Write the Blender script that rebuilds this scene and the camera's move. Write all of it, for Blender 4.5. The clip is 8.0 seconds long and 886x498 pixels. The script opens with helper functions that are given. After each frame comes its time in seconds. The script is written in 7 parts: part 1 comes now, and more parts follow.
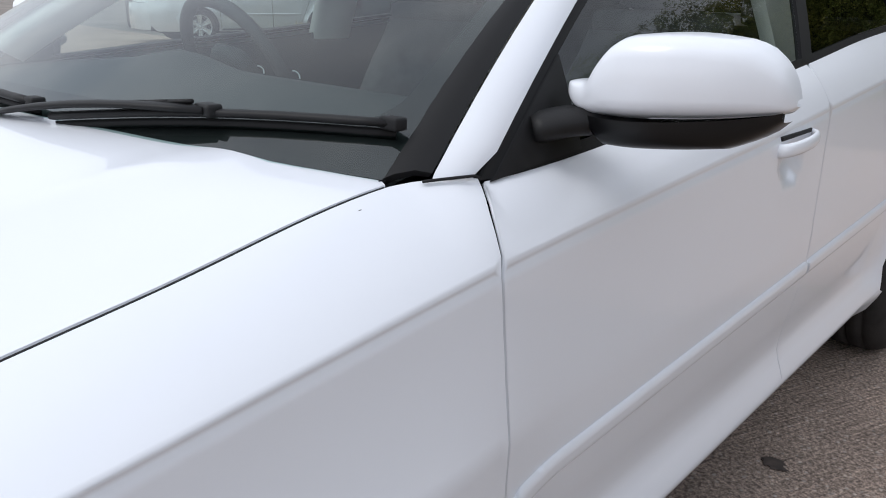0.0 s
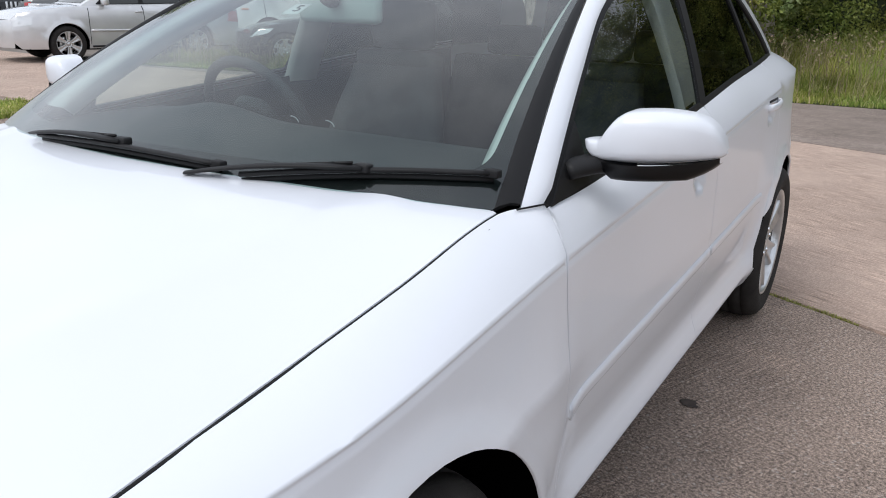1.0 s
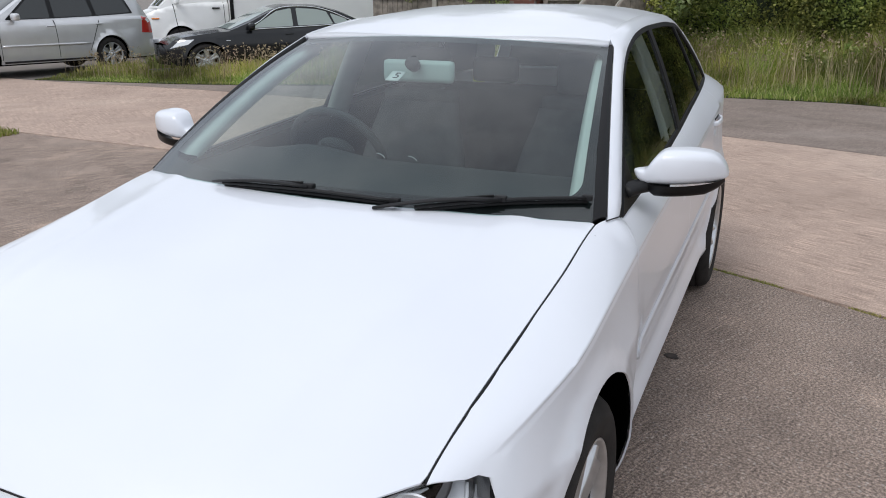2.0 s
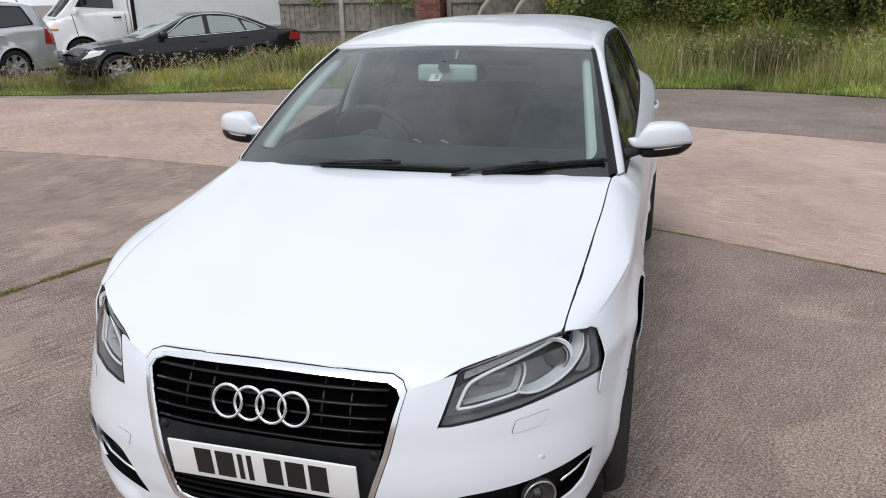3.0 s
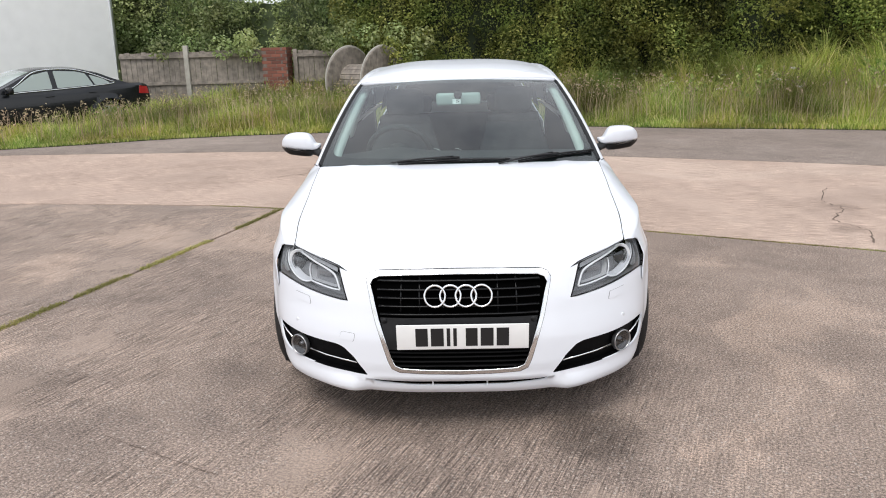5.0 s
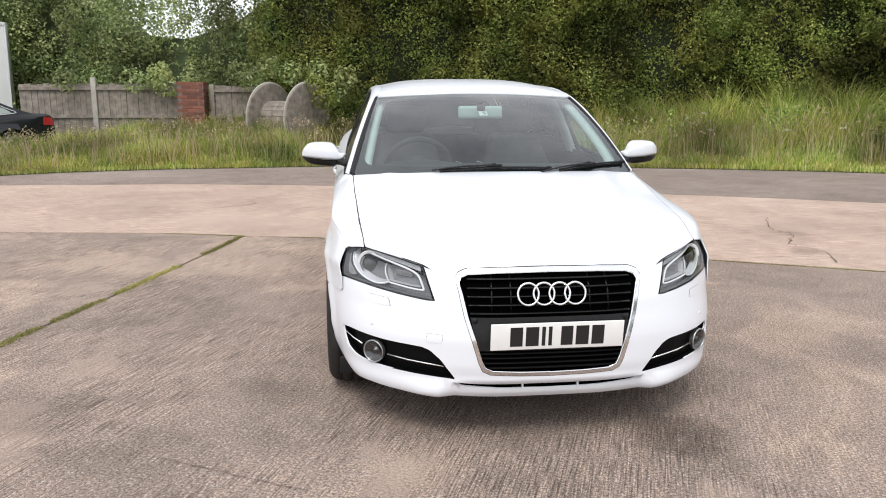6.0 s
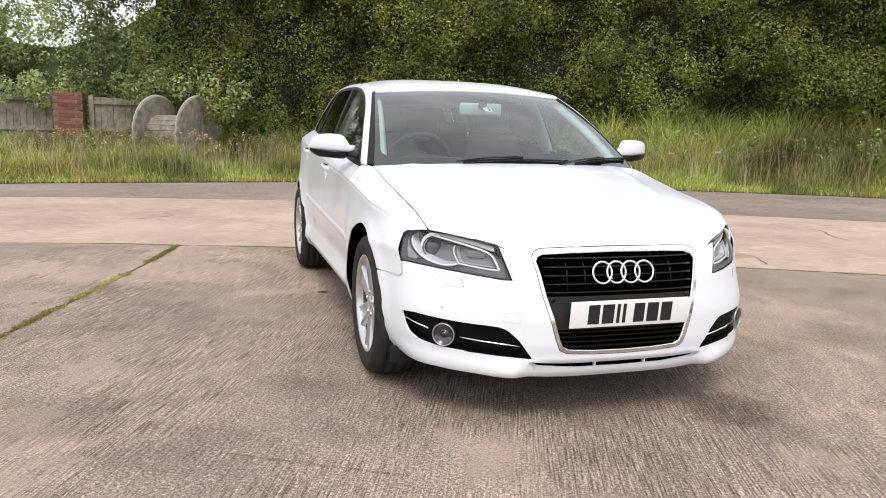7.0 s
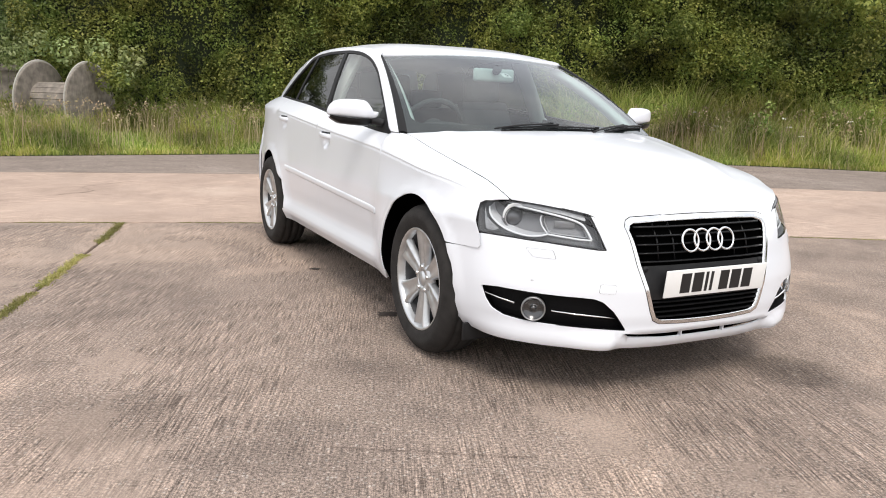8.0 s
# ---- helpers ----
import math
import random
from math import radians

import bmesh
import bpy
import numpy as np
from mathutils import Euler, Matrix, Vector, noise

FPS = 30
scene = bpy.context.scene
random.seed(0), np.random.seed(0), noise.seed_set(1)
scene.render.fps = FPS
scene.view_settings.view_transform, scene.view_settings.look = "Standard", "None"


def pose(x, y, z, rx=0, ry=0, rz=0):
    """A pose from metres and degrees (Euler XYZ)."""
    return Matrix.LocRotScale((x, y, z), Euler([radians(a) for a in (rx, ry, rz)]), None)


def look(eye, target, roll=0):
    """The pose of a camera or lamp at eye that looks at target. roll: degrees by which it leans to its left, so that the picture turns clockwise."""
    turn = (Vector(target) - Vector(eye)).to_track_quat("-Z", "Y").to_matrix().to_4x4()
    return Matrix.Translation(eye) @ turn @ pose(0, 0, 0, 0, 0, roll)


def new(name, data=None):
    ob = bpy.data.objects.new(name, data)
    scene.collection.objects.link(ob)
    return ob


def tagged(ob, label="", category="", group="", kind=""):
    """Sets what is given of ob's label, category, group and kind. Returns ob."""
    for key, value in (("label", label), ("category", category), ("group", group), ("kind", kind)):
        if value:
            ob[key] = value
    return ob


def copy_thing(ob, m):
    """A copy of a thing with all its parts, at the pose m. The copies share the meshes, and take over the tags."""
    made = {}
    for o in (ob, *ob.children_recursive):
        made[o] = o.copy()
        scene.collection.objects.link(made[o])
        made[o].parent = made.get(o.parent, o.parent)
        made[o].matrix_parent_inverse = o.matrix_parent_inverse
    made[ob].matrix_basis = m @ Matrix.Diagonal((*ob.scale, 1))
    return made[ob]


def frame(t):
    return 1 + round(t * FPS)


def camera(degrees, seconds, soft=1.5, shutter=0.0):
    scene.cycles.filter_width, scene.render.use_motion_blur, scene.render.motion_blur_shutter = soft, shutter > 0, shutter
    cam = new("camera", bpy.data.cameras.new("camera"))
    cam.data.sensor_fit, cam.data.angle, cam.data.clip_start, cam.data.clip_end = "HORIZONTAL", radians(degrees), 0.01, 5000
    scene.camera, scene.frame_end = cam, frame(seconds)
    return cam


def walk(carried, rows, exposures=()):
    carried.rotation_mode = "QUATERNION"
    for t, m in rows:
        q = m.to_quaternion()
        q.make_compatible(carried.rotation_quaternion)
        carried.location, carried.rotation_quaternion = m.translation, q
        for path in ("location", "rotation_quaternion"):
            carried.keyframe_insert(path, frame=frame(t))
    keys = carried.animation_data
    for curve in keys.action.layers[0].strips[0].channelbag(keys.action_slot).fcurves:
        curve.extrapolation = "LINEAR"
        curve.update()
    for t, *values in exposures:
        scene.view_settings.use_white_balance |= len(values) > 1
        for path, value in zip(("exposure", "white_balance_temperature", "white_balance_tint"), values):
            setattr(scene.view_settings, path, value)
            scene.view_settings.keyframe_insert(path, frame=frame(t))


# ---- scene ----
cam = camera(60.5, 8.0, soft=1.0)
PATH = [
    (0, (1.24, -1.396, 1.084), (-0.018, 0.019, 0.439), 1.4),
    (0.5, (1.3045, -1.6664, 1.1687), (0.1936, -0.1309, 0.5306), 1.69),
    (1, (1.2522, -1.9276, 1.2201), (0.2534, -0.3095, 0.5985), 1.28),
    (1.5, (1.1937, -2.2734, 1.2669), (0.3041, -0.591, 0.6495), 0.37),
    (2, (1.101, -2.6569, 1.4252), (0.3208, -0.927, 0.7949), 0.04),
    (3.5, (0.684, -3.859, 1.503), (0.285, -1.998, 0.886), -1.8),
    (4, (0.478, -4.184, 1.49), (0.204, -2.293, 0.901), -2.1),
    (4.5, (0.314, -4.521, 1.489), (0.153, -2.607, 0.932), -1.9),
    (5, (0.007, -4.769, 1.486), (-0.045, -2.837, 0.971), -1.5),
    (6.5, (-1.116, -4.619, 1.172), (-0.705, -2.693, 0.822), 0.9),
    (7, (-1.49, -4.527, 1.109), (-0.902, -2.643, 0.785), 1.5),
    (7.5, (-1.823, -4.295, 1.083), (-1.082, -2.471, 0.731), 1.8),
    (8, (-2.133, -4.105, 1.056), (-1.253, -2.35, 0.671), 1.9),
]
walk(cam, [(t, look(eye, target, roll)) for t, eye, target, roll in PATH], exposures=[(0, 0.0, 6200, 10), (1, 0.02, 6200, 10), (2, -0.14, 6200, 10), (3.5, 0.0, 6350, 10), (5, 0.30, 6450, 10), (6.5, 0.44, 6600, 10), (8, 0.48, 6700, 10)])

# ---- light: bright, thinly overcast day ----
SUN_AZ, SUN_EL = radians(200), radians(55)
world = bpy.data.worlds.new("sky")
scene.world = world
world.use_nodes = True
wn = world.node_tree.nodes
wl = world.node_tree.links
wn.clear()
w_out = wn.new("ShaderNodeOutputWorld")
w_bg = wn.new("ShaderNodeBackground")
w_sky = wn.new("ShaderNodeTexSky")
w_sky.sky_type = "NISHITA"
w_sky.sun_disc = False
w_sky.sun_elevation = SUN_EL
w_sky.sun_rotation = SUN_AZ
w_sky.dust_density = 2.0
w_map = wn.new("ShaderNodeTexCoord")
w_noise = wn.new("ShaderNodeTexNoise")
w_noise.inputs["Scale"].default_value = 2.6
w_noise.inputs["Detail"].default_value = 7
w_noise.inputs["Roughness"].default_value = 0.55
w_ramp = wn.new("ShaderNodeValToRGB")
w_ramp.color_ramp.elements[0].position, w_ramp.color_ramp.elements[1].position = 0.36, 0.60
w_ramp.color_ramp.elements[0].color = (0.55, 0.55, 0.55, 1)
w_ramp.color_ramp.elements[1].color = (1, 1, 1, 1)
w_cloud = wn.new("ShaderNodeMixRGB")
w_cloud.inputs[2].default_value = (9.2, 9.4, 9.8, 1)
w_bg.inputs["Strength"].default_value = 0.12
wl.new(w_map.outputs["Generated"], w_noise.inputs["Vector"])
wl.new(w_noise.outputs["Fac"], w_ramp.inputs["Fac"])
wl.new(w_ramp.outputs["Color"], w_cloud.inputs["Fac"])
wl.new(w_sky.outputs["Color"], w_cloud.inputs[1])
wl.new(w_cloud.outputs["Color"], w_bg.inputs["Color"])
wl.new(w_bg.outputs["Background"], w_out.inputs["Surface"])
sun = new("sun", bpy.data.lights.new("sun", "SUN"))
sun.data.energy = 1.3
sun.data.angle = radians(22)
sun.data.color = (1, 0.96, 0.9)
sun.matrix_world = look((8 * math.sin(SUN_AZ), 8 * math.cos(SUN_AZ), 8 * math.tan(SUN_EL)), (0, 0, 0))


# ---- materials ----
def base_mat(name):
    m = bpy.data.materials.new(name)
    m.use_nodes = True
    return m, m.node_tree.nodes, m.node_tree.links, m.node_tree.nodes["Principled BSDF"]


def plain(name, color, rough=0.5, metal=0.0, coat=0.0, spec=0.5, grain=0.0, grain_scale=200.0, vary=0.0, vary_scale=8.0):
    """One surface with its gloss, a soft colour drift at vary_scale and a fine relief at grain_scale."""
    m, n, l, b = base_mat(name)
    b.inputs["Base Color"].default_value = (*color, 1)
    b.inputs["Roughness"].default_value = rough
    b.inputs["Metallic"].default_value = metal
    b.inputs["Coat Weight"].default_value = coat
    b.inputs["Coat Roughness"].default_value = 0.04
    b.inputs["Specular IOR Level"].default_value = spec
    tc = n.new("ShaderNodeTexCoord")
    if vary:
        t = n.new("ShaderNodeTexNoise")
        t.inputs["Scale"].default_value = vary_scale
        t.inputs["Detail"].default_value = 5
        l.new(tc.outputs["Object"], t.inputs["Vector"])
        r = n.new("ShaderNodeValToRGB")
        r.color_ramp.elements[0].position, r.color_ramp.elements[1].position = 0.3, 0.7
        r.color_ramp.elements[0].color = (*[c * (1 - vary) for c in color], 1)
        r.color_ramp.elements[1].color = (*[min(1, c * (1 + vary)) for c in color], 1)
        l.new(t.outputs["Fac"], r.inputs["Fac"])
        l.new(r.outputs["Color"], b.inputs["Base Color"])
        q = n.new("ShaderNodeMapRange")
        q.inputs["To Min"].default_value, q.inputs["To Max"].default_value = rough * 0.85, min(1, rough * 1.2)
        l.new(t.outputs["Fac"], q.inputs["Value"])
        l.new(q.outputs["Result"], b.inputs["Roughness"])
    if grain:
        g = n.new("ShaderNodeTexNoise")
        g.inputs["Scale"].default_value = grain_scale
        g.inputs["Detail"].default_value = 3
        l.new(tc.outputs["Object"], g.inputs["Vector"])
        k = n.new("ShaderNodeBump")
        k.inputs["Strength"].default_value = grain
        k.inputs["Distance"].default_value = 0.002
        l.new(g.outputs["Fac"], k.inputs["Height"])
        l.new(k.outputs["Normal"], b.inputs["Normal"])
    return m


def glass_mat(name, tint, gloss=1.0, power=5.0):
    """A thin pane: clear tinted body with a sharp reflection that grows at grazing angles."""
    m, n, l, b = base_mat(name)
    n.remove(b)
    out = n["Material Output"]
    tr = n.new("ShaderNodeBsdfTransparent")
    tr.inputs["Color"].default_value = (*tint, 1)
    gl = n.new("ShaderNodeBsdfGlossy")
    gl.inputs["Roughness"].default_value = 0.01
    fr = n.new("ShaderNodeLayerWeight")
    fr.inputs["Blend"].default_value = 0.5
    po = n.new("ShaderNodeMath")
    po.operation = "POWER"
    po.inputs[1].default_value = power
    mu = n.new("ShaderNodeMath")
    mu.operation = "MULTIPLY_ADD"
    mu.inputs[1].default_value = 0.9
    mu.inputs[2].default_value = 0.05 * gloss
    mu.use_clamp = True
    mx = n.new("ShaderNodeMixShader")
    l.new(fr.outputs["Facing"], po.inputs[0])
    l.new(po.outputs["Value"], mu.inputs[0])
    l.new(mu.outputs["Value"], mx.inputs["Fac"])
    l.new(tr.outputs["BSDF"], mx.inputs[1])
    l.new(gl.outputs["BSDF"], mx.inputs[2])
    l.new(mx.outputs["Shader"], out.inputs["Surface"])
    return m


PAINT = plain("white_paint", (0.737, 0.760, 0.810), 0.35, coat=0.55, vary=0.012, vary_scale=3.0)
BLACK_TRIM = plain("black_trim", (0.012, 0.012, 0.013), 0.5, spec=0.25, grain=0.15, grain_scale=900, vary=0.25, vary_scale=30)
GLOSS_BLACK = plain("gloss_black", (0.003, 0.003, 0.0035), 0.30, spec=0.3)
MATT_BLACK = plain("matt_black", (0.002, 0.002, 0.0025), 0.55, spec=0.12)
# near-black of dark parts and of sheets that imitate shade in openings
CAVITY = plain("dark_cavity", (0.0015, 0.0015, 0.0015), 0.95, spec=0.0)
CERAMIC = plain("ceramic_border", (0.012, 0.012, 0.013), 0.4, spec=0.2)
RUBBER = plain("rubber_seal", (0.010, 0.010, 0.011), 0.6, spec=0.25)
CHROME = plain("chrome", (0.80, 0.81, 0.82), 0.16, metal=1.0)
SATIN = plain("satin_aluminium", (0.62, 0.63, 0.64), 0.28, metal=1.0)
ALLOY = plain("silver_wheel_paint", (0.56, 0.57, 0.58), 0.30, metal=0.75, coat=0.3, vary=0.12, vary_scale=25)
TYRE = plain("tyre_rubber", (0.027, 0.025, 0.024), 0.85, spec=0.25, grain=0.5, grain_scale=350, vary=0.35, vary_scale=18)
SCREEN_GLASS = glass_mat("windscreen_glass", (0.70, 0.82, 0.795), 1.65, 3.35)
SIDE_GLASS = glass_mat("side_glass", (0.76, 0.81, 0.79), 1.5)
PRIVACY_GLASS = glass_mat("privacy_glass", (0.055, 0.06, 0.06), 0.9, 6.0)
REAR_GLASS = glass_mat("rear_glass", (0.025, 0.028, 0.028), 0.9, 6.0)
FOG_COVER = glass_mat("fog_cover", (0.75, 0.75, 0.75), 0.4, 5.0)
LENS = glass_mat("lamp_lens", (0.93, 0.94, 0.95), 1.0)
FOG_RING = plain("fog_ring", (0.42, 0.425, 0.435), 0.32, metal=0.9)
FOG_GLASS = plain("fog_glass", (0.15, 0.152, 0.158), 0.2, metal=0.9, coat=0.6)
# rim metal darkened so that the shade behind the spokes is in its colour
BARREL_SHADE = plain("shaded_barrel", (0.09, 0.09, 0.095), 0.6, metal=0.3, vary=0.3, vary_scale=20)
LAMP_DARK = plain("lamp_housing", (0.19, 0.192, 0.20), 0.4, metal=0.2)
LAMP_BEZEL = plain("lamp_bezel", (0.20, 0.205, 0.215), 0.3, metal=0.6)
LAMP_GREY = plain("lamp_trim", (0.36, 0.365, 0.375), 0.4, metal=0.5, grain=0.3, grain_scale=500, vary=0.2, vary_scale=60)
PROJECTOR = plain("projector_glass", (0.06, 0.062, 0.068), 0.08, coat=1.0)
LAMP_SILVER = plain("lamp_reflector", (0.62, 0.63, 0.65), 0.34, metal=0.35)
LAMP_WHITE = plain("lamp_strip", (0.82, 0.84, 0.86), 0.3)
CABIN = plain("cabin_dark", (0.035, 0.036, 0.038), 0.7, vary=0.2, vary_scale=14)
CLOTH = plain("seat_cloth", (0.11, 0.112, 0.118), 0.95, vary=0.2, vary_scale=16)
TRIM_LIGHT = plain("pillar_trim", (0.62, 0.63, 0.61), 0.8, vary=0.05)
WHITE_PLASTIC = plain("white_plastic", (0.8, 0.8, 0.79), 0.4, vary=0.03, vary_scale=15)
PLATE_INK = plain("plate_ink", (0.012, 0.012, 0.013), 0.45)


# ---- mesh tools ----
def curve(xs, ys):
    """A smooth function through the knots that does not overshoot."""
    xs, ys = np.asarray(xs, float), np.asarray(ys, float)
    h, s = np.diff(xs), np.diff(ys) / np.diff(xs)
    m = np.zeros(len(xs))
    m[0], m[-1] = s[0], s[-1]
    for i in range(1, len(xs) - 1):
        if s[i - 1] * s[i] > 0:
            a, b = 2 * h[i] + h[i - 1], h[i] + 2 * h[i - 1]
            m[i] = (a + b) / (a / s[i - 1] + b / s[i])

    def f(x):
        x = np.clip(np.asarray(x, float), xs[0], xs[-1])
        i = np.clip(np.searchsorted(xs, x, side="right") - 1, 0, len(h) - 1)
        t = (x - xs[i]) / h[i]
        return ((1 + 2 * t) * (1 - t) ** 2 * ys[i] + t * (1 - t) ** 2 * h[i] * m[i]
                + t * t * (3 - 2 * t) * ys[i + 1] + t * t * (t - 1) * h[i] * m[i + 1])
    return f


def rounded(points, per=6, closed=False):
    """A Catmull-Rom line through the points."""
    p = np.asarray(points, float)
    n = len(p)
    out = []
    for i in range(n if closed else n - 1):
        a, b = p[i], p[(i + 1) % n]
        q0 = p[i - 1] if (closed or i > 0) else 2 * a - b
        q3 = p[(i + 2) % n] if (closed or i + 2 < n) else 2 * b - a
        for k in range(per):
            t = k / per
            out.append(0.5 * (2 * a + (b - q0) * t + (2 * q0 - 5 * a + 4 * b - q3) * t * t + (3 * a - q0 - 3 * b + q3) * t ** 3))
    if not closed:
        out.append(p[-1])
    return np.array(out)


def fillet(points, r, per=5):
    """A closed outline with its corners rounded by about r."""
    p = np.asarray(points, float)
    n, out = len(p), []
    for i in range(n):
        a, b, c = p[i - 1], p[i], p[(i + 1) % n]
        da, dc = np.linalg.norm(a - b), np.linalg.norm(c - b)
        s, e = b + (a - b) / da * min(r, da * 0.45), b + (c - b) / dc * min(r, dc * 0.45)
        for k in range(per + 1):
            t = k / per
            out.append((1 - t) ** 2 * s + 2 * t * (1 - t) * b + t * t * e)
    return np.array(out)


def inside(poly, pts):
    x, y = pts[:, 0], pts[:, 1]
    hit = np.zeros(len(pts), bool)
    q = np.roll(poly, -1, axis=0)
    for (x0, y0), (x1, y1) in zip(poly, q):
        if y0 != y1:
            c = (y0 > y) != (y1 > y)
            hit ^= c & (x < (x1 - x0) * (y - y0) / (y1 - y0) + x0)
    return hit


def densify(poly, step):
    out = []
    for a, b in zip(poly, np.roll(poly, -1, axis=0)):
        k = max(1, int(math.ceil(np.linalg.norm(b - a) / step)))
        out += [a + (b - a) * i / k for i in range(k)]
    return np.array(out)


def fill(poly, holes, step, lines=()):
    """Triangles of a flat outline with holes, on an even grid inside."""
    from mathutils.geometry import delaunay_2d_cdt
    loops = [densify(np.asarray(q, float), step) for q in (poly, *holes)]
    pts, edges = [], []
    for q in loops:
        k = len(pts)
        pts += list(q)
        edges += [(k + i, k + (i + 1) % len(q)) for i in range(len(q))]
    for q in lines:
        k = len(pts)
        pts += [np.asarray(p, float) for p in q]
        edges += [(k + i, k + i + 1) for i in range(len(q) - 1)]
    lo, hi = loops[0].min(axis=0), loops[0].max(axis=0)
    gx, gy = np.meshgrid(np.arange(lo[0] + step / 2, hi[0], step), np.arange(lo[1] + step / 2, hi[1], step))
    g = np.stack([gx.ravel(), gy.ravel()], 1)
    ok = inside(loops[0], g)
    for q in loops[1:]:
        ok &= ~inside(q, g)
    rim = np.concatenate(loops + [np.asarray(q, float) for q in lines])
    g = g[ok]
    if len(g):
        near = np.array([np.min((rim[:, 0] - a) ** 2 + (rim[:, 1] - b) ** 2) for a, b in g])
        g = g[near > (0.5 * step) ** 2]
    pts += list(g)
    res = delaunay_2d_cdt([Vector(p) for p in pts], edges, [], 0, 1e-7)
    v = np.array([tuple(p) for p in res[0]])
    tri = [f for f in res[2] if len(f) == 3]
    mid = np.array([v[list(f)].mean(axis=0) for f in tri])
    ok = inside(loops[0], mid)
    for q in loops[1:]:
        ok &= ~inside(q, mid)
    return v, [f for f, k in zip(tri, ok) if k]


def part(name, bm, mat, parent=None, label="", smooth=True):
    """Links a bmesh as one mesh object under a thing or a part."""
    me = bpy.data.meshes.new(name)
    for f in bm.faces:
        f.smooth = smooth
    bm.to_mesh(me)
    bm.free()
    me.materials.append(mat)
    ob = new(name, me)
    if parent is not None:
        ob.parent = parent
    if label:
        tagged(ob, label)
    return ob


def shell(verts, faces, mirror=1, outward=(0, 0, 1), lip=0.012):
    """A bmesh of a panel: turned to face outward, with its edges folded back by lip."""
    v = np.asarray(verts, float).copy()
    bm = bmesh.new()
    bv = [bm.verts.new((p[0] * mirror, p[1], p[2])) for p in v]
    for f in faces:
        try:
            bm.faces.new([bv[i] for i in f])
        except ValueError:
            pass
    loose = [q for q in bm.verts if not q.link_faces]
    for q in loose:
        bm.verts.remove(q)
    bm.normal_update()
    o = Vector((outward[0] * mirror, outward[1], outward[2]))
    if sum((f.normal * f.calc_area()).dot(o) for f in bm.faces) < 0:
        bmesh.ops.reverse_faces(bm, faces=bm.faces[:])
        bm.normal_update()
    if lip:
        rim = [e for e in bm.edges if e.is_boundary]
        nor = {q: q.normal.copy() for e in rim for q in e.verts}
        where = {q: q.co.copy() for q in nor}
        res = bmesh.ops.extrude_edge_only(bm, edges=rim)
        fresh = [g for g in res["geom"] if isinstance(g, bmesh.types.BMVert)]
        lut = {tuple(round(c, 6) for c in where[q]): nor[q] for q in nor}
        for q in fresh:
            k = lut.get(tuple(round(c, 6) for c in q.co))
            if k is not None:
                q.co = q.co - k * lip
        for e in rim:
            e.smooth = False
        bm.normal_update()
    return bm


def skin(name, poly, fn, mat, parent, holes=(), step=0.03, mirror=1, outward=(0, 0, 1), lip=0.012, label="", lines=()):
    """A panel cut out of the surface fn(a, b) along an outline, shaded by the surface's own normals."""
    v, f = fill(np.asarray(poly, float), holes, step, lines)
    p = fn(v[:, 0], v[:, 1])
    ob = part(name, shell(p, f, mirror, outward, lip), mat, parent, label)
    e = 0.0015
    da = fn(v[:, 0] + e, v[:, 1]) - fn(v[:, 0] - e, v[:, 1])
    db = fn(v[:, 0], v[:, 1] + e) - fn(v[:, 0], v[:, 1] - e)
    n = np.cross(da, db)
    size = np.linalg.norm(n, axis=1)
    n /= np.maximum(size, 1e-12)[:, None]
    n[:, 0] *= mirror
    lut = {(round(a * mirror, 5), round(b, 5), round(c, 5)): (m, s) for (a, b, c), m, s in zip(p, n, size)}
    me = ob.data
    nor = []
    for q in me.vertices:
        got = lut.get(tuple(round(c, 5) for c in q.co))
        w = q.normal
        if got is not None and got[1] > 1e-10:
            m = Vector(got[0])
            nor.append(tuple(m if m.dot(w) > 0 else -m))
        else:
            nor.append(tuple(w))
    me.normals_split_custom_set_from_vertices(nor)
    return ob


def loft(name, rows, mat, parent, mirror=1, outward=(0, 0, 1), lip=0.0, label="", closed=False):
    """A sheet through rows of points (n x m x 3); closed: each row is a ring."""
    r = np.asarray(rows, float)
    n, m = r.shape[:2]
    f = [(i * m + j, i * m + (j + 1) % m, (i + 1) * m + (j + 1) % m, (i + 1) * m + j) for i in range(n - 1) for j in range(m if closed else m - 1)]
    return part(name, shell(r.reshape(-1, 3), f, mirror, outward, lip), mat, parent, label)


def tube_mesh(bm, path, radius, sides=8, closed=False, flat=(1.0, 1.0)):
    """A bar along a line of points; radius may be a list; flat squeezes the two cross directions."""
    p = [Vector(q) for q in path]
    n = len(p)
    rad = radius if hasattr(radius, "__len__") else [radius] * n
    rings, up = [], None
    for i in range(n):
        a, b = (p[i - 1], p[(i + 1) % n]) if closed else (p[max(i - 1, 0)], p[min(i + 1, n - 1)])
        d = (b - a).normalized()
        if up is None:
            up = Vector((0, 0, 1)) if abs(d.z) < 0.9 else Vector((1, 0, 0))
        s = d.cross(up).normalized()
        up = s.cross(d).normalized()
        rings.append([bm.verts.new(p[i] + s * math.cos(2 * math.pi * k / sides) * rad[i] * flat[0] + up * math.sin(2 * math.pi * k / sides) * rad[i] * flat[1]) for k in range(sides)])
    for i in range(n if closed else n - 1):
        a, b = rings[i], rings[(i + 1) % n]
        for k in range(sides):
            bm.faces.new((a[k], a[(k + 1) % sides], b[(k + 1) % sides], b[k]))
    if not closed:
        bm.faces.new(rings[0][::-1])
        bm.faces.new(rings[-1])
    return bm


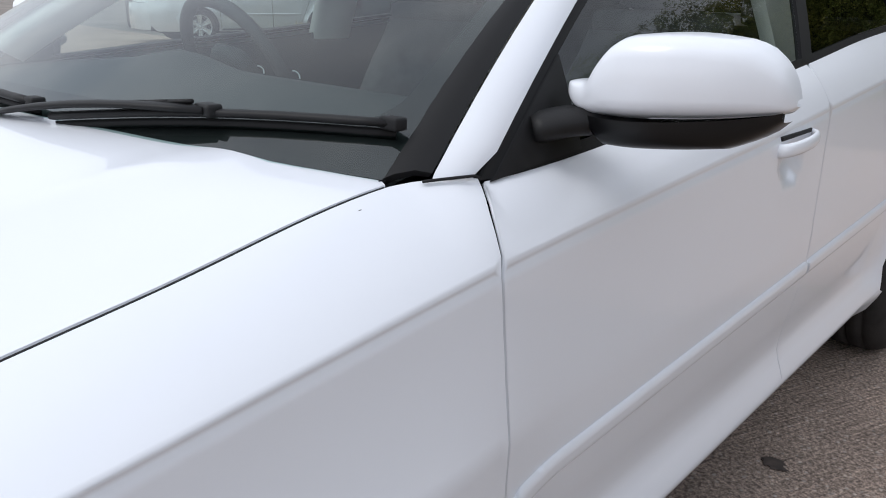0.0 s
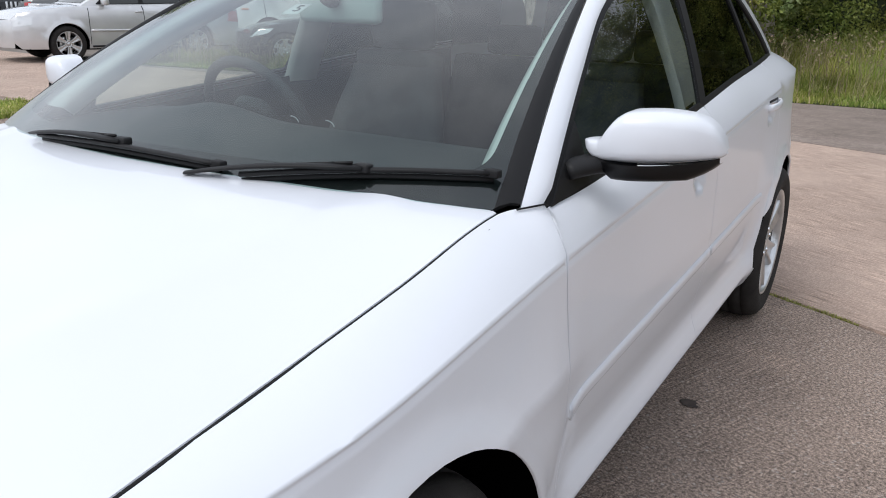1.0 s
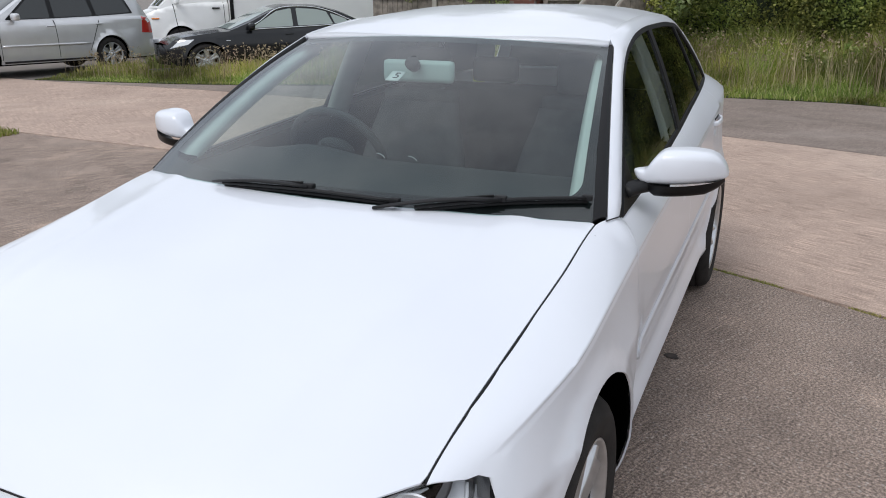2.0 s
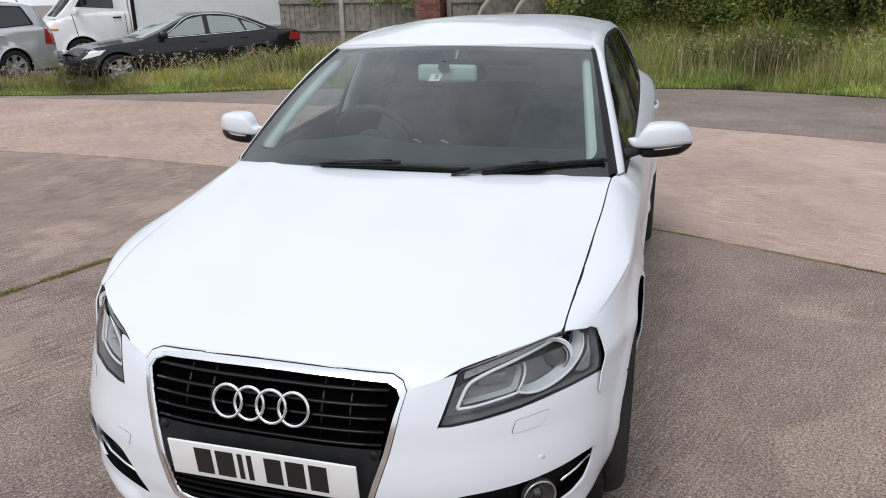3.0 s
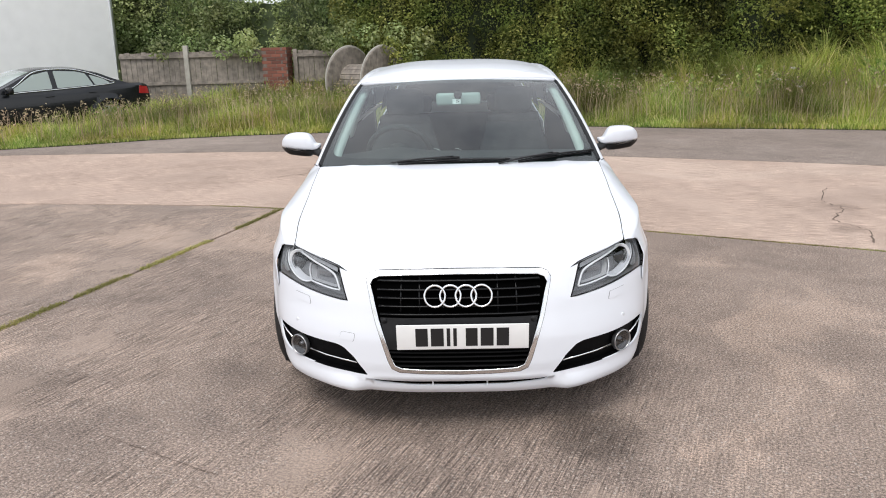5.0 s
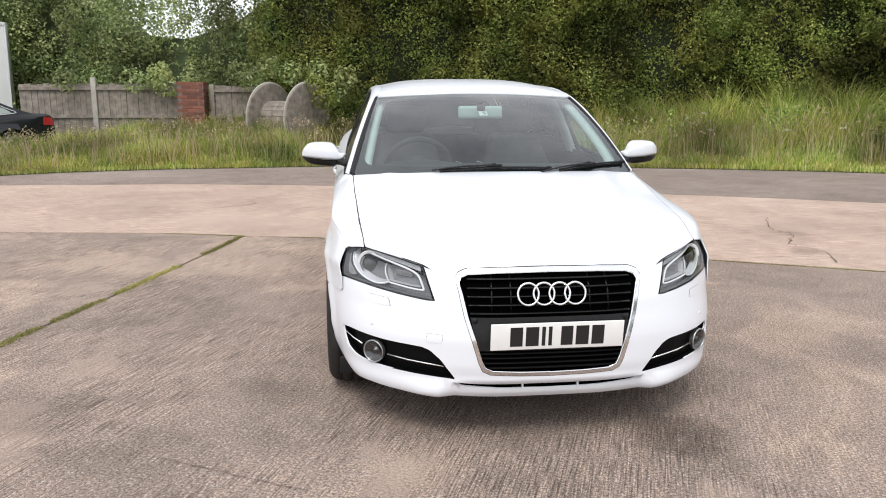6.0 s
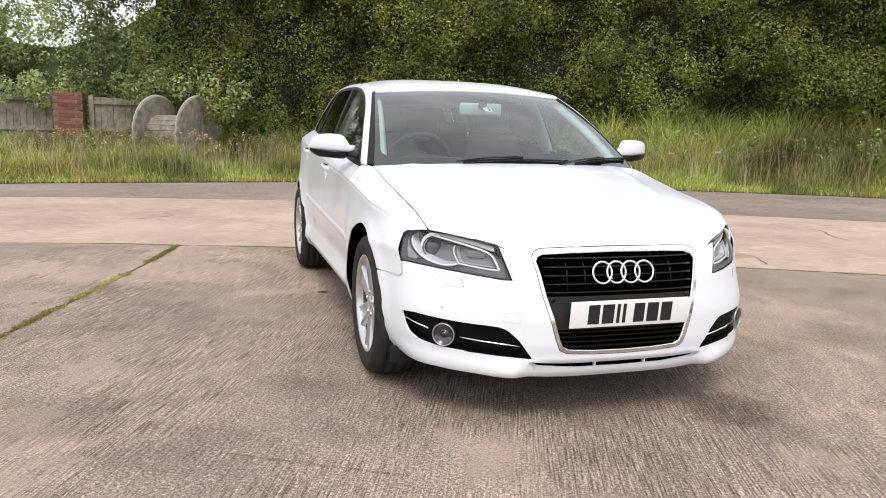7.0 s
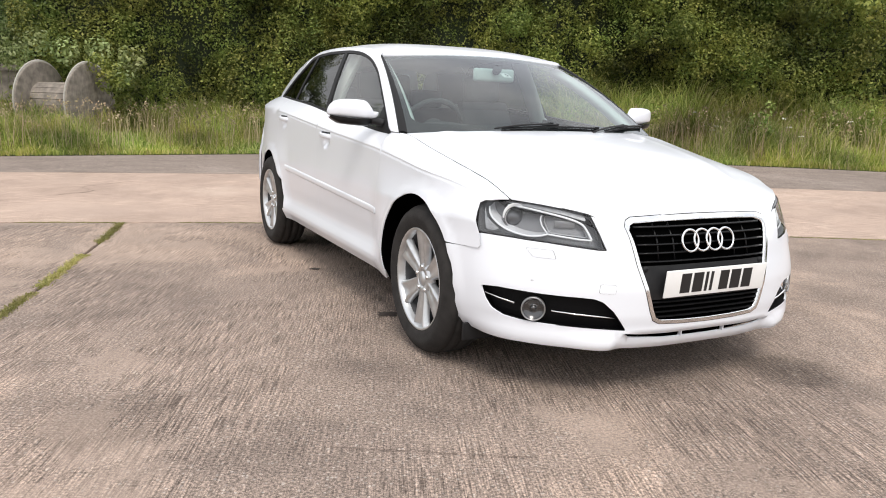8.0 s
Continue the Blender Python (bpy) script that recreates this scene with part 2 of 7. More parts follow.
def box_mesh(bm, centre, size, bevel=0.0, turn=None):
    res = bmesh.ops.create_cube(bm, size=1.0)
    m = Matrix.Translation(centre) @ (turn if turn is not None else Matrix()) @ Matrix.Diagonal((*size, 1))
    bmesh.ops.transform(bm, matrix=m, verts=res["verts"])
    if bevel:
        e = list({k for q in res["verts"] for k in q.link_edges})
        bmesh.ops.bevel(bm, geom=e, offset=bevel, segments=2, affect="EDGES", profile=0.6)
    return bm


def lathe_mesh(bm, profile, sides=48, arc=None):
    """Turns a profile of (x, r) about the x axis."""
    rings = []
    for x, r in profile:
        if r < 1e-6:
            rings.append([bm.verts.new((x, 0, 0))])
        else:
            rings.append([bm.verts.new((x, r * math.cos(2 * math.pi * k / sides), r * math.sin(2 * math.pi * k / sides))) for k in range(sides)])
    for a, b in zip(rings, rings[1:]):
        for k in range(sides):
            j = (k + 1) % sides
            if len(a) == 1 and len(b) > 1:
                bm.faces.new((a[0], b[j], b[k]))
            elif len(b) == 1 and len(a) > 1:
                bm.faces.new((a[k], a[j], b[0]))
            elif len(a) > 1:
                bm.faces.new((a[k], a[j], b[j], b[k]))
    return bm


def prism_mesh(bm, outline, z0, z1, bevel=0.0):
    """An upright prism on a flat outline."""
    lo = [bm.verts.new((p[0], p[1], z0)) for p in outline]
    hi = [bm.verts.new((p[0], p[1], z1)) for p in outline]
    n = len(lo)
    top = bm.faces.new(hi)
    bm.faces.new(lo[::-1])
    for i in range(n):
        bm.faces.new((lo[i], lo[(i + 1) % n], hi[(i + 1) % n], hi[i]))
    bmesh.ops.recalc_face_normals(bm, faces=bm.faces[:])
    if bevel:
        bmesh.ops.bevel(bm, geom=list(top.edges), offset=bevel, segments=2, affect="EDGES")
    return bm


def thing(name, label, category, m=None, group=""):
    e = new(name)
    e.empty_display_size = 0.2
    if m is not None:
        e.matrix_world = m
    return tagged(e, label, category, group)


# ---- the white hatchback ----
# local axes: nose towards -y, x to its left side, origin on the ground midway between the axles
AXLE, HUB_Z, ARCH_R, ARCH_Z = 1.289, 0.316, 0.341, 0.332
ARCHES = (-1.263, 1.285)

PLAN = rounded([(0, -2.105), (0.2, -2.10), (0.35, -2.075), (0.50, -2.020), (0.60, -1.957), (0.67, -1.890), (0.727, -1.815), (0.767, -1.745), (0.798, -1.67), (0.832, -1.55), (0.855, -1.35),
                (0.857, -1.0), (0.856, -0.4), (0.856, 0.3), (0.855, 0.9), (0.846, 1.3), (0.820, 1.6), (0.775, 1.82), (0.68, 1.97), (0.50, 2.07), (0.25, 2.11), (0, 2.12)], 12)
PLAN_U = np.concatenate([[0], np.cumsum(np.linalg.norm(np.diff(PLAN, axis=0), axis=1))])
_t = np.gradient(PLAN, axis=0)
_t /= np.linalg.norm(_t, axis=1)[:, None]
PLAN_N = np.stack([_t[:, 1], -_t[:, 0]], 1)


def plan_u(x, y):
    return float(PLAN_U[np.argmin((PLAN[:, 0] - x) ** 2 + (PLAN[:, 1] - y) ** 2)])


U_A, U_B = plan_u(0.69, -1.87), plan_u(0.838, -1.55)
crease = curve([-2.0, -1.75, -1.70, -1.60, -1.5, -1.4, -1.25, -1.03, -0.82, -0.5, -0.1, 0.6, 0.93, 1.6, 2.0], [0.660, 0.689, 0.699, 0.734, 0.754, 0.766, 0.779, 0.801, 0.821, 0.842, 0.865, 0.915, 0.937, 0.972, 0.980])
front_inset = curve([0.18, 0.205, 0.235, 0.27, 0.32, 0.40, 0.45, 0.50, 0.555, 0.60, 0.64, 0.67, 0.69, 0.705, 0.73], [0.035, 0.012, 0.004, 0.006, 0.0, 0.001, 0.009, 0.021, 0.033, 0.047, 0.062, 0.074, 0.081, 0.087, 0.11])
low_side = curve([0.17, 0.21, 0.245, 0.28, 0.29, 0.305, 0.32, 0.34, 0.36, 0.38, 0.41, 0.45, 0.49, 0.53, 0.58, 0.72], [0.115, 0.090, 0.066, 0.043, 0.037, 0.034, 0.038, 0.046, 0.054, 0.058, 0.056, 0.049, 0.043, 0.038, 0.035, 0.036])
low_full = curve([0.17, 0.21, 0.245, 0.30, 0.40, 0.50, 0.58, 0.72], [0.105, 0.062, 0.038, 0.022, 0.014, 0.013, 0.015, 0.020])
HANDLES = ((0.03, 0.826), (0.945, 0.886))


def side_inset(y, z):
    """How far the flank lies inside the plan outline, up to the crease: doors drawn in over a flared sill, fuller round the wheels."""
    c = crease(y)
    t = np.clip((z - 0.62) / np.maximum(c - 0.62, 0.05), 0, 1)
    soft_nose = np.clip((-1.36 - y) / 0.27, 0, 1)
    full = np.clip((-0.68 - y) / 0.25, 0, 1) + np.clip((y - 0.80) / 0.26, 0, 1)
    full = full * full * (3 - 2 * full)
    upper = 0.034 - 0.022 * full * (1 - t) ** (2 - soft_nose) + (0.008 + 0.016 * soft_nose) * (soft_nose * t ** 1.4 + (1 - soft_nose) * (1 - (1 - t) ** 1.7))
    upper = upper + 0.0030 * np.exp(-((c - z - 0.006) / 0.006) ** 2) * (1 - 0.7 * soft_nose)
    w = np.clip((z - 0.58) / 0.06, 0, 1)
    low = low_side(z) * (1 - full) + low_full(z) * full
    d = low * (1 - w) + upper * w
    for ax in ARCHES:
        r = np.hypot(y - ax, z - ARCH_Z)
        k = np.clip(1 - (r - ARCH_R) / 0.06, 0, 1)
        d = d - 0.010 * k * k * (3 - 2 * k) * np.clip((z - 0.26) / 0.10, 0, 1)
    for hy, hz in HANDLES:
        q = ((y - hy + 0.010) / 0.056) ** 2 + ((z - hz + 0.016) / 0.036) ** 2
        d = d + 0.019 * np.clip(1 - q, 0, 1) ** 0.8
    return d


def wrap(u, z):
    """The skin that runs from the nose round the corner and along the flank."""
    u, z = np.asarray(u, float), np.asarray(z, float)
    x, y = np.interp(u, PLAN_U, PLAN[:, 0]), np.interp(u, PLAN_U, PLAN[:, 1])
    nx, ny = np.interp(u, PLAN_U, PLAN_N[:, 0]), np.interp(u, PLAN_U, PLAN_N[:, 1])
    w = np.clip((u - U_A) / (U_B - U_A), 0, 1)
    w = w * w * (3 - 2 * w)
    d = (1 - w) * front_inset(z) + w * side_inset(y, z)
    return np.stack([x - nx * d, y - ny * d, z], 1)


SIDE_X = curve(PLAN[(PLAN[:, 1] > -1.95) & (PLAN[:, 1] < 1.97)][:, 1], PLAN[(PLAN[:, 1] > -1.95) & (PLAN[:, 1] < 1.97)][:, 0])
# the upper edge of the flank: bonnet side, then window line
EDGE_Y = [-1.80, -1.755, -1.70, -1.65, -1.59, -1.48, -1.30, -1.14, -0.88, -0.80, -0.775, -0.3, 0.2, 0.6, 1.05, 1.45, 1.9]
edge_x = curve(EDGE_Y, [0.672, 0.677, 0.680, 0.685, 0.690, 0.696, 0.703, 0.711, 0.718, 0.752, 0.757, 0.763, 0.756, 0.744, 0.724, 0.692, 0.57])
edge_z = curve(EDGE_Y, [0.694, 0.710, 0.730, 0.749, 0.767, 0.789, 0.821, 0.851, 0.898, 0.903, 0.893, 0.924, 0.964, 0.998, 1.021, 1.040, 1.052])


def flank(y, v):
    """The side skin in (y, v): v is the height up to the crease, then runs 0.1 to the upper edge."""
    y, v = np.asarray(y, float), np.asarray(v, float)
    c = crease(y)
    z = np.minimum(v, c)
    x = SIDE_X(y) - side_inset(y, z)
    w = np.clip((v - c) / 0.10, 0, 1)
    ex, ez = edge_x(y), edge_z(y)
    front = np.clip((-1.36 - y) / 0.27, 0, 1)
    front = front * front * (3 - 2 * front)
    qx, qz = x - (0.42 - 0.20 * front) * (x - ex), np.maximum(ez, c) + 0.003 - 0.40 * np.maximum(ez - c, 0)
    px = (1 - w) ** 2 * x + 2 * w * (1 - w) * qx + w * w * ex
    pz = (1 - w) ** 2 * z + 2 * w * (1 - w) * qz + w * w * ez
    return np.stack([px, y, pz], 1)


bonnet_mid = curve([-2.03, -2.0, -1.94, -1.83, -1.71, -1.48, -1.14, -0.88, -0.80], [0.658, 0.678, 0.718, 0.766, 0.807, 0.866, 0.918, 0.942, 0.948])
bonnet_fall = curve([-2.03, -2.008, -1.98, -1.945, -1.9275, -1.89, -1.848, -1.80, -1.755], [0.48, 0.44, 0.36, 0.275, 0.255, 0.230, 0.217, 0.212, 0.207])


def bonnet_top(x, y):
    x, y = np.asarray(x, float), np.asarray(y, float)
    a = np.abs(x)
    ridge = 0.36 + (y + 2.0) * 0.17
    lift = 0.004 * np.exp(-((a - ridge) / 0.035) ** 2) * np.clip((y + 2.0) / 0.3, 0, 1)
    lift = lift * np.clip((0.66 - a) / 0.1, 0, 1)
    fall = np.where(y > -1.755, (bonnet_mid(y) - edge_z(y) - 0.001) / edge_x(np.minimum(y, -0.885)) ** 2.4, bonnet_fall(y))
    return np.stack([x, y, bonnet_mid(y) - fall * a ** 2.4 + lift], 1)


def screen(s, v):
    """The windscreen: s across from -1 to 1, v from the base to the roof."""
    s, v = np.asarray(s, float), np.asarray(v, float)
    a = s * s
    x0, y0, z0 = 0.708 * s, -1.055 + 0.175 * a, 0.925 - 0.022 * a
    x1, y1, z1 = 0.570 * s, -0.285 + 0.088 * a, 1.302 - 0.028 * a
    b = 4 * v * (1 - v)
    return np.stack([x0 + (x1 - x0) * v, y0 + (y1 - y0) * v - 0.012 * b, z0 + (z1 - z0) * v + 0.024 * b], 1)


roof_mid = curve([-0.285, -0.1, 0.2, 0.55, 0.9, 1.3, 1.6, 1.78], [1.302, 1.343, 1.380, 1.396, 1.394, 1.366, 1.325, 1.292])
win_top_y = [-0.775, -0.66, -0.50, -0.30, -0.10, 0.10, 0.30, 0.60, 0.85, 0.97, 1.02, 1.10, 1.25, 1.46]
win_top_z = [0.900, 0.985, 1.092, 1.207, 1.275, 1.310, 1.324, 1.328, 1.319, 1.305, 1.288, 1.243, 1.160, 1.042]


def side_glass(y, z):
    """The plane of the side windows, leaning in towards the roof."""
    y, z = np.asarray(y, float), np.asarray(z, float)
    h = z - edge_z(y)
    return np.stack([edge_x(y) - 0.006 - 0.36 * h - 0.30 * h * h, y, z], 1)


def roof(x, y):
    x, y = np.asarray(x, float), np.asarray(y, float)
    return np.stack([x, y, roof_mid(y) - 0.046 * (np.abs(x) / 0.54) ** 3.4 * (0.50 + 0.50 * np.clip((y + 0.25) / 0.5, 0, 1))], 1)


RAIL_Y, RAIL_X = [-0.20, -0.05, 0.15, 0.5, 0.9, 1.3, 1.62], [0.566, 0.545, 0.528, 0.522, 0.516, 0.492, 0.452]

car = thing("car", "white five-door hatchback parked on worn concrete", "car", pose(-0.002, 0, 0, 0, 0, -0.3))


def arch(cy, r, a0, a1, n=18):
    """An arch line in (y, z) from angle a0 to a1, degrees from +y towards up."""
    return [(cy + r * math.cos(radians(a0 + (a1 - a0) * i / n)), ARCH_Z + r * math.sin(radians(a0 + (a1 - a0) * i / n))) for i in range(n + 1)]


GAP = 0.0022


def crease_lines(y0, y1):
    ys = np.linspace(y0, y1, max(3, int((y1 - y0) / 0.028)))
    return [np.stack([ys, crease(ys) + d], 1) for d in (-0.020, -0.013, -0.008, -0.004, 0.0, 0.005)]


door_line = [(-0.806, 0.31), (-0.812, 0.42), (-0.812, 0.60), (-0.809, 0.72), (-0.813, 0.810)]
b_line = [(0.185, 0.31), (0.195, 0.55), (0.205, 0.75), (0.205, 0.885)]
rear_line = [(0.928, 0.31), (0.928, 0.38), (0.952, 0.50), (1.02, 0.635), (1.09, 0.76), (1.11, 0.85), (1.115, 0.943)]


def top(y):
    return (y, float(crease(y)) + 0.10)


def shift(line, d):
    return [(y + d, z) for y, z in line]


# nose: bumper skin with its openings
def on_nose(points):
    """Points given as (x, z) of the nose, as (u, z) of the skin."""
    n = PLAN[:, 1] < -1.2
    return [(float(np.interp(x, PLAN[n][:, 0], PLAN_U[n])), z) for x, z in points]


def both(points):
    return points + [(-u, z) for u, z in points[::-1]]


def nose(u, z):
    p = wrap(np.abs(u), z)
    p[:, 0] *= np.sign(u + 1e-12)
    # the lip lies back under the slot and stands forward beside it
    a = np.abs(p[:, 0])
    mid = np.clip((0.425 - a) / 0.085, 0, 1)
    mid = mid * mid * (3 - 2 * mid)
    low = np.clip((0.256 - z) / 0.020, 0, 1)
    low = low * low * (3 - 2 * low)
    foot = np.exp(-((a - 0.44) / 0.10) ** 2) * np.clip((0.262 - z) / 0.05, 0, 1)
    p[:, 1] += 0.020 * mid * low - 0.016 * foot * (1 - mid)
    # the brow over the grille leans back
    brow = np.clip((0.40 - a) / 0.10, 0, 1) * np.clip((z - 0.60) / 0.075, 0, 1)
    p[:, 1] += 0.028 * brow * brow * (3 - 2 * brow)
    return p


def on_skin(points):
    """Points given as true (x, z) of the nose skin, as (u, z)."""
    us = np.linspace(0, plan_u(0.838, -1.50), 500)
    return [(float(np.interp(x, wrap(us, np.full(500, z))[:, 0], us)), z) for x, z in points]


grille_half = on_skin([(0, 0.671), (0.20, 0.669), (0.312, 0.664), (0.338, 0.655), (0.350, 0.636), (0.339, 0.59), (0.321, 0.50), (0.297, 0.42), (0.272, 0.335), (0.258, 0.303), (0.230, 0.289), (0.12, 0.283), (0, 0.281)])
grille_hole = np.array(grille_half + [(-u, z) for u, z in grille_half[-2:0:-1]])
lamp_low = [(0.745, 0.582), (0.70, 0.580), (0.60, 0.573), (0.52, 0.564), (0.455, 0.556), (0.431, 0.557)]
lamp_in = [(0.431, 0.557), (0.448, 0.61), (0.463, 0.664)]
lamp_poly = on_skin([(0.747, 0.691), (0.757, 0.655), (0.767, 0.610), (0.7665, 0.586), (0.759, 0.582)] + lamp_low + lamp_in[1:]
                    + [(0.469, 0.671), (0.4915, 0.6765), (0.5415, 0.688), (0.59, 0.6965), (0.636, 0.702), (0.68, 0.706), (0.708, 0.7065), (0.731, 0.702)])
# bonnet: its nose edge runs along the tops of the lamps and of the grille
bon_side = [(float(edge_x(y)) - 0.0041, y) for y in (-0.882, -0.92, -1.0, -1.07, -1.14, -1.22, -1.30, -1.39, -1.48, -1.55, -1.62, -1.665, -1.71, -1.74)]
bon_nose = [(0.670, -1.757), (0.653, -1.775), (0.631, -1.799), (0.608, -1.823), (0.585, -1.845), (0.537, -1.886), (0.489, -1.922), (0.462, -1.941), (0.41, -1.981), (0.358, -2.003), (0.335, -1.998), (0.30, -1.998), (0.15, -2.002), (0, -2.003)]
bon_rear = [tuple(p) for p in rounded([(0, -1.048), (0.2, -1.035), (0.4, -0.990), (0.56, -0.941), (0.66, -0.900), (0.704, -0.878)], 4)]
half = bon_rear + bon_side + bon_nose
bon_poly = np.array(half[:-1] + [half[-1]] + [(-x, y) for x, y in half[-2:0:-1]])
skin("bonnet", bon_poly, bonnet_top, PAINT, car, step=0.035, lip=0.006)
# dark bars laid in to imitate the shade of the bonnet's shut gap
for side in (1, -1):
    ys = np.linspace(-0.885, -1.75, 33)
    q = np.stack([side * (edge_x(ys) - 0.0021), ys, edge_z(ys) - 0.0018], 1)
    part("bonnet_gap_line", tube_mesh(bmesh.new(), q, 0.0024, 6), RUBBER, car)
    q = np.array([(x, y) for x, y in bon_nose if 0.36 < x < 0.56])
    q = bonnet_top(q[:, 0], q[:, 1]) * np.array([side, 1, 1]) + np.array([0, -0.0010, -0.0020])
    part("bonnet_gap_line", tube_mesh(bmesh.new(), q, 0.0013, 6), RUBBER, car)
# near-black sheet stands in for the shade under the bonnet edge
skin("bonnet_gap_shade", bon_poly * np.array([1.02, 1.0]), lambda x, y: bonnet_top(x, y) - np.array([0, 0, 0.035]), CAVITY, car, step=0.08, lip=0)

fog_poly = fillet(on_skin([(0.768, 0.391), (0.735, 0.398), (0.683, 0.396), (0.60, 0.392), (0.522, 0.389), (0.475, 0.385), (0.446, 0.374), (0.406, 0.338), (0.354, 0.266), (0.43, 0.272), (0.54, 0.279), (0.64, 0.283), (0.685, 0.286), (0.722, 0.293), (0.747, 0.312), (0.760, 0.345)]), 0.010, 3)
slot_half = on_nose([(0, 0.250), (0.18, 0.250), (0.30, 0.252), (0.372, 0.257), (0.33, 0.236), (0.18, 0.226), (0, 0.224)])
slot_hole = np.array(slot_half + [(-u, z) for u, z in slot_half[-2:0:-1]])
u_arch = [(PLAN_U[np.argmin(np.abs(PLAN[:, 1] - y) + (PLAN[:, 0] < 0.5) * 9)], z) for y, z in arch(ARCHES[0], ARCH_R, 201.5, 147, 8)]
bump_half = (on_nose([(0, 0.186), (0.20, 0.186), (0.34, 0.189), (0.39, 0.190), (0.45, 0.192), (0.55, 0.200), (0.68, 0.203), (0.77, 0.199)]) + []
             + [(float(u), float(z)) for u, z in u_arch] + [(plan_u(0.8215, -1.588), 0.5198), (plan_u(0.806, -1.65), 0.5208)] + on_skin([(0.789, 0.5228), (0.783, 0.533), (0.775, 0.56), (0.768, 0.577), (0.757, 0.579)])
             + [(u, z - 0.003) for u, z in on_skin(lamp_low)[:-1]] + on_skin([(0.424, 0.553), (0.442, 0.61), (0.459, 0.668), (0.41, 0.6545), (0.356, 0.6405), (0.347, 0.656), (0.322, 0.669), (0.20, 0.6745), (0, 0.6765)]))
bump_poly = np.array(bump_half + [(-u, z) for u, z in bump_half[-2:0:-1]])
fog_hole = np.array(fog_poly)
fog_hole_r = fog_hole * np.array([-1, 1])
bumper = skin("front_bumper", bump_poly, nose, PAINT, car, holes=(grille_hole, slot_hole, fog_hole, fog_hole_r[::-1]), step=0.019, outward=(0, -1, 0), lip=0.009)


def pulled(fn, by):
    """The same skin, sunk inwards along its normals in plan."""
    def f(u, z):
        a, b = np.abs(u), z
        p = wrap(a, b)
        nx, ny = np.interp(a, PLAN_U, PLAN_N[:, 0]), np.interp(a, PLAN_U, PLAN_N[:, 1])
        p[:, 1] += fn(u, z)[:, 1] - p[:, 1]
        p[:, 0] = (p[:, 0] - nx * by) * np.sign(u + 1e-12)
        p[:, 1] -= ny * by
        return p
    return f


# near-black sheet imitates the shade behind the nose openings
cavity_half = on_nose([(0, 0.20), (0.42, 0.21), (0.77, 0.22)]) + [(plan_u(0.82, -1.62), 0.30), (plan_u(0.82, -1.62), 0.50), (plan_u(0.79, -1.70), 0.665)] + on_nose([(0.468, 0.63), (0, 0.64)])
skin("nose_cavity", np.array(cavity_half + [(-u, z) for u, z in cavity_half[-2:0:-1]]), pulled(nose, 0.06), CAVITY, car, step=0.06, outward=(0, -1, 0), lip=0)

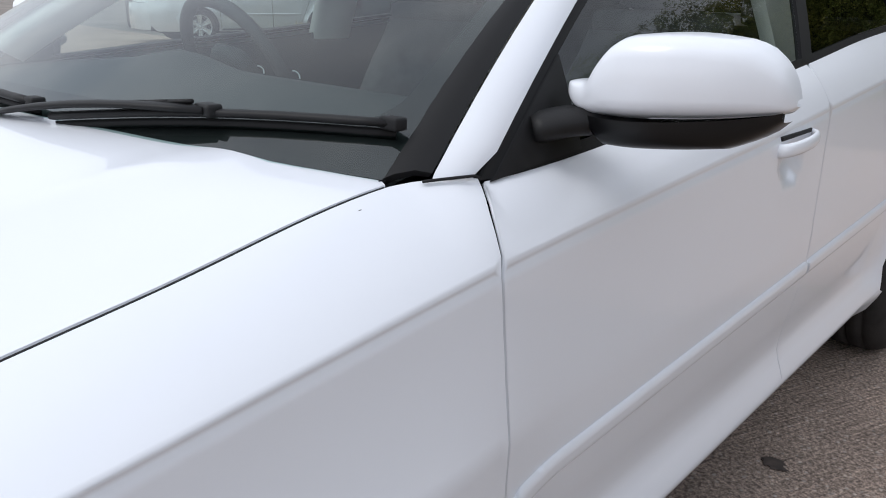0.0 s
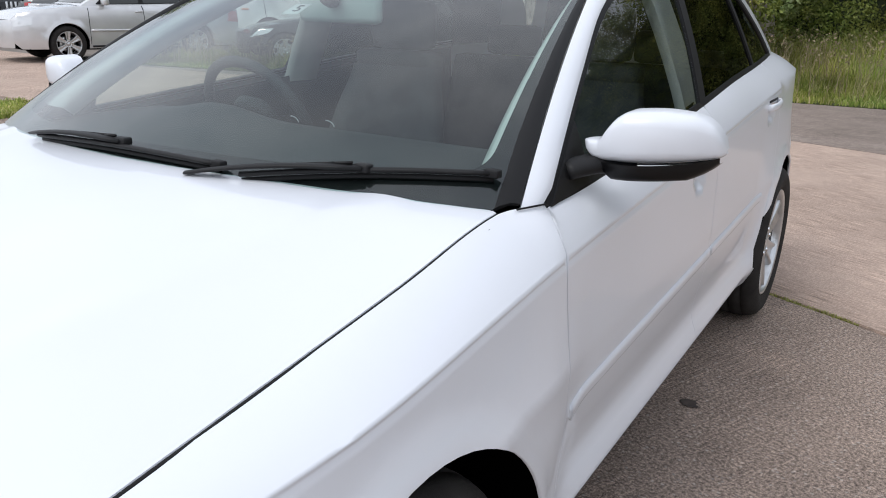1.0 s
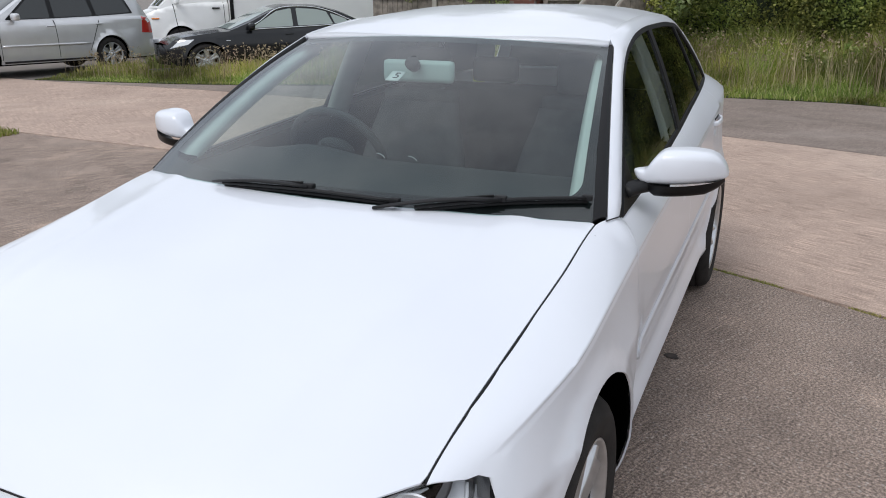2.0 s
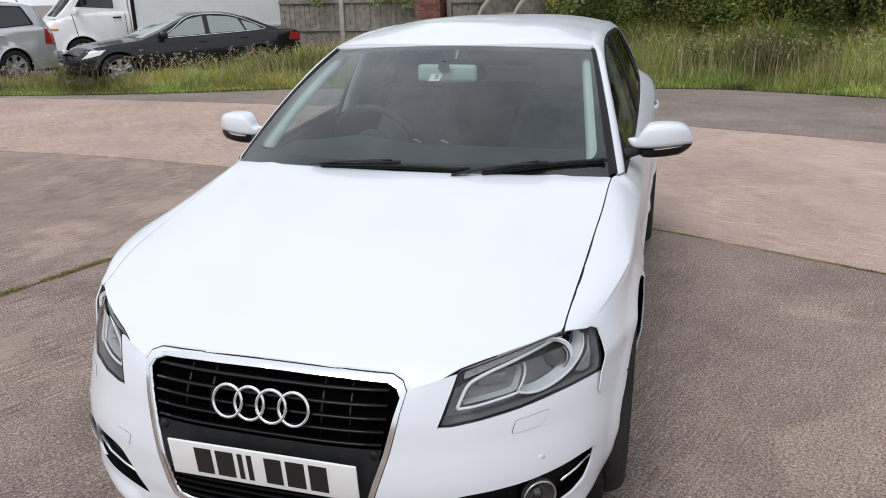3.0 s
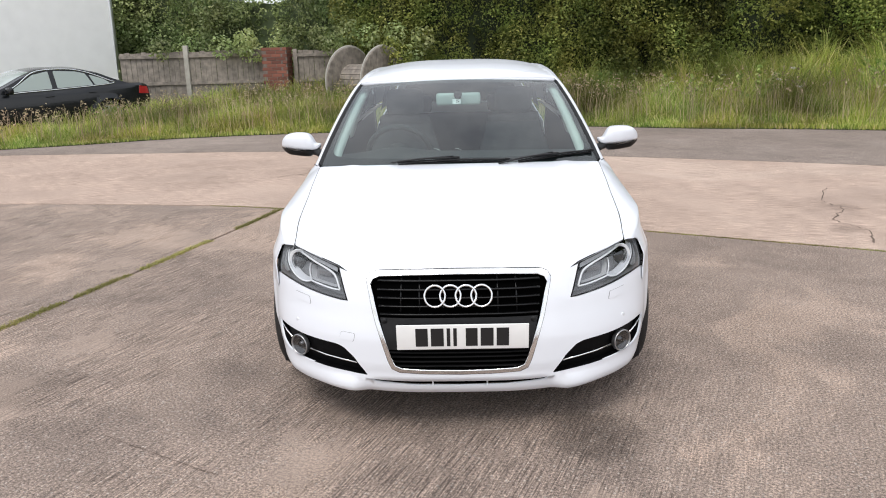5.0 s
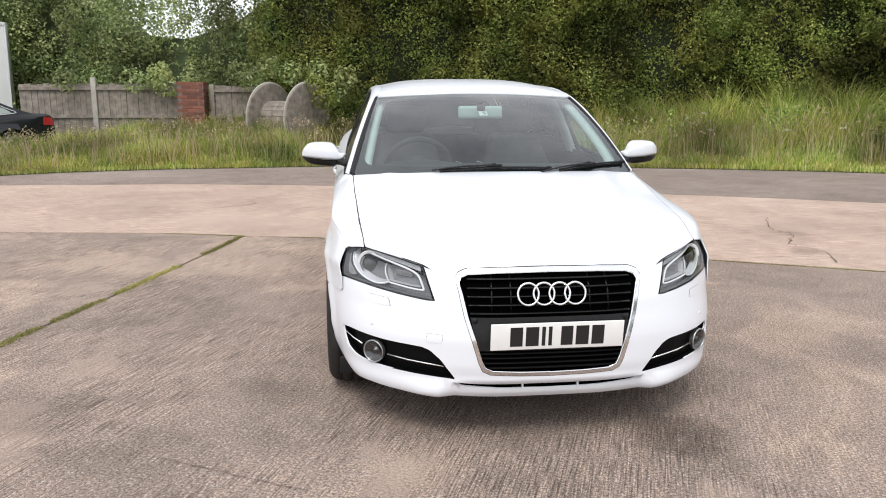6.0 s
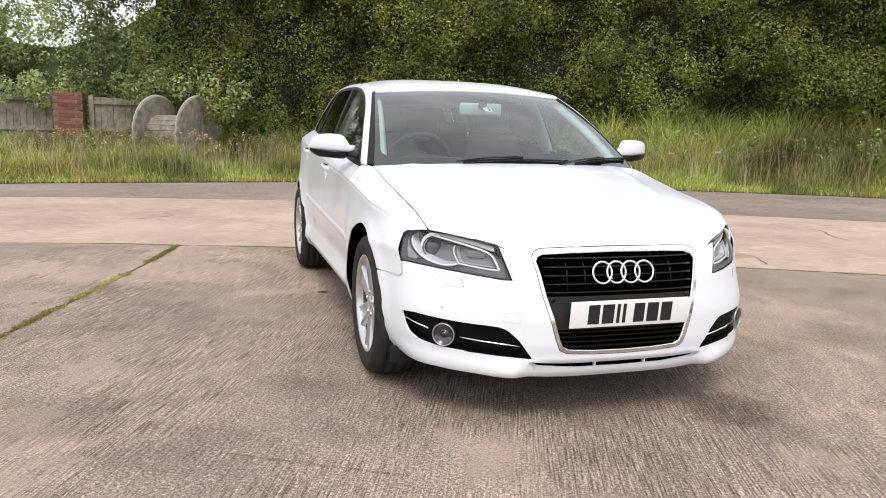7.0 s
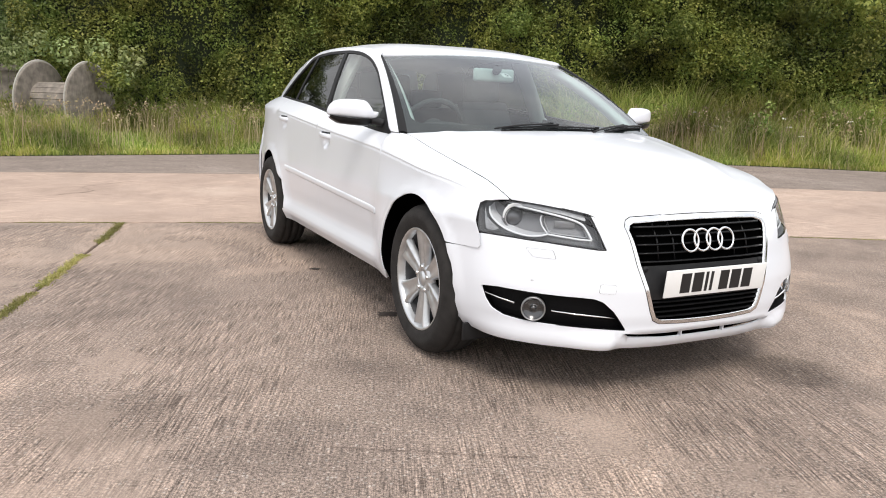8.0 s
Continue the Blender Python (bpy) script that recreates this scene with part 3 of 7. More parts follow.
# flanks
for side in (1, -1):
    out = (1, 0, 0)
    WING_FRONT = [(-1.752, float(crease(-1.752)) + 0.097), (-1.729, float(crease(-1.729)) + 0.046), (-1.704, float(crease(-1.704)) + 0.008), (-1.683, 0.700), (-1.668, 0.690), (-1.674, 0.66), (-1.689, 0.61), (-1.700, 0.583), (-1.706, 0.56), (-1.712, 0.535), (-1.704, 0.5245), (-1.59, 0.5225)]
    wing_poly = ([(-0.800 - GAP, 0.237)] + shift(door_line, -GAP) + [(-0.80 - GAP, float(crease(-0.80)) + 0.05), (-0.788, float(crease(-0.79)) + 0.0995), top(-0.88), top(-1.0), top(-1.14), top(-1.3), top(-1.48), top(-1.6), top(-1.69), top(-1.735)]
                 + WING_FRONT
                 + arch(ARCHES[0], ARCH_R, 145.7, -12, 28) + [(-0.920, 0.237)])
    skin("front_wing", np.array(wing_poly), flank, PAINT, car, lip=0.005, step=0.026, mirror=side, outward=out, lines=crease_lines(-1.63, -0.825))
    door_poly = shift(door_line, GAP) + [(-0.797 + GAP, float(crease(-0.80)) + 0.05)] + [top(y) for y in np.linspace(-0.778, 0.198, 14)] + [(0.203, float(crease(0.2)) + 0.05)] + shift(b_line, -GAP)[::-1]
    fdoor = skin("front_door", np.array(door_poly), flank, PAINT, car, lip=0.005, step=0.024, mirror=side, outward=out, lines=crease_lines(-0.805, 0.19))
    rear_poly = shift(b_line, GAP) + [(0.207, float(crease(0.2)) + 0.05)] + [top(y) for y in np.linspace(0.212, 1.108, 14)] + [(1.112, float(crease(1.11)) + 0.05)] + shift(rear_line, -GAP)[::-1]
    rdoor = skin("rear_door", np.array(rear_poly), flank, PAINT, car, lip=0.005, step=0.024, mirror=side, outward=out, lines=crease_lines(0.22, 1.09))
    quarter_poly = ([(rear_line[2][0] + 0.004, rear_line[2][1])] + shift(rear_line, GAP)[3:] + [(1.117, float(crease(1.11)) + 0.05)] + [top(y) for y in np.linspace(1.122, 1.80, 10)] + [(1.86, 0.80), (1.86, 0.60), (1.82, 0.30), (1.74, 0.24)]
                    + arch(ARCHES[1], ARCH_R, -10, 143, 26))
    skin("rear_wing", np.array(quarter_poly), flank, PAINT, car, lip=0.005, step=0.03, mirror=side, outward=out)
    sill_poly = [(-0.915, 0.2335), (0.955, 0.2335), (0.952, 0.30), (0.925, 0.3055), (-0.797, 0.3055), (-0.798, 0.2345), (-0.9115, 0.2345)]
    skin("sill", np.array(sill_poly), flank, PAINT, car, step=0.025, mirror=side, outward=out, lip=0.04)

    # inner skin behind the gaps, coloured near-black as their shade, and the wheel housings
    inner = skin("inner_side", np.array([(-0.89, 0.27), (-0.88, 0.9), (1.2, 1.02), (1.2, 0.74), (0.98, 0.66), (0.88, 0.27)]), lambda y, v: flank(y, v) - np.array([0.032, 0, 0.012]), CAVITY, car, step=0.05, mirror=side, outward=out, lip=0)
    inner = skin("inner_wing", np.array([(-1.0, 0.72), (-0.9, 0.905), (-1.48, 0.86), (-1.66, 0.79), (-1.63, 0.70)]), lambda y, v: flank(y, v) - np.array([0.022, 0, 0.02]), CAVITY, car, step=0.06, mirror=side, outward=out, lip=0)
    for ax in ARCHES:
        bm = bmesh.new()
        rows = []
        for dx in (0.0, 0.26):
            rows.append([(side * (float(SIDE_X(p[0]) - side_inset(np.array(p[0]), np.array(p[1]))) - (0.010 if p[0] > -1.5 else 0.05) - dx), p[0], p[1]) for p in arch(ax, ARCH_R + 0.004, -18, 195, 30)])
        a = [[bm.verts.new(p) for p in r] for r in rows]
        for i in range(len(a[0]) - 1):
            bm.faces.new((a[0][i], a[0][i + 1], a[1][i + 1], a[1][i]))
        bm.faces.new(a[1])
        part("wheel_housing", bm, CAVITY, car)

    # protective strip along the doors
    def strip(z_lo, z_hi, lift):
        def f(y, s):
            zc = 0.530 + 0.032 * (y + 0.82)
            p = flank(y, zc + s)
            k = np.clip(1 - (np.abs(s) / 0.019) ** 4, 0, 1)
            p[:, 0] += lift * k
            return p
        return f
    skin("side_moulding", fillet([(-0.789, -0.018), (-0.789, 0.018), (0.188, 0.018), (0.188, -0.018)], 0.008, 3), strip(0, 0, 0.0075), PAINT, fdoor, step=0.009, mirror=side, outward=out, lip=0.011)
    skin("side_moulding", fillet([(0.205, -0.018), (0.205, 0.018), (0.885, 0.018), (0.866, -0.018)], 0.008, 3), strip(0, 0, 0.0075), PAINT, rdoor, step=0.009, mirror=side, outward=out, lip=0.011)

    # door handles: a grip bar over the hollow, with a dark slot above
    for (hy, hz), door in zip(HANDLES, (fdoor, rdoor)):
        px = float(flank([hy - 0.10], [hz])[0, 0])
        grip = bmesh.new()
        pts = [(side * (px + dx - 0.003), hy + dy, hz + 0.014 + dz) for dy, dx, dz in ((-0.088, -0.006, -0.004), (-0.075, 0.012, -0.002), (-0.03, 0.020, 0), (0.03, 0.021, 0.003), (0.07, 0.014, 0.006), (0.082, -0.006, 0.006))]
        tube_mesh(grip, rounded(pts, 4), 0.0125, 10, flat=(0.5, 1.0))
        g = part("door_handle", grip, PAINT, door)
        bm = bmesh.new()
        box_mesh(bm, (side * (px - 0.004), hy - 0.005, hz + 0.031), (0.012, 0.15, 0.008), 0.002)
        part("handle_gap", bm, RUBBER, g)

    # side windows
    top_curve = curve(win_top_y, win_top_z)
    low_front = [(y, float(edge_z(y)) + 0.014) for y in np.linspace(0.180, -0.615, 10)]
    up_front = [(y, float(top_curve(y)) - 0.014) for y in np.linspace(-0.612, 0.295, 14)]
    glass = side_glass
    skin("door_window", np.array(low_front + up_front), glass, SIDE_GLASS, fdoor, step=0.05, mirror=side, outward=out, lip=0.0, label="clear side window glass")
    low_rear = [(y, float(edge_z(y)) + 0.014) for y in np.linspace(0.955, 0.238, 8)]
    up_rear = [(y, float(top_curve(y)) - 0.014) for y in np.linspace(0.345, 0.845, 8)]
    skin("door_window", np.array(low_rear + up_rear), glass, PRIVACY_GLASS, rdoor, step=0.05, mirror=side, outward=out, lip=0.0, label="dark tinted rear door glass")
    low_q = [(y, float(edge_z(y)) + 0.012) for y in np.linspace(1.395, 0.985, 5)] + [(0.882, float(top_curve(0.882)) - 0.014), (0.965, float(top_curve(0.965)) - 0.016), (1.10, float(top_curve(1.10)) - 0.022), (1.25, float(top_curve(1.25)) - 0.022)]
    skin("quarter_window", np.array(low_q), glass, PRIVACY_GLASS, car, step=0.05, mirror=side, outward=out, lip=0.0, label="dark tinted fixed quarter glass")
    # black frame round the glass, with pillars between the panes
    rim_out = [(y, float(edge_z(y)) - 0.001) for y in np.linspace(1.455, -0.785, 24)] + [(y, float(top_curve(y)) + 0.004) for y in np.linspace(-0.772, 1.44, 32)]
    rim_holes = [np.array(low_front + up_front), np.array(low_rear + up_rear), np.array(low_q)]
    skin("window_surround", np.array(rim_out), lambda y, z: side_glass(y, z) + np.array([0.006, 0, 0]), RUBBER, car, holes=rim_holes, step=0.04, mirror=side, outward=out, lip=0.012, label="black rubber window surround")

    # pillar and roof rail in body colour, from the bonnet corner to the tail
    ys = np.concatenate([np.linspace(-0.795, 0.95, 40), np.linspace(0.97, 1.10, 8)])
    zo = top_curve(ys) + 0.002
    zo[0] = 0.902
    outer = side_glass(ys, zo) + np.array([0.008, 0, 0])
    inner_pts = []
    for y in ys:
        if y < -0.20:
            v = (y + 0.795) / 0.595
            p = screen(np.array([1.0]), np.array([v]))[0] + np.array([0.027 - 0.015 * v, 0.042 * (1 - v) + 0.004, 0.007 - 0.004 * (1 - v)])
        else:
            p = roof(np.array([float(np.interp(y, RAIL_Y, RAIL_X))]), np.array([y]))[0] + np.array([0, 0, 0.001])
        inner_pts.append(p)
    inner_pts = np.array(inner_pts)
    inner_pts = np.concatenate([inner_pts[:1] + np.array([[0, -0.012, -0.03]]), inner_pts])
    outer = np.concatenate([outer[:1] + np.array([[0.004, -0.012, -0.03]]), outer])
    rows = []
    for k in np.linspace(0, 1, 9):
        b = 4 * k * (1 - k)
        q = outer * (1 - k) + inner_pts * k
        q[:, 0] += 0.004 * b
        q[:, 2] += (0.004 + 0.005 * np.clip((q[:, 1] + 0.2) / 0.3, 0, 1)) * b
        rows.append(q)
    loft("pillar_and_rail", rows, PAINT, car, mirror=side, outward=(1, 0, 0.5), lip=0.01)

    # tail pillar
    ys = np.linspace(0, 1, 12)
    a = np.array([side_glass(np.array([1.10 + 0.36 * t]), top_curve(np.array([1.10 + 0.36 * t])) + 0.002)[0] + np.array([0.008, 0, 0]) for t in ys])
    top_in = roof(np.array([float(np.interp(1.10, RAIL_Y, RAIL_X))]), np.array([1.10]))[0] + np.array([0, 0, 0.001])
    b = np.array([(1 - t) ** 2 * top_in + 2 * t * (1 - t) * np.array([0.47, 1.62, 1.335]) + t * t * np.array([0.585, 1.80, 1.075]) for t in ys])
    rows = [a * (1 - k) + b * k + np.array([0.012, 0, 0.008]) * (4 * k * (1 - k)) for k in np.linspace(0, 1, 8)]
    loft("rear_pillar", rows, PAINT, car, mirror=side, outward=(1, 0.2, 0.3), lip=0.01)

# windscreen: glass, dark printed border
sv = np.linspace(-1, 1, 33)
vv = np.linspace(0, 1, 20)
loft("windscreen", [screen(sv, np.full(33, v)) for v in vv], SCREEN_GLASS, car, outward=(0, -1, 1), label="grey-green windscreen glass")
border_in = fillet([(-0.955, 0.062), (0.955, 0.062), (0.972, 0.95), (-0.972, 0.95)], 0.08, 8)
border_in = densify(border_in, 0.05)
border_in[:, 1] += 0.045 * border_in[:, 0] ** 4 * (border_in[:, 1] < 0.4)
skin("screen_border", np.array([(-1, 0), (1, 0), (1, 1), (-1, 1)]), lambda s, v: screen(s, v) - np.array([0, -0.003, 0.003]), CERAMIC, car, holes=[border_in], step=0.04, outward=(0, -1, 1), lip=0, label="black printed border of the windscreen")

# roof and tail
rp = [(x, -0.287 + 0.088 * (x / 0.57) ** 2 + 0.006) for x in np.linspace(-0.566, 0.566, 15)]
rail_side = [(float(np.interp(y, RAIL_Y, RAIL_X)) + 0.002, y) for y in np.linspace(-0.15, 1.62, 16)]
roof_poly = np.array(rp + rail_side + [(0.3, 1.70), (-0.3, 1.70)] + [(-x, y) for x, y in rail_side[::-1]])
skin("roof", roof_poly, roof, PAINT, car, step=0.05, outward=(0, 0, 1), lip=0.02)


def tail(x, z):
    x, z = np.asarray(x, float), np.asarray(z, float)
    back = curve([0.20, 0.3, 0.5, 0.62, 0.95, 1.10, 1.30], [2.03, 2.10, 2.13, 2.10, 2.02, 1.90, 1.70])
    return np.stack([x, back(z) - 0.20 * (np.abs(x) / 0.8) ** 3, z], 1)


tail_poly = np.array([(-0.70, 0.24), (0.70, 0.24), (0.76, 0.40), (0.76, 0.62), (0.72, 0.85), (0.58, 1.075), (0.455, 1.295), (0.0, 1.305), (-0.455, 1.295), (-0.58, 1.075), (-0.72, 0.85), (-0.76, 0.62), (-0.76, 0.40)])
rear_glass = fillet([(-0.54, 1.02), (0.54, 1.02), (0.42, 1.26), (-0.42, 1.26)], 0.04, 4)
skin("tailgate", tail_poly, tail, PAINT, car, holes=[rear_glass], step=0.05, outward=(0, 1, 0), lip=0.02)
skin("rear_window", rear_glass, tail, REAR_GLASS, car, step=0.06, outward=(0, 1, 0), lip=0)
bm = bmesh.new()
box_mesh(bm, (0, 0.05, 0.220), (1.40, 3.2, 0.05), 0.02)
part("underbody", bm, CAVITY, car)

# cowl: dark scuttle between bonnet and glass
cx = np.linspace(-0.70, 0.70, 25)
cowl_rows = []
for k in np.linspace(0, 1, 5):
    a = (cx / 0.70) ** 2
    cowl_rows.append(np.stack([cx, -1.075 + 0.165 * a + 0.06 * k, 0.885 - 0.012 * a + 0.022 * k], 1))
loft("scuttle", cowl_rows, BLACK_TRIM, car, outward=(0, -1, 1), label="black plastic scuttle panel")
for side in (1, -1):
    vs = np.linspace(-0.004, 1.0, 24)
    e = screen(np.ones(24), vs)
    rows = []
    for k, up in ((0.0, 0.001), (0.3, 0.007), (0.7, 0.010), (1.05, 0.006)):
        q = e.copy()
        q[:, 0] += (0.027 - 0.015 * vs) * k - 0.004
        q[:, 1] += (0.004 + 0.042 * (1 - vs)) * k
        q[:, 2] += up
        rows.append(q)
    loft("screen_seal", rows, RUBBER, car, mirror=side, outward=(0.3, -1, 1), lip=0.01)
    # joint between pillar and wing
    q = [(side * (float(edge_x(y)) + 0.007), y, float(edge_z(y)) + 0.0005) for y in np.linspace(-0.850, -0.790, 8)]
    part("pillar_joint", tube_mesh(bmesh.new(), q, 0.0017, 6), RUBBER, car)
    # air deflector in front of the wheel
    bm = bmesh.new()
    box_mesh(bm, (side * 0.70, -1.63, 0.182), (0.17, 0.014, 0.07), 0.004)
    part("wheel_deflector", bm, BLACK_TRIM, car)
    # filler under the bonnet corner
    bm = bmesh.new()
    box_mesh(bm, (side * 0.705, -0.885, 0.872), (0.05, 0.10, 0.03), 0.008)
    part("corner_seal", bm, RUBBER, car)

# wheels
def wheel_spoke(bm, angle):
    """One broad tapering spoke with a raised spine on each edge."""
    c, s = math.cos(angle), math.sin(angle)
    prof = [(0.045, 0.026, 0.036), (0.085, 0.034, 0.038), (0.13, 0.040, 0.043), (0.17, 0.048, 0.047), (0.207, 0.062, 0.048)]
    rings = []
    for r, w, x in prof:
        row = []
        for k, dx in ((-1.0, -0.030), (-0.90, -0.006), (-0.70, 0.0), (-0.34, -0.011), (0.34, -0.011), (0.70, 0.0), (0.90, -0.006), (1.0, -0.030)):
            t = k * w
            row.append(bm.verts.new((x + dx, c * r - s * t, s * r + c * t)))
        rings.append(row)
    for a, b in zip(rings, rings[1:]):
        for k in range(7):
            bm.faces.new((a[k], a[k + 1], b[k + 1], b[k]))


def build_wheel():
    w = thing("wheel", "", "")
    bm = bmesh.new()
    lathe_mesh(bm, [(-0.085, 0.205), (-0.098, 0.225), (-0.104, 0.255), (-0.101, 0.285), (-0.090, 0.300), (-0.074, 0.309), (-0.052, 0.3140), (-0.050, 0.308), (-0.044, 0.308), (-0.042, 0.315), (-0.004, 0.316), (-0.003, 0.308),
                    (0.003, 0.308), (0.004, 0.316), (0.042, 0.315), (0.044, 0.308), (0.050, 0.308), (0.052, 0.3130), (0.072, 0.307), (0.089, 0.296), (0.100, 0.280), (0.1035, 0.270), (0.1045, 0.262), (0.1035, 0.254), (0.100, 0.236), (0.096, 0.222), (0.085, 0.210)], 64)
    bmesh.ops.recalc_face_normals(bm, faces=bm.faces[:])
    part("tyre", bm, TYRE, w, "black road tyre, worn")
    bm = bmesh.new()
    lathe_mesh(bm, [(0.086, 0.213), (0.092, 0.217), (0.095, 0.214), (0.090, 0.207), (0.074, 0.202), (0.062, 0.199)], 64)
    bmesh.ops.recalc_face_normals(bm, faces=bm.faces[:])
    rim = part("rim", bm, ALLOY, w, "silver six-spoke alloy rim")
    # barrel behind the spokes, its shade put into a darker colour
    bm = bmesh.new()
    lathe_mesh(bm, [(0.062, 0.199), (0.02, 0.191), (-0.06, 0.189), (-0.085, 0.203)], 64)
    part("barrel", bm, BARREL_SHADE, rim)
    for k in range(6):
        bm = bmesh.new()
        wheel_spoke(bm, radians(90 + 60 * k))
        bmesh.ops.transform(bm, matrix=Matrix.Translation((0.036, 0, 0)), verts=bm.verts[:])
        part("spoke", bm, ALLOY, rim)
    bm = bmesh.new()
    lathe_mesh(bm, [(0.040, 0.070), (0.062, 0.066), (0.071, 0.056), (0.072, 0.038), (0.064, 0.036), (0.064, 0.032), (0.072, 0.031), (0.075, 0.0)], 40)
    bmesh.ops.recalc_face_normals(bm, faces=bm.faces[:])
    part("hub", bm, ALLOY, rim)
    for k in range(5):
        bm = bmesh.new()
        a = radians(90 + 72 * k)
        res = bmesh.ops.create_cone(bm, cap_ends=True, segments=6, radius1=0.010, radius2=0.009, depth=0.014, matrix=Matrix.Translation((0.070, 0.052 * math.cos(a), 0.052 * math.sin(a))) @ Matrix.Rotation(radians(90), 4, "Y"))
        part("wheel_bolt", bm, CHROME, rim)
    bm = bmesh.new()
    lathe_mesh(bm, [(-0.01, 0.145), (0.0, 0.145), (0.002, 0.07), (-0.02, 0.06)], 40)
    part("brake_disc", bm, SATIN, w)
    # near-black disc as the shade deep inside the wheel
    bm = bmesh.new()
    lathe_mesh(bm, [(-0.07, 0.19), (-0.065, 0.05), (-0.065, 0.0)], 32)
    part("wheel_back", bm, CAVITY, w)
    return w


master_wheel = build_wheel()
for sx in (1, -1):
    for sy in (-1, 1):
        m = pose(sx * (0.733 if sy < 0 else 0.740), sy * AXLE, HUB_Z, 0, 0, 0 if sx > 0 else 180)
        if sx == 1 and sy == -1:
            w = master_wheel
            w.matrix_world = m
        else:
            w = copy_thing(master_wheel, m)
        w.parent = car


# ---- nose details ----
def nose_at(x, z, sink=0.0, lift=0.0):
    """A place on the nose skin at x and z, sunk inwards by sink."""
    (u, zz), = on_nose([(abs(x), z)])
    p = pulled(nose, sink - lift)(np.array([u]), np.array([zz]))[0]
    return Vector((p[0] * (1 if x >= 0 else -1), p[1], p[2]))


def well(name, poly, deep, mat, parent, side=1, edge=0.003, label=""):
    """A recess behind an opening of the nose: its floor, and walls up to the skin."""
    q = densify(np.asarray(poly, float), 0.02)
    fl_v, fl_f = fill(np.asarray(poly, float), (), 0.03)
    v = [tuple(p) for p in pulled(nose, deep)(fl_v[:, 0], fl_v[:, 1])]
    f = [tuple(t) for t in fl_f]
    n0, n = len(v), len(q)
    v += [tuple(p) for p in pulled(nose, deep)(q[:, 0], q[:, 1])] + [tuple(p) for p in pulled(nose, edge)(q[:, 0], q[:, 1])]
    f += [(n0 + i, n0 + (i + 1) % n, n0 + n + (i + 1) % n, n0 + n + i) for i in range(n)]
    return part(name, shell(v, f, side, (0, -1, 0), 0.0), mat, parent, label, smooth=False)


grille = new("grille")
grille.parent = car
tagged(grille, "black slatted grille in a chrome surround")
# near-black sheet as the shade behind the slats
skin("grille_backing", grille_hole, pulled(nose, 0.030), CAVITY, grille, step=0.05, outward=(0, -1, 0), lip=0)
ring_in = grille_hole.copy()
ring_in[:, 0] *= 0.957
ring_in[:, 1] = 0.482 + (ring_in[:, 1] - 0.482) * np.where(ring_in[:, 1] > 0.482, 0.915, 0.945)
skin("grille_surround", grille_hole, pulled(nose, -0.002), CHROME, grille, holes=[ring_in], step=0.02, outward=(0, -1, 0), lip=0.016, label="polished chrome surround")


# thin dark bar added in place of the dark gap round the chrome
gh = densify(grille_hole, 0.03)
part("grille_gap_line", tube_mesh(bmesh.new(), [Vector(p) for p in pulled(nose, 0.001)(gh[:, 0], gh[:, 1])], 0.0026, 6, closed=True), RUBBER, grille)


def grille_half_width(z):
    return float(np.interp(z, [0.30, 0.33, 0.42, 0.50, 0.58, 0.64], [0.235, 0.255, 0.282, 0.304, 0.320, 0.324]))


for z in (0.656, 0.630, 0.601, 0.571, 0.541, 0.511, 0.366, 0.349, 0.330, 0.312):
    w = grille_half_width(z)
    pts = [nose_at(x, z, 0.014) for x in np.linspace(-w, w, 13)]
    bm = tube_mesh(bmesh.new(), pts, 0.0052, 6, flat=(1.7, 0.75))
    part("slat", bm, MATT_BLACK if z < 0.5 else GLOSS_BLACK, grille)
for x in (-0.225, -0.15, 0.15, 0.225):
    bm = tube_mesh(bmesh.new(), [nose_at(x, z, 0.022) for z in (0.505, 0.58, 0.655)], 0.004, 6)
    part("grille_rib", bm, GLOSS_BLACK, grille)
skin("plate_panel", np.array(both(on_nose([(0.306, 0.497), (0.272, 0.376)])) ), pulled(nose, 0.012), BLACK_TRIM, grille, step=0.04, outward=(0, -1, 0), lip=0.01)
for k in range(4):
    c = nose_at(0.0, 0.582, 0.0) + Vector((-0.0876 + 0.0584 * k, 0, 0))
    c.y = -2.066 + 0.001 * (k % 2)
    pts = [c + Vector((0.0388 * math.cos(a), 0.010 * math.sin(a), 0.0388 * math.sin(a))) for a in np.linspace(0, 2 * math.pi, 40, endpoint=False)]
    part("badge_ring", tube_mesh(bmesh.new(), pts, 0.0046, 10, closed=True), CHROME, grille, "chrome badge ring")
for sx in (-1, 1):
    bm = bmesh.new()
    lathe_mesh(bm, [(0.0, 0.012), (0.004, 0.011), (0.005, 0.0)], 20)
    bmesh.ops.transform(bm, matrix=Matrix.Translation(nose_at(sx * 0.288, 0.486, 0.012)) @ Matrix.Rotation(radians(-90), 4, "Z"), verts=bm.verts[:])
    part("parking_sensor", bm, BLACK_TRIM, grille)
    bm = bmesh.new()
    lathe_mesh(bm, [(-0.001, 0.0110), (0.0005, 0.0105), (0.0007, 0.0)], 24)
    bmesh.ops.transform(bm, matrix=Matrix.Translation(nose_at(sx * 0.655, 0.439)) @ Matrix.Rotation(radians(-90 + sx * 42), 4, "Z"), verts=bm.verts[:])
    part("parking_sensor", bm, PAINT, bumper)

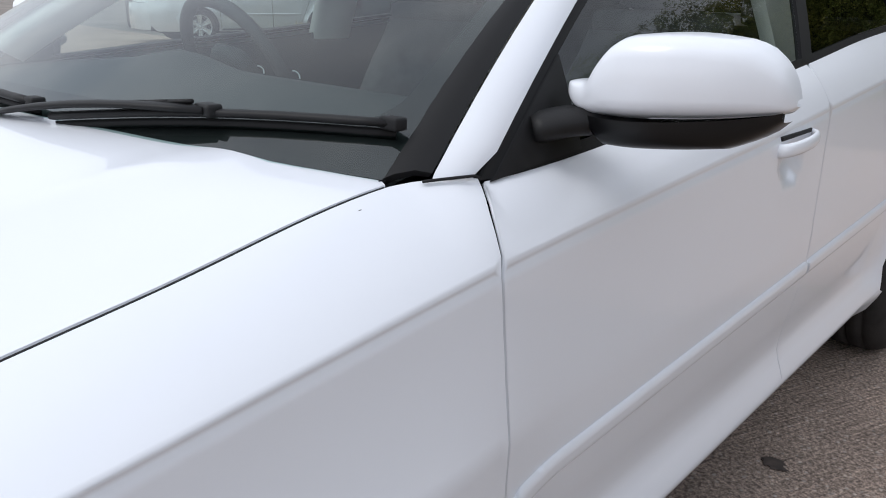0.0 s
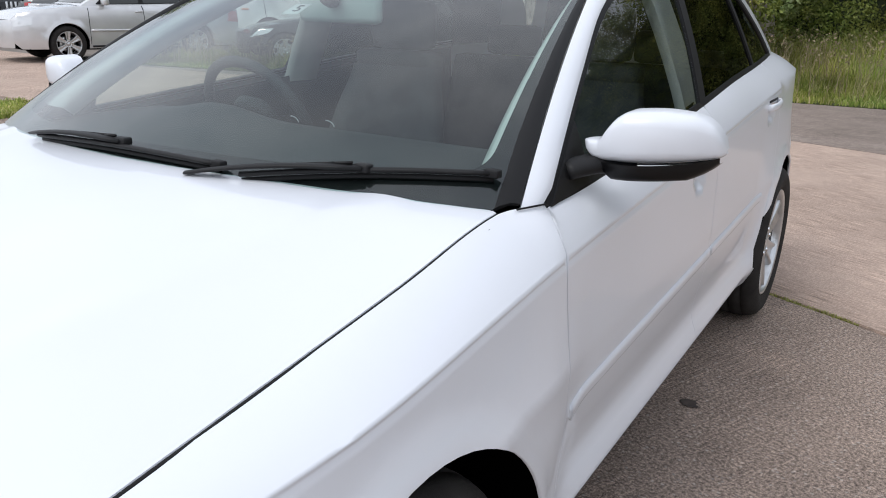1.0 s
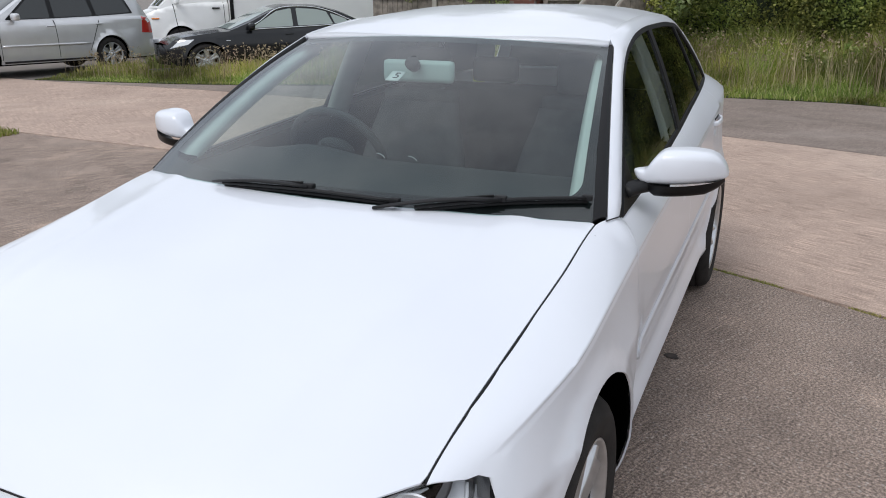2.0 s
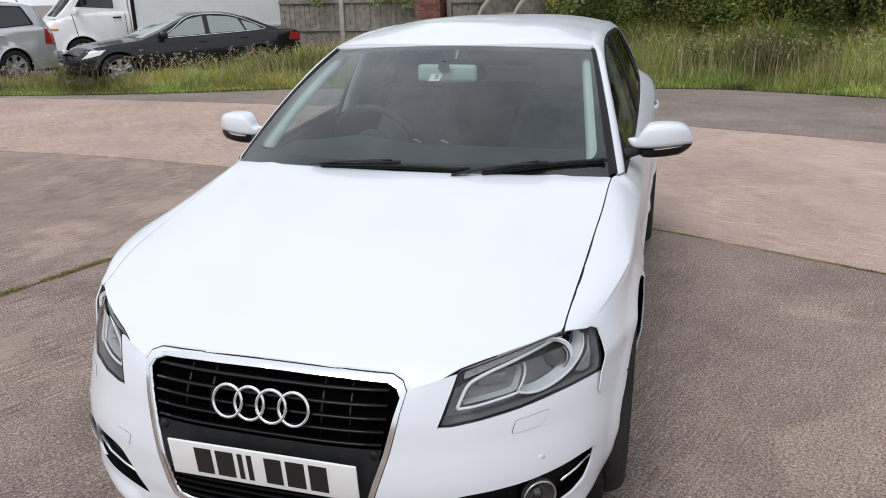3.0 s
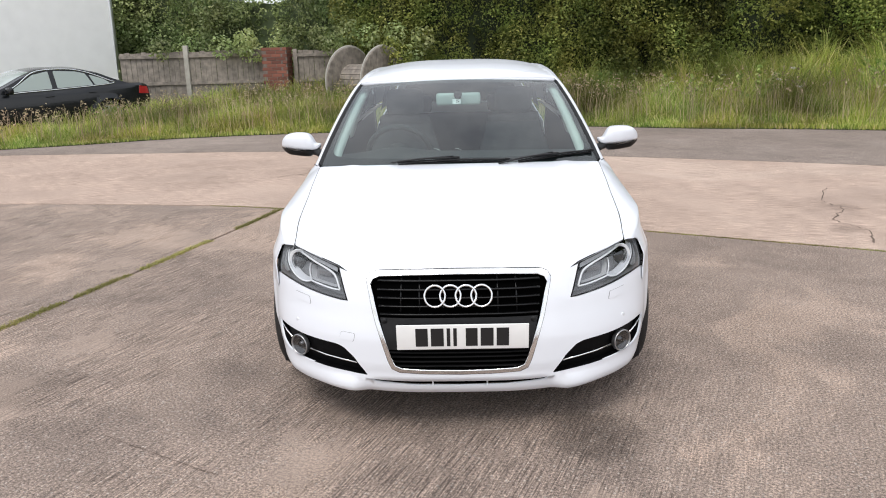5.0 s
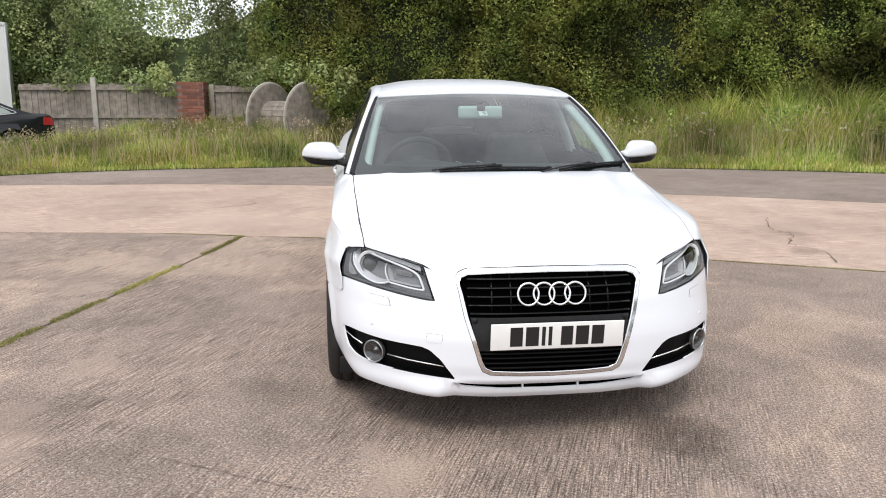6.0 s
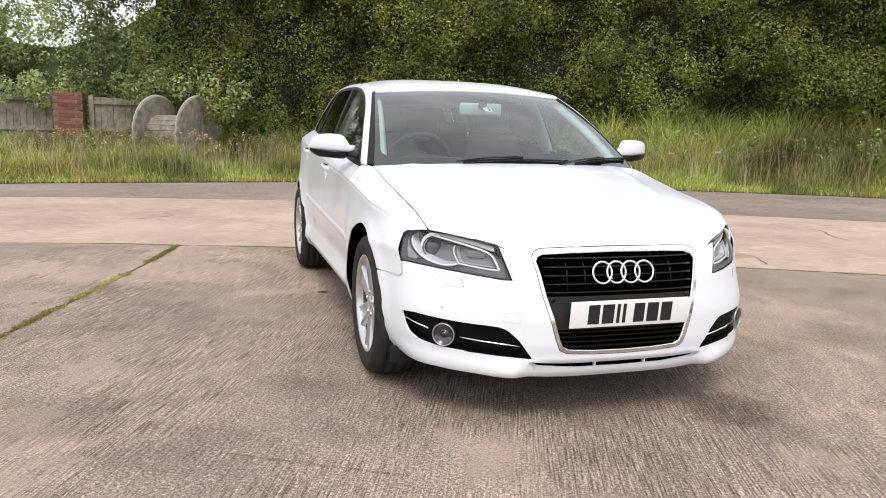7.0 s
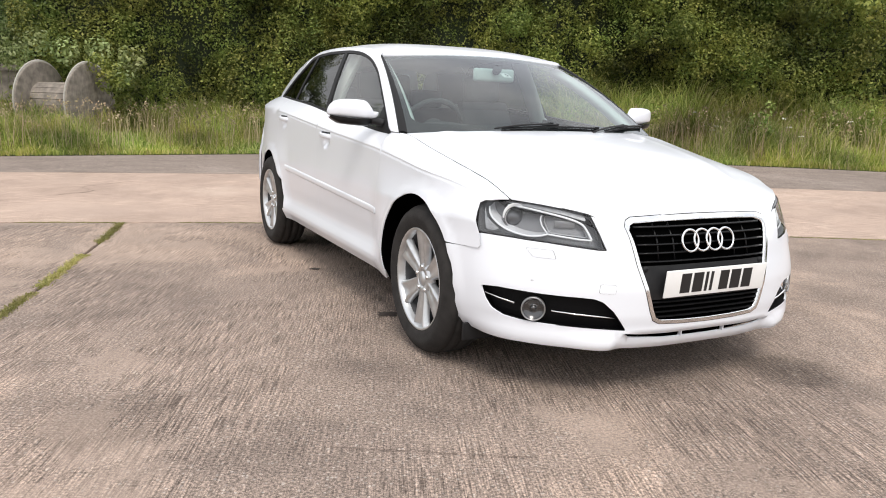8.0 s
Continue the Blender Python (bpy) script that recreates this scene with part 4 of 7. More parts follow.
# number plate: white board, its writing as plain dark bars
plate = new("number_plate")
plate.parent = car
plate.matrix_world = pose(0.0, -2.112, 0.4375, 6, 0, 0)
tagged(plate, "white front number plate with dark bars")
bm = bmesh.new()
box_mesh(bm, (0, 0, 0), (0.494, 0.006, 0.102), 0.0025)
part("plate_board", bm, WHITE_PLASTIC, plate)
x = -0.176
for wid in (0.046, 0.048, 0.013, 0.013, 0.0, 0.044, 0.048, 0.046):
    if wid == 0:
        x += 0.022
        continue
    bm = bmesh.new()
    box_mesh(bm, (x + wid / 2, -0.0034, 0), (wid, 0.0014, 0.074))
    part("plate_bar", bm, PLATE_INK, plate, smooth=False)
    x += wid + 0.0115

# slot in the lip with two struts, a near-black sheet as its shade
skin("lip_backing", slot_hole, pulled(nose, 0.045), CAVITY, bumper, step=0.04, outward=(0, -1, 0), lip=0)
for x in (-0.105, 0.105):
    bm = bmesh.new()
    p = nose_at(x, 0.237, 0.006)
    box_mesh(bm, p, (0.006, 0.016, 0.024), 0.001)
    part("lip_strut", bm, PAINT, bumper)

for side in (1, -1):
    # fog lamp recess
    well("fog_recess", fog_hole, 0.034, MATT_BLACK, bumper, side, 0.003, "black fog lamp recess")
    fog = new("fog_lamp")
    fog.parent = car
    tagged(fog, "round fog lamp in a chrome ring")
    c = nose_at(side * 0.652, 0.334, 0.006)
    turn = Matrix.Rotation(radians(-90 + side * 34), 4, "Z")
    m = Matrix.Translation(c) @ turn
    bm = bmesh.new()
    lathe_mesh(bm, [(-0.012, 0.0435), (0.004, 0.0445), (0.008, 0.0432), (0.008, 0.0405), (0.003, 0.0388), (-0.012, 0.038)], 36)
    bmesh.ops.transform(bm, matrix=m, verts=bm.verts[:])
    part("chrome_ring", bm, FOG_RING, fog)
    bm = bmesh.new()
    lathe_mesh(bm, [(0.002, 0.040), (-0.006, 0.031), (-0.011, 0.018), (-0.011, 0.012), (-0.002, 0.010), (0.001, 0.0)], 32)
    bmesh.ops.transform(bm, matrix=m, verts=bm.verts[:])
    part("lens", bm, FOG_GLASS, fog)
    bm = bmesh.new()
    lathe_mesh(bm, [(0.004, 0.040), (0.008, 0.028), (0.0105, 0.014), (0.011, 0.0)], 32)
    bmesh.ops.transform(bm, matrix=m, verts=bm.verts[:])
    part("cover_glass", bm, FOG_COVER, fog)
    for line in (((0.400, 0.313), (0.46, 0.319), (0.53, 0.325), (0.604, 0.332)), ((0.700, 0.345), (0.735, 0.354), (0.766, 0.364))):
        bm = tube_mesh(bmesh.new(), [nose_at(side * x, z, 0.013) for x, z in line], 0.0052, 8, flat=(1.2, 0.75))
        part("chrome_strip", bm, CHROME, bumper)
    # washer cover
    cover = fillet(on_skin([(0.583, 0.517), (0.645, 0.519), (0.660, 0.549), (0.590, 0.547)]), 0.008, 4)
    skin("washer_gap", cover * np.array([1, 1]) , pulled(nose, -0.0007), BLACK_TRIM, bumper, step=0.02, mirror=side, outward=(0, -1, 0), lip=0.002)
    mid = cover.mean(axis=0)
    skin("washer_cover", mid + (cover - mid) * 0.972, pulled(nose, -0.0018), PAINT, bumper, step=0.02, mirror=side, outward=(0, -1, 0), lip=0.002)

    # headlight
    lamp = new("headlight")
    lamp.parent = car
    tagged(lamp, "clear swept headlight with a projector lens and bright strips")
    lp = np.array(lamp_poly)
    skin("lamp_lens", lp, pulled(nose, 0.0), LENS, lamp, step=0.03, mirror=side, outward=(0, -1, 0), lip=0.0)
    well("lamp_housing", lp, 0.046, LAMP_DARK, lamp, side, 0.004)
    rim = [Vector((p[0] * side, p[1], p[2])) for p in pulled(nose, 0.004)(lp[:, 0], lp[:, 1])]
    part("lamp_seal", tube_mesh(bmesh.new(), rim, [0.0014 if z > 0.674 else 0.0034 for z in lp[:, 1]], 6, closed=True), RUBBER, lamp)

    def in_lamp(x, z, sink):
        q = pulled(nose, sink)(*[np.array([c]) for c in on_skin([(x, z)])[0]])[0]
        return Vector((q[0] * side, q[1], q[2]))
    c = in_lamp(0.683, 0.641, 0.040)
    m = Matrix.Translation(c) @ Matrix.Rotation(radians(-90 + side * 16), 4, "Z")
    bm = bmesh.new()
    lathe_mesh(bm, [(-0.02, 0.046), (0.002, 0.0445), (0.006, 0.042), (0.002, 0.039), (-0.006, 0.037)], 36)
    bmesh.ops.transform(bm, matrix=m, verts=bm.verts[:])
    proj = part("projector", bm, LAMP_BEZEL, lamp)
    bm = bmesh.new()
    lathe_mesh(bm, [(-0.006, 0.0355), (0.006, 0.030), (0.014, 0.018), (0.017, 0.0)], 32)
    bmesh.ops.transform(bm, matrix=m, verts=bm.verts[:])
    part("projector_lens", bm, PROJECTOR, proj)
    bm = bmesh.new()
    lathe_mesh(bm, [(0.006, 0.0360), (0.008, 0.0375), (0.006, 0.039)], 32)
    bmesh.ops.transform(bm, matrix=m, verts=bm.verts[:])
    part("projector_ring", bm, LAMP_SILVER, proj)
    # bright crescent round the outer shoulder of the projector
    rows = []
    for k in np.linspace(0, 1, 18):
        a = radians(65 + 115 * k) if side > 0 else radians(115 - 115 * k)
        wide = 0.009 * math.sin(math.pi * (0.12 + 0.86 * k)) + 0.002
        rows.append([m @ Vector((0.012 + 0.004 * j, (0.044 + wide * j) * -math.cos(a), (0.044 + wide * j) * math.sin(a))) for j in (0.0, 0.5, 1.0)])
    loft("bright_crescent", rows, LAMP_WHITE, lamp, outward=(0, -1, 0), lip=0.004)
    # light frame round the inner reflector: over the top, down its inner end, back below
    top_strip = rounded([(0.690, 0.683), (0.655, 0.682), (0.60, 0.671), (0.545, 0.658), (0.505, 0.644), (0.487, 0.630), (0.476, 0.606), (0.468, 0.584)], 5)
    part("bright_strip", tube_mesh(bmesh.new(), [in_lamp(x, z, 0.020) for x, z in top_strip], 0.0042, 8), LAMP_WHITE, lamp)
    base_strip = rounded([(0.468, 0.583), (0.505, 0.585), (0.555, 0.591), (0.602, 0.597)], 5)
    part("bright_strip", tube_mesh(bmesh.new(), [in_lamp(x, z, 0.020) for x, z in base_strip], 0.0034, 8), LAMP_WHITE, lamp)
    divider = rounded([(0.606, 0.662), (0.613, 0.645), (0.612, 0.622), (0.602, 0.598)], 5)
    part("bright_strip", tube_mesh(bmesh.new(), [in_lamp(x, z, 0.022) for x, z in divider], 0.0032, 8), LAMP_SILVER, lamp)
    # the blade that sweeps from the outer top round below the projector
    blade_line = rounded([(0.733, 0.674), (0.737, 0.652), (0.732, 0.630), (0.714, 0.607), (0.688, 0.592), (0.655, 0.585), (0.625, 0.588), (0.602, 0.597)], 5)
    part("bright_strip", tube_mesh(bmesh.new(), [in_lamp(x, z, 0.021) for x, z in blade_line], 0.0036, 8), LAMP_WHITE, lamp)
    rows = [[in_lamp(x, z, 0.022) for x, z in blade_line], [in_lamp(x - 0.010, z + 0.016 - 0.004 * k / 35, 0.040) for k, (x, z) in enumerate(blade_line)]]
    loft("lower_reflector", rows, LAMP_SILVER, lamp, outward=(0, -1, 0.5))
    pane = fillet(on_skin([(0.478, 0.590), (0.600, 0.601), (0.607, 0.640), (0.598, 0.662), (0.520, 0.644), (0.492, 0.622)]), 0.014, 4)
    inner = well("reflector", pane, 0.050, LAMP_SILVER, lamp, side, 0.024)
    bm = bmesh.new()
    box_mesh(bm, in_lamp(0.548, 0.632, 0.036), (0.075, 0.010, 0.026), 0.006, Matrix.Rotation(radians(side * 34), 4, "Z"))
    part("bulb_shield", bm, LAMP_DARK, inner)
    outer_pane = fillet(on_skin([(0.742, 0.672), (0.746, 0.640), (0.738, 0.622), (0.722, 0.600), (0.735, 0.592), (0.752, 0.595), (0.752, 0.630)]), 0.005, 3)
    skin("side_reflector", outer_pane, pulled(nose, 0.016), LAMP_GREY, lamp, step=0.02, mirror=side, outward=(0, -1, 0), lip=0.003)
    brow_pane = fillet(on_skin([(0.690, 0.697), (0.63, 0.694), (0.55, 0.682), (0.48, 0.666), (0.478, 0.648), (0.50, 0.654), (0.55, 0.668), (0.62, 0.682)]), 0.005, 3)
    skin("upper_trim", brow_pane, pulled(nose, 0.018), LAMP_GREY, lamp, step=0.02, mirror=side, outward=(0, -1, 0), lip=0.003)
tow = fillet(on_skin([(0.405, 0.402), (0.462, 0.406), (0.455, 0.438), (0.398, 0.434)]), 0.008, 4)
skin("tow_gap", tow, pulled(nose, -0.0006), BLACK_TRIM, bumper, step=0.02, mirror=-1, outward=(0, -1, 0), lip=0.002)
skin("tow_cover", tow.mean(axis=0) + (tow - tow.mean(axis=0)) * 0.975, pulled(nose, -0.0016), PAINT, bumper, step=0.02, mirror=-1, outward=(0, -1, 0), lip=0.002)

# ---- door mirrors ----
def mirror_unit(side):
    unit = new("door_mirror")
    unit.parent = car
    tagged(unit, "white door mirror with a black lower shell")
    xs = [0.752, 0.760, 0.773, 0.782, 0.797, 0.814, 0.830, 0.878, 0.927, 0.949, 0.967, 0.980, 0.985]
    lo = curve(xs, [0.980, 0.969, 0.958, 0.955, 0.953, 0.953, 0.953, 0.956, 0.961, 0.964, 0.967, 0.971, 0.976])
    hi = curve(xs, [0.988, 0.990, 0.991, 0.993, 1.016, 1.036, 1.044, 1.047, 1.043, 1.036, 1.021, 1.000, 0.984])
    dep = curve(xs, [0.010, 0.030, 0.044, 0.050, 0.064, 0.076, 0.082, 0.090, 0.080, 0.068, 0.052, 0.034, 0.014])
    back = curve(xs, [-0.612, -0.605, -0.597, -0.592, -0.584, -0.576, -0.571, -0.556, -0.543, -0.538, -0.534, -0.532, -0.532])
    X = np.concatenate([np.linspace(0.752, 0.830, 14), np.linspace(0.838, 0.964, 12), np.linspace(0.967, 0.985, 7)])
    rows = []
    for x in X:
        a, b, d, y = float(lo(x)), float(hi(x)), float(dep(x)), float(back(x))
        ring = [(x, y, a)]
        for t in np.linspace(0, 1, 15):
            # squarish front: flat below, rounded over the top
            f = math.sin(math.pi * (0.06 + 0.94 * t) * 0.5 + (math.pi / 2) * t) if t > 0 else 0
            ang = math.pi * t
            sx = math.copysign(abs(math.sin(ang)) ** 0.42, 1)
            sz = -math.copysign(abs(math.cos(ang)) ** 0.5, math.cos(ang))
            ring.append((x, y - d * sx, (a + b) / 2 + (b - a) / 2 * sz))
        rows.append(ring)
    loft("mirror_cap", rows, PAINT, unit, mirror=side, outward=(0, -1, 0.3), lip=0.004)
    rows = []
    for x in np.linspace(0.789, 0.979, 18):
        a, d, y = float(lo(x)), float(dep(x)), float(back(x))
        k = min(1, (x - 0.777) / 0.03) * min(1, max(0, (0.985 - x) / 0.05)) ** 0.5
        rows.append([(x, y - d * 0.965 * (1 - t ** 3), a + 0.001 - 0.034 * k * (1 - (1 - t) ** 2.6)) for t in np.linspace(0, 1, 10)])
    loft("mirror_base", rows, GLOSS_BLACK, unit, mirror=side, outward=(0, -1, -0.5), lip=0.0)
    rows = []
    for x in np.linspace(0.808, 0.970, 12):
        rows.append([(x, float(back(x)) + 0.001, float(lo(x)) - 0.012), (x, float(back(x)) + 0.001, float(hi(x)) - 0.008)])
    loft("mirror_glass", rows, CHROME, unit, mirror=side, outward=(0, 1, 0), lip=0.0)
    # arm and sail
    bm = bmesh.new()
    pts = [(side * x, y, z) for x, y, z in ((0.735, -0.672, 0.935), (0.766, -0.636, 0.944), (0.798, -0.598, 0.946), (0.828, -0.575, 0.945))]
    tube_mesh(bm, rounded(pts, 4), 0.030, 12, flat=(1.0, 0.62))
    part("mirror_arm", bm, BLACK_TRIM, unit)
    tc = curve(win_top_y, win_top_z)
    sail = [(-0.772, 0.893), (-0.60, 0.906), (-0.60, 0.96)] + [(y, float(tc(y)) - 0.012) for y in (-0.60, -0.66, -0.72, -0.76)]
    skin("mirror_sail", np.array(sail), lambda y, z: side_glass(y, z) + np.array([0.010, 0, 0]), BLACK_TRIM, unit, step=0.03, mirror=side, outward=(1, 0, 0), lip=0.016)


for side in (1, -1):
    mirror_unit(side)

# ---- wipers ----
def screen_at(s, v, lift):
    p = screen(np.array([s]), np.array([v]))[0]
    return Vector((p[0], p[1] - 0.42 * lift, p[2] + 0.9 * lift))


for arm, joint, tip, heel in (((0.28, -0.022), (0.70, 0.052), (0.98, 0.080), (0.42, -0.002)), ((-0.47, 0.000), (-0.01, 0.034), (0.345, 0.016), (-0.42, 0.004))):
    wiper = new("wiper")
    wiper.parent = car
    tagged(wiper, "black wiper at rest on the windscreen")
    pts = [screen_at(arm[0] + (joint[0] - arm[0]) * t, arm[1] + (joint[1] - arm[1]) * t, 0.016 + 0.010 * math.sin(math.pi * t)) for t in np.linspace(0, 1, 8)]
    bm = tube_mesh(bmesh.new(), pts, [0.008, 0.009, 0.010, 0.010, 0.0105, 0.011, 0.012, 0.012], 8, flat=(1.2, 0.45))
    a = part("wiper_arm", bm, BLACK_TRIM, wiper)
    for t in (0.50, 0.60, 0.70, 0.80, 0.90):
        p, q = pts[0].lerp(pts[-1], t) + Vector((0, -0.003, 0.010)), (pts[-1] - pts[0]).normalized()
        bm = bmesh.new()
        tube_mesh(bm, [p - q * 0.017, p + q * 0.017], 0.003, 6)
        part("arm_rib", bm, BLACK_TRIM, a)
    bm = bmesh.new()
    box_mesh(bm, pts[-1] + Vector((0.0, 0.002, 0.0)), (0.030, 0.020, 0.015), 0.004)
    part("wiper_joint", bm, BLACK_TRIM, wiper)
    blade = [screen_at(heel[0] + (tip[0] - heel[0]) * t, heel[1] + (tip[1] - heel[1]) * t + 0.012 * math.sin(math.pi * t), 0.013) for t in np.linspace(0, 1, 14)]
    bm = tube_mesh(bmesh.new(), blade, 0.0062, 8, flat=(1.25, 0.8))
    b = part("wiper_blade", bm, BLACK_TRIM, wiper)
    edge_line = [p + Vector((0, 0.004, -0.012)) for p in blade]
    part("blade_rubber", tube_mesh(bmesh.new(), edge_line, 0.004, 6, flat=(0.6, 1.6)), RUBBER, b)
    bm = bmesh.new()
    box_mesh(bm, blade[-1] + Vector((0.0, 0, 0)), (0.026, 0.017, 0.014), 0.003)
    part("blade_cap", bm, RUBBER, b)

# ---- cabin ----
bm = bmesh.new()
prof = curve([-1.02, -0.95, -0.75, -0.55, -0.45, -0.40], [0.885, 0.905, 0.925, 0.925, 0.90, 0.84])
ys = np.linspace(-1.0, -0.40, 16)
xs = np.linspace(-0.68, 0.68, 29)
rows = [[(x, y + 0.10 * (x / 0.68) ** 2, float(prof(y)) - 0.02 * (x / 0.68) ** 2 + 0.030 * math.exp(-((x + 0.36) / 0.16) ** 2) * math.exp(-((y + 0.50) / 0.10) ** 2)) for x in xs] for y in ys]
rows.append([(x, -0.42 + 0.10 * (x / 0.68) ** 2, 0.55) for x in xs])
dash = loft("dashboard", rows, CABIN, car, outward=(0, 0, 1), label="dark grey dashboard top")
# two thin satin arcs over the middle of the dashboard
for x in (-0.14, -0.02):
    pts = [(x + 0.04 * math.cos(a), -0.46 + 0.02 * math.sin(a), 0.902 + 0.022 * math.sin(a)) for a in np.linspace(0.5, 1.6, 12)]
    part("dash_arc", tube_mesh(bmesh.new(), pts, 0.0015, 6), SATIN, dash)
wheel_m = pose(-0.345, -0.353, 0.884, 114, 0, 0)
pts = [wheel_m @ Vector((0.183 * math.cos(a), 0.183 * math.sin(a), 0)) for a in np.linspace(0, 2 * math.pi, 40, endpoint=False)]
steer = part("steering_wheel", tube_mesh(bmesh.new(), pts, 0.0155, 10, closed=True), CABIN, car, "black leather steering wheel")
bm = bmesh.new()
lathe_mesh(bm, [(-0.02, 0.06), (0.01, 0.085), (0.03, 0.07), (0.035, 0.0)], 28)
bmesh.ops.transform(bm, matrix=wheel_m @ Matrix.Rotation(radians(-90), 4, "Y"), verts=bm.verts[:])
part("wheel_boss", bm, CABIN, steer)
for a in (200, 340, 270):
    p = [wheel_m @ Vector((r * math.cos(radians(a)), r * math.sin(radians(a)), -0.01)) for r in (0.07, 0.12, 0.178)]
    part("wheel_arm", tube_mesh(bmesh.new(), p, 0.016, 8, flat=(1.3, 0.6)), CABIN, steer)


def seat_back(name, x, y, wide, tall, lean, mat):
    rows = []
    for t in np.linspace(0, 1, 12):
        w = wide * (0.86 + 0.20 * math.sin(math.pi * min(1, t * 1.15)) - 0.10 * max(0, t - 0.8) * 5)
        z = 0.40 + tall * t
        d = 0.075 - 0.02 * t
        yy = y + lean * t
        ring = []
        for a in np.linspace(0, 2 * math.pi, 25)[:-1]:
            ring.append((x + w * math.copysign(abs(math.cos(a)) ** 0.6, math.cos(a)), yy + d * math.copysign(abs(math.sin(a)) ** 0.7, math.sin(a)) - 0.02 * abs(math.cos(a)) ** 4, z))
        rows.append(ring)
    ob = loft(name, rows, mat, None, outward=(0, -1, 0), closed=True)
    return ob


for x in (-0.36, 0.36):
    seat = new("front_seat")
    seat.parent = car
    tagged(seat, "dark grey cloth front seat")
    b = seat_back("backrest", x, 0.16, 0.235, 0.60, 0.20, CLOTH)
    b.parent = seat
    bm = bmesh.new()
    box_mesh(bm, (x, 0.355, 1.02), (0.34, 0.09, 0.06), 0.025)
    part("backrest_top", bm, CLOTH, seat)
    bm = bmesh.new()
    box_mesh(bm, (x, 0.385, 1.135), (0.25, 0.09, 0.17), 0.04)
    part("headrest", bm, CLOTH, seat)
    bm = bmesh.new()
    box_mesh(bm, (x, -0.06, 0.42), (0.50, 0.50, 0.16), 0.05)
    part("cushion", bm, CLOTH, seat)
rear_seat = new("rear_seat")
rear_seat.parent = car
tagged(rear_seat, "dark grey cloth rear bench")
bm = bmesh.new()
box_mesh(bm, (0, 1.12, 0.72), (1.22, 0.14, 0.56), 0.05, Matrix.Rotation(radians(-14), 4, "X"))
part("backrest", bm, CLOTH, rear_seat)
bm = bmesh.new()
box_mesh(bm, (0, 0.85, 0.46), (1.24, 0.50, 0.16), 0.05)
part("cushion", bm, CLOTH, rear_seat)
for x in (-0.34, 0.34):
    bm = bmesh.new()
    box_mesh(bm, (x, 1.21, 1.06), (0.25, 0.08, 0.13), 0.03)
    part("headrest", bm, CLOTH, rear_seat)
bm = bmesh.new()
box_mesh(bm, (0, 0.3, 0.30), (1.40, 2.4, 0.04))
part("cabin_floor", bm, CABIN, car)
for side in (1, -1):
    y = np.linspace(-0.55, 1.2, 12)
    rows = [np.stack([edge_x(y) - 0.05 - 0.02 * k, y, edge_z(y) * 1 - 0.01 - 0.55 * k], 1) for k in np.linspace(0, 1, 4)]
    loft("door_lining", rows, CABIN, car, mirror=side, outward=(-1, 0, 0))
    # pale trims on the pillars
    v = np.linspace(0.13, 0.99, 12)
    e = screen(np.full(12, 0.982), v)
    f = screen(np.full(12, 0.912), v)
    f2 = f.copy()
    f2[:, 0] -= 0.012 * (1 - v)
    rows = [e + np.array([0, 0.012, -0.012]), f2 * 0.6 + e * 0.4 + np.array([0, 0.02, -0.022]), f2 + np.array([0.0, 0.05, -0.03]), f2 + np.array([0.05, 0.11, -0.06])]
    loft("pillar_trim", rows, TRIM_LIGHT, car, mirror=side, outward=(-1, -0.5, 0), label="pale grey pillar lining")
    zz = np.linspace(0.93, 1.30, 6)
    rows = [np.stack([side_glass(np.full(6, yy + 0.0), zz)[:, 0] - 0.03 - ins, np.full(6, yy), zz], 1) for yy, ins in ((0.155, 0.0), (0.16, 0.03), (0.24, 0.035), (0.30, 0.03), (0.305, 0.0))]
    loft("pillar_trim", rows, TRIM_LIGHT, car, mirror=side, outward=(-1, 0, 0), label="pale grey middle pillar lining")
    zz = np.linspace(1.03, 1.26, 6)
    rows = [np.stack([0.60 - (zz - 1.03) * 0.25, 1.10 + ky - (zz - 1.03) * 0.4, zz], 1) for ky in np.linspace(0, 0.45, 4)]
    loft("rear_lining", rows, CABIN, car, mirror=side, outward=(-1, 0, 0))
gx, gy = np.linspace(-0.53, 0.53, 13), np.linspace(-0.22, 1.6, 15)
rows = [roof(gx, np.full(13, y)) - np.array([0, 0, 0.035]) for y in gy]
loft("headlining", rows, TRIM_LIGHT, car, outward=(0, 0, -1), label="pale headlining under the roof")

rv = new("interior_mirror")
rv.parent = car
tagged(rv, "interior mirror with pale back and a white sticker")
bm = bmesh.new()
box_mesh(bm, (0.002, -0.402, 1.197), (0.250, 0.030, 0.070), 0.0148)
part("mirror_shell", bm, plain("pale_green_plastic", (0.46, 0.52, 0.50), 0.4), rv)
bm = bmesh.new()
tube_mesh(bm, [(0.0, -0.415, 1.208), (0.0, -0.425, 1.214), (0.0, -0.440, 1.222), (0.0, -0.450, 1.230)], [0.012, 0.020, 0.023, 0.023], 14)
part("mirror_stem", bm, BLACK_TRIM, rv)
# a small printed permit stuck inside the glass below the mirror foot
bm = bmesh.new()
gp = screen(np.array([-0.01, -0.01]), np.array([0.67, 0.68]))
tilt = math.degrees(math.atan2(gp[1, 2] - gp[0, 2], gp[1, 1] - gp[0, 1]))
permit = pose(gp[0, 0], gp[0, 1], gp[0, 2], tilt, 0, 0)
box_mesh(bm, (0, 0, -0.005), (0.046, 0.056, 0.001))
bmesh.ops.transform(bm, matrix=permit, verts=bm.verts[:])
sticker = part("sticker", bm, WHITE_PLASTIC, rv)
txt = bpy.data.curves.new("sticker_text", "FONT")
txt.body = "5"
txt.size = 0.046
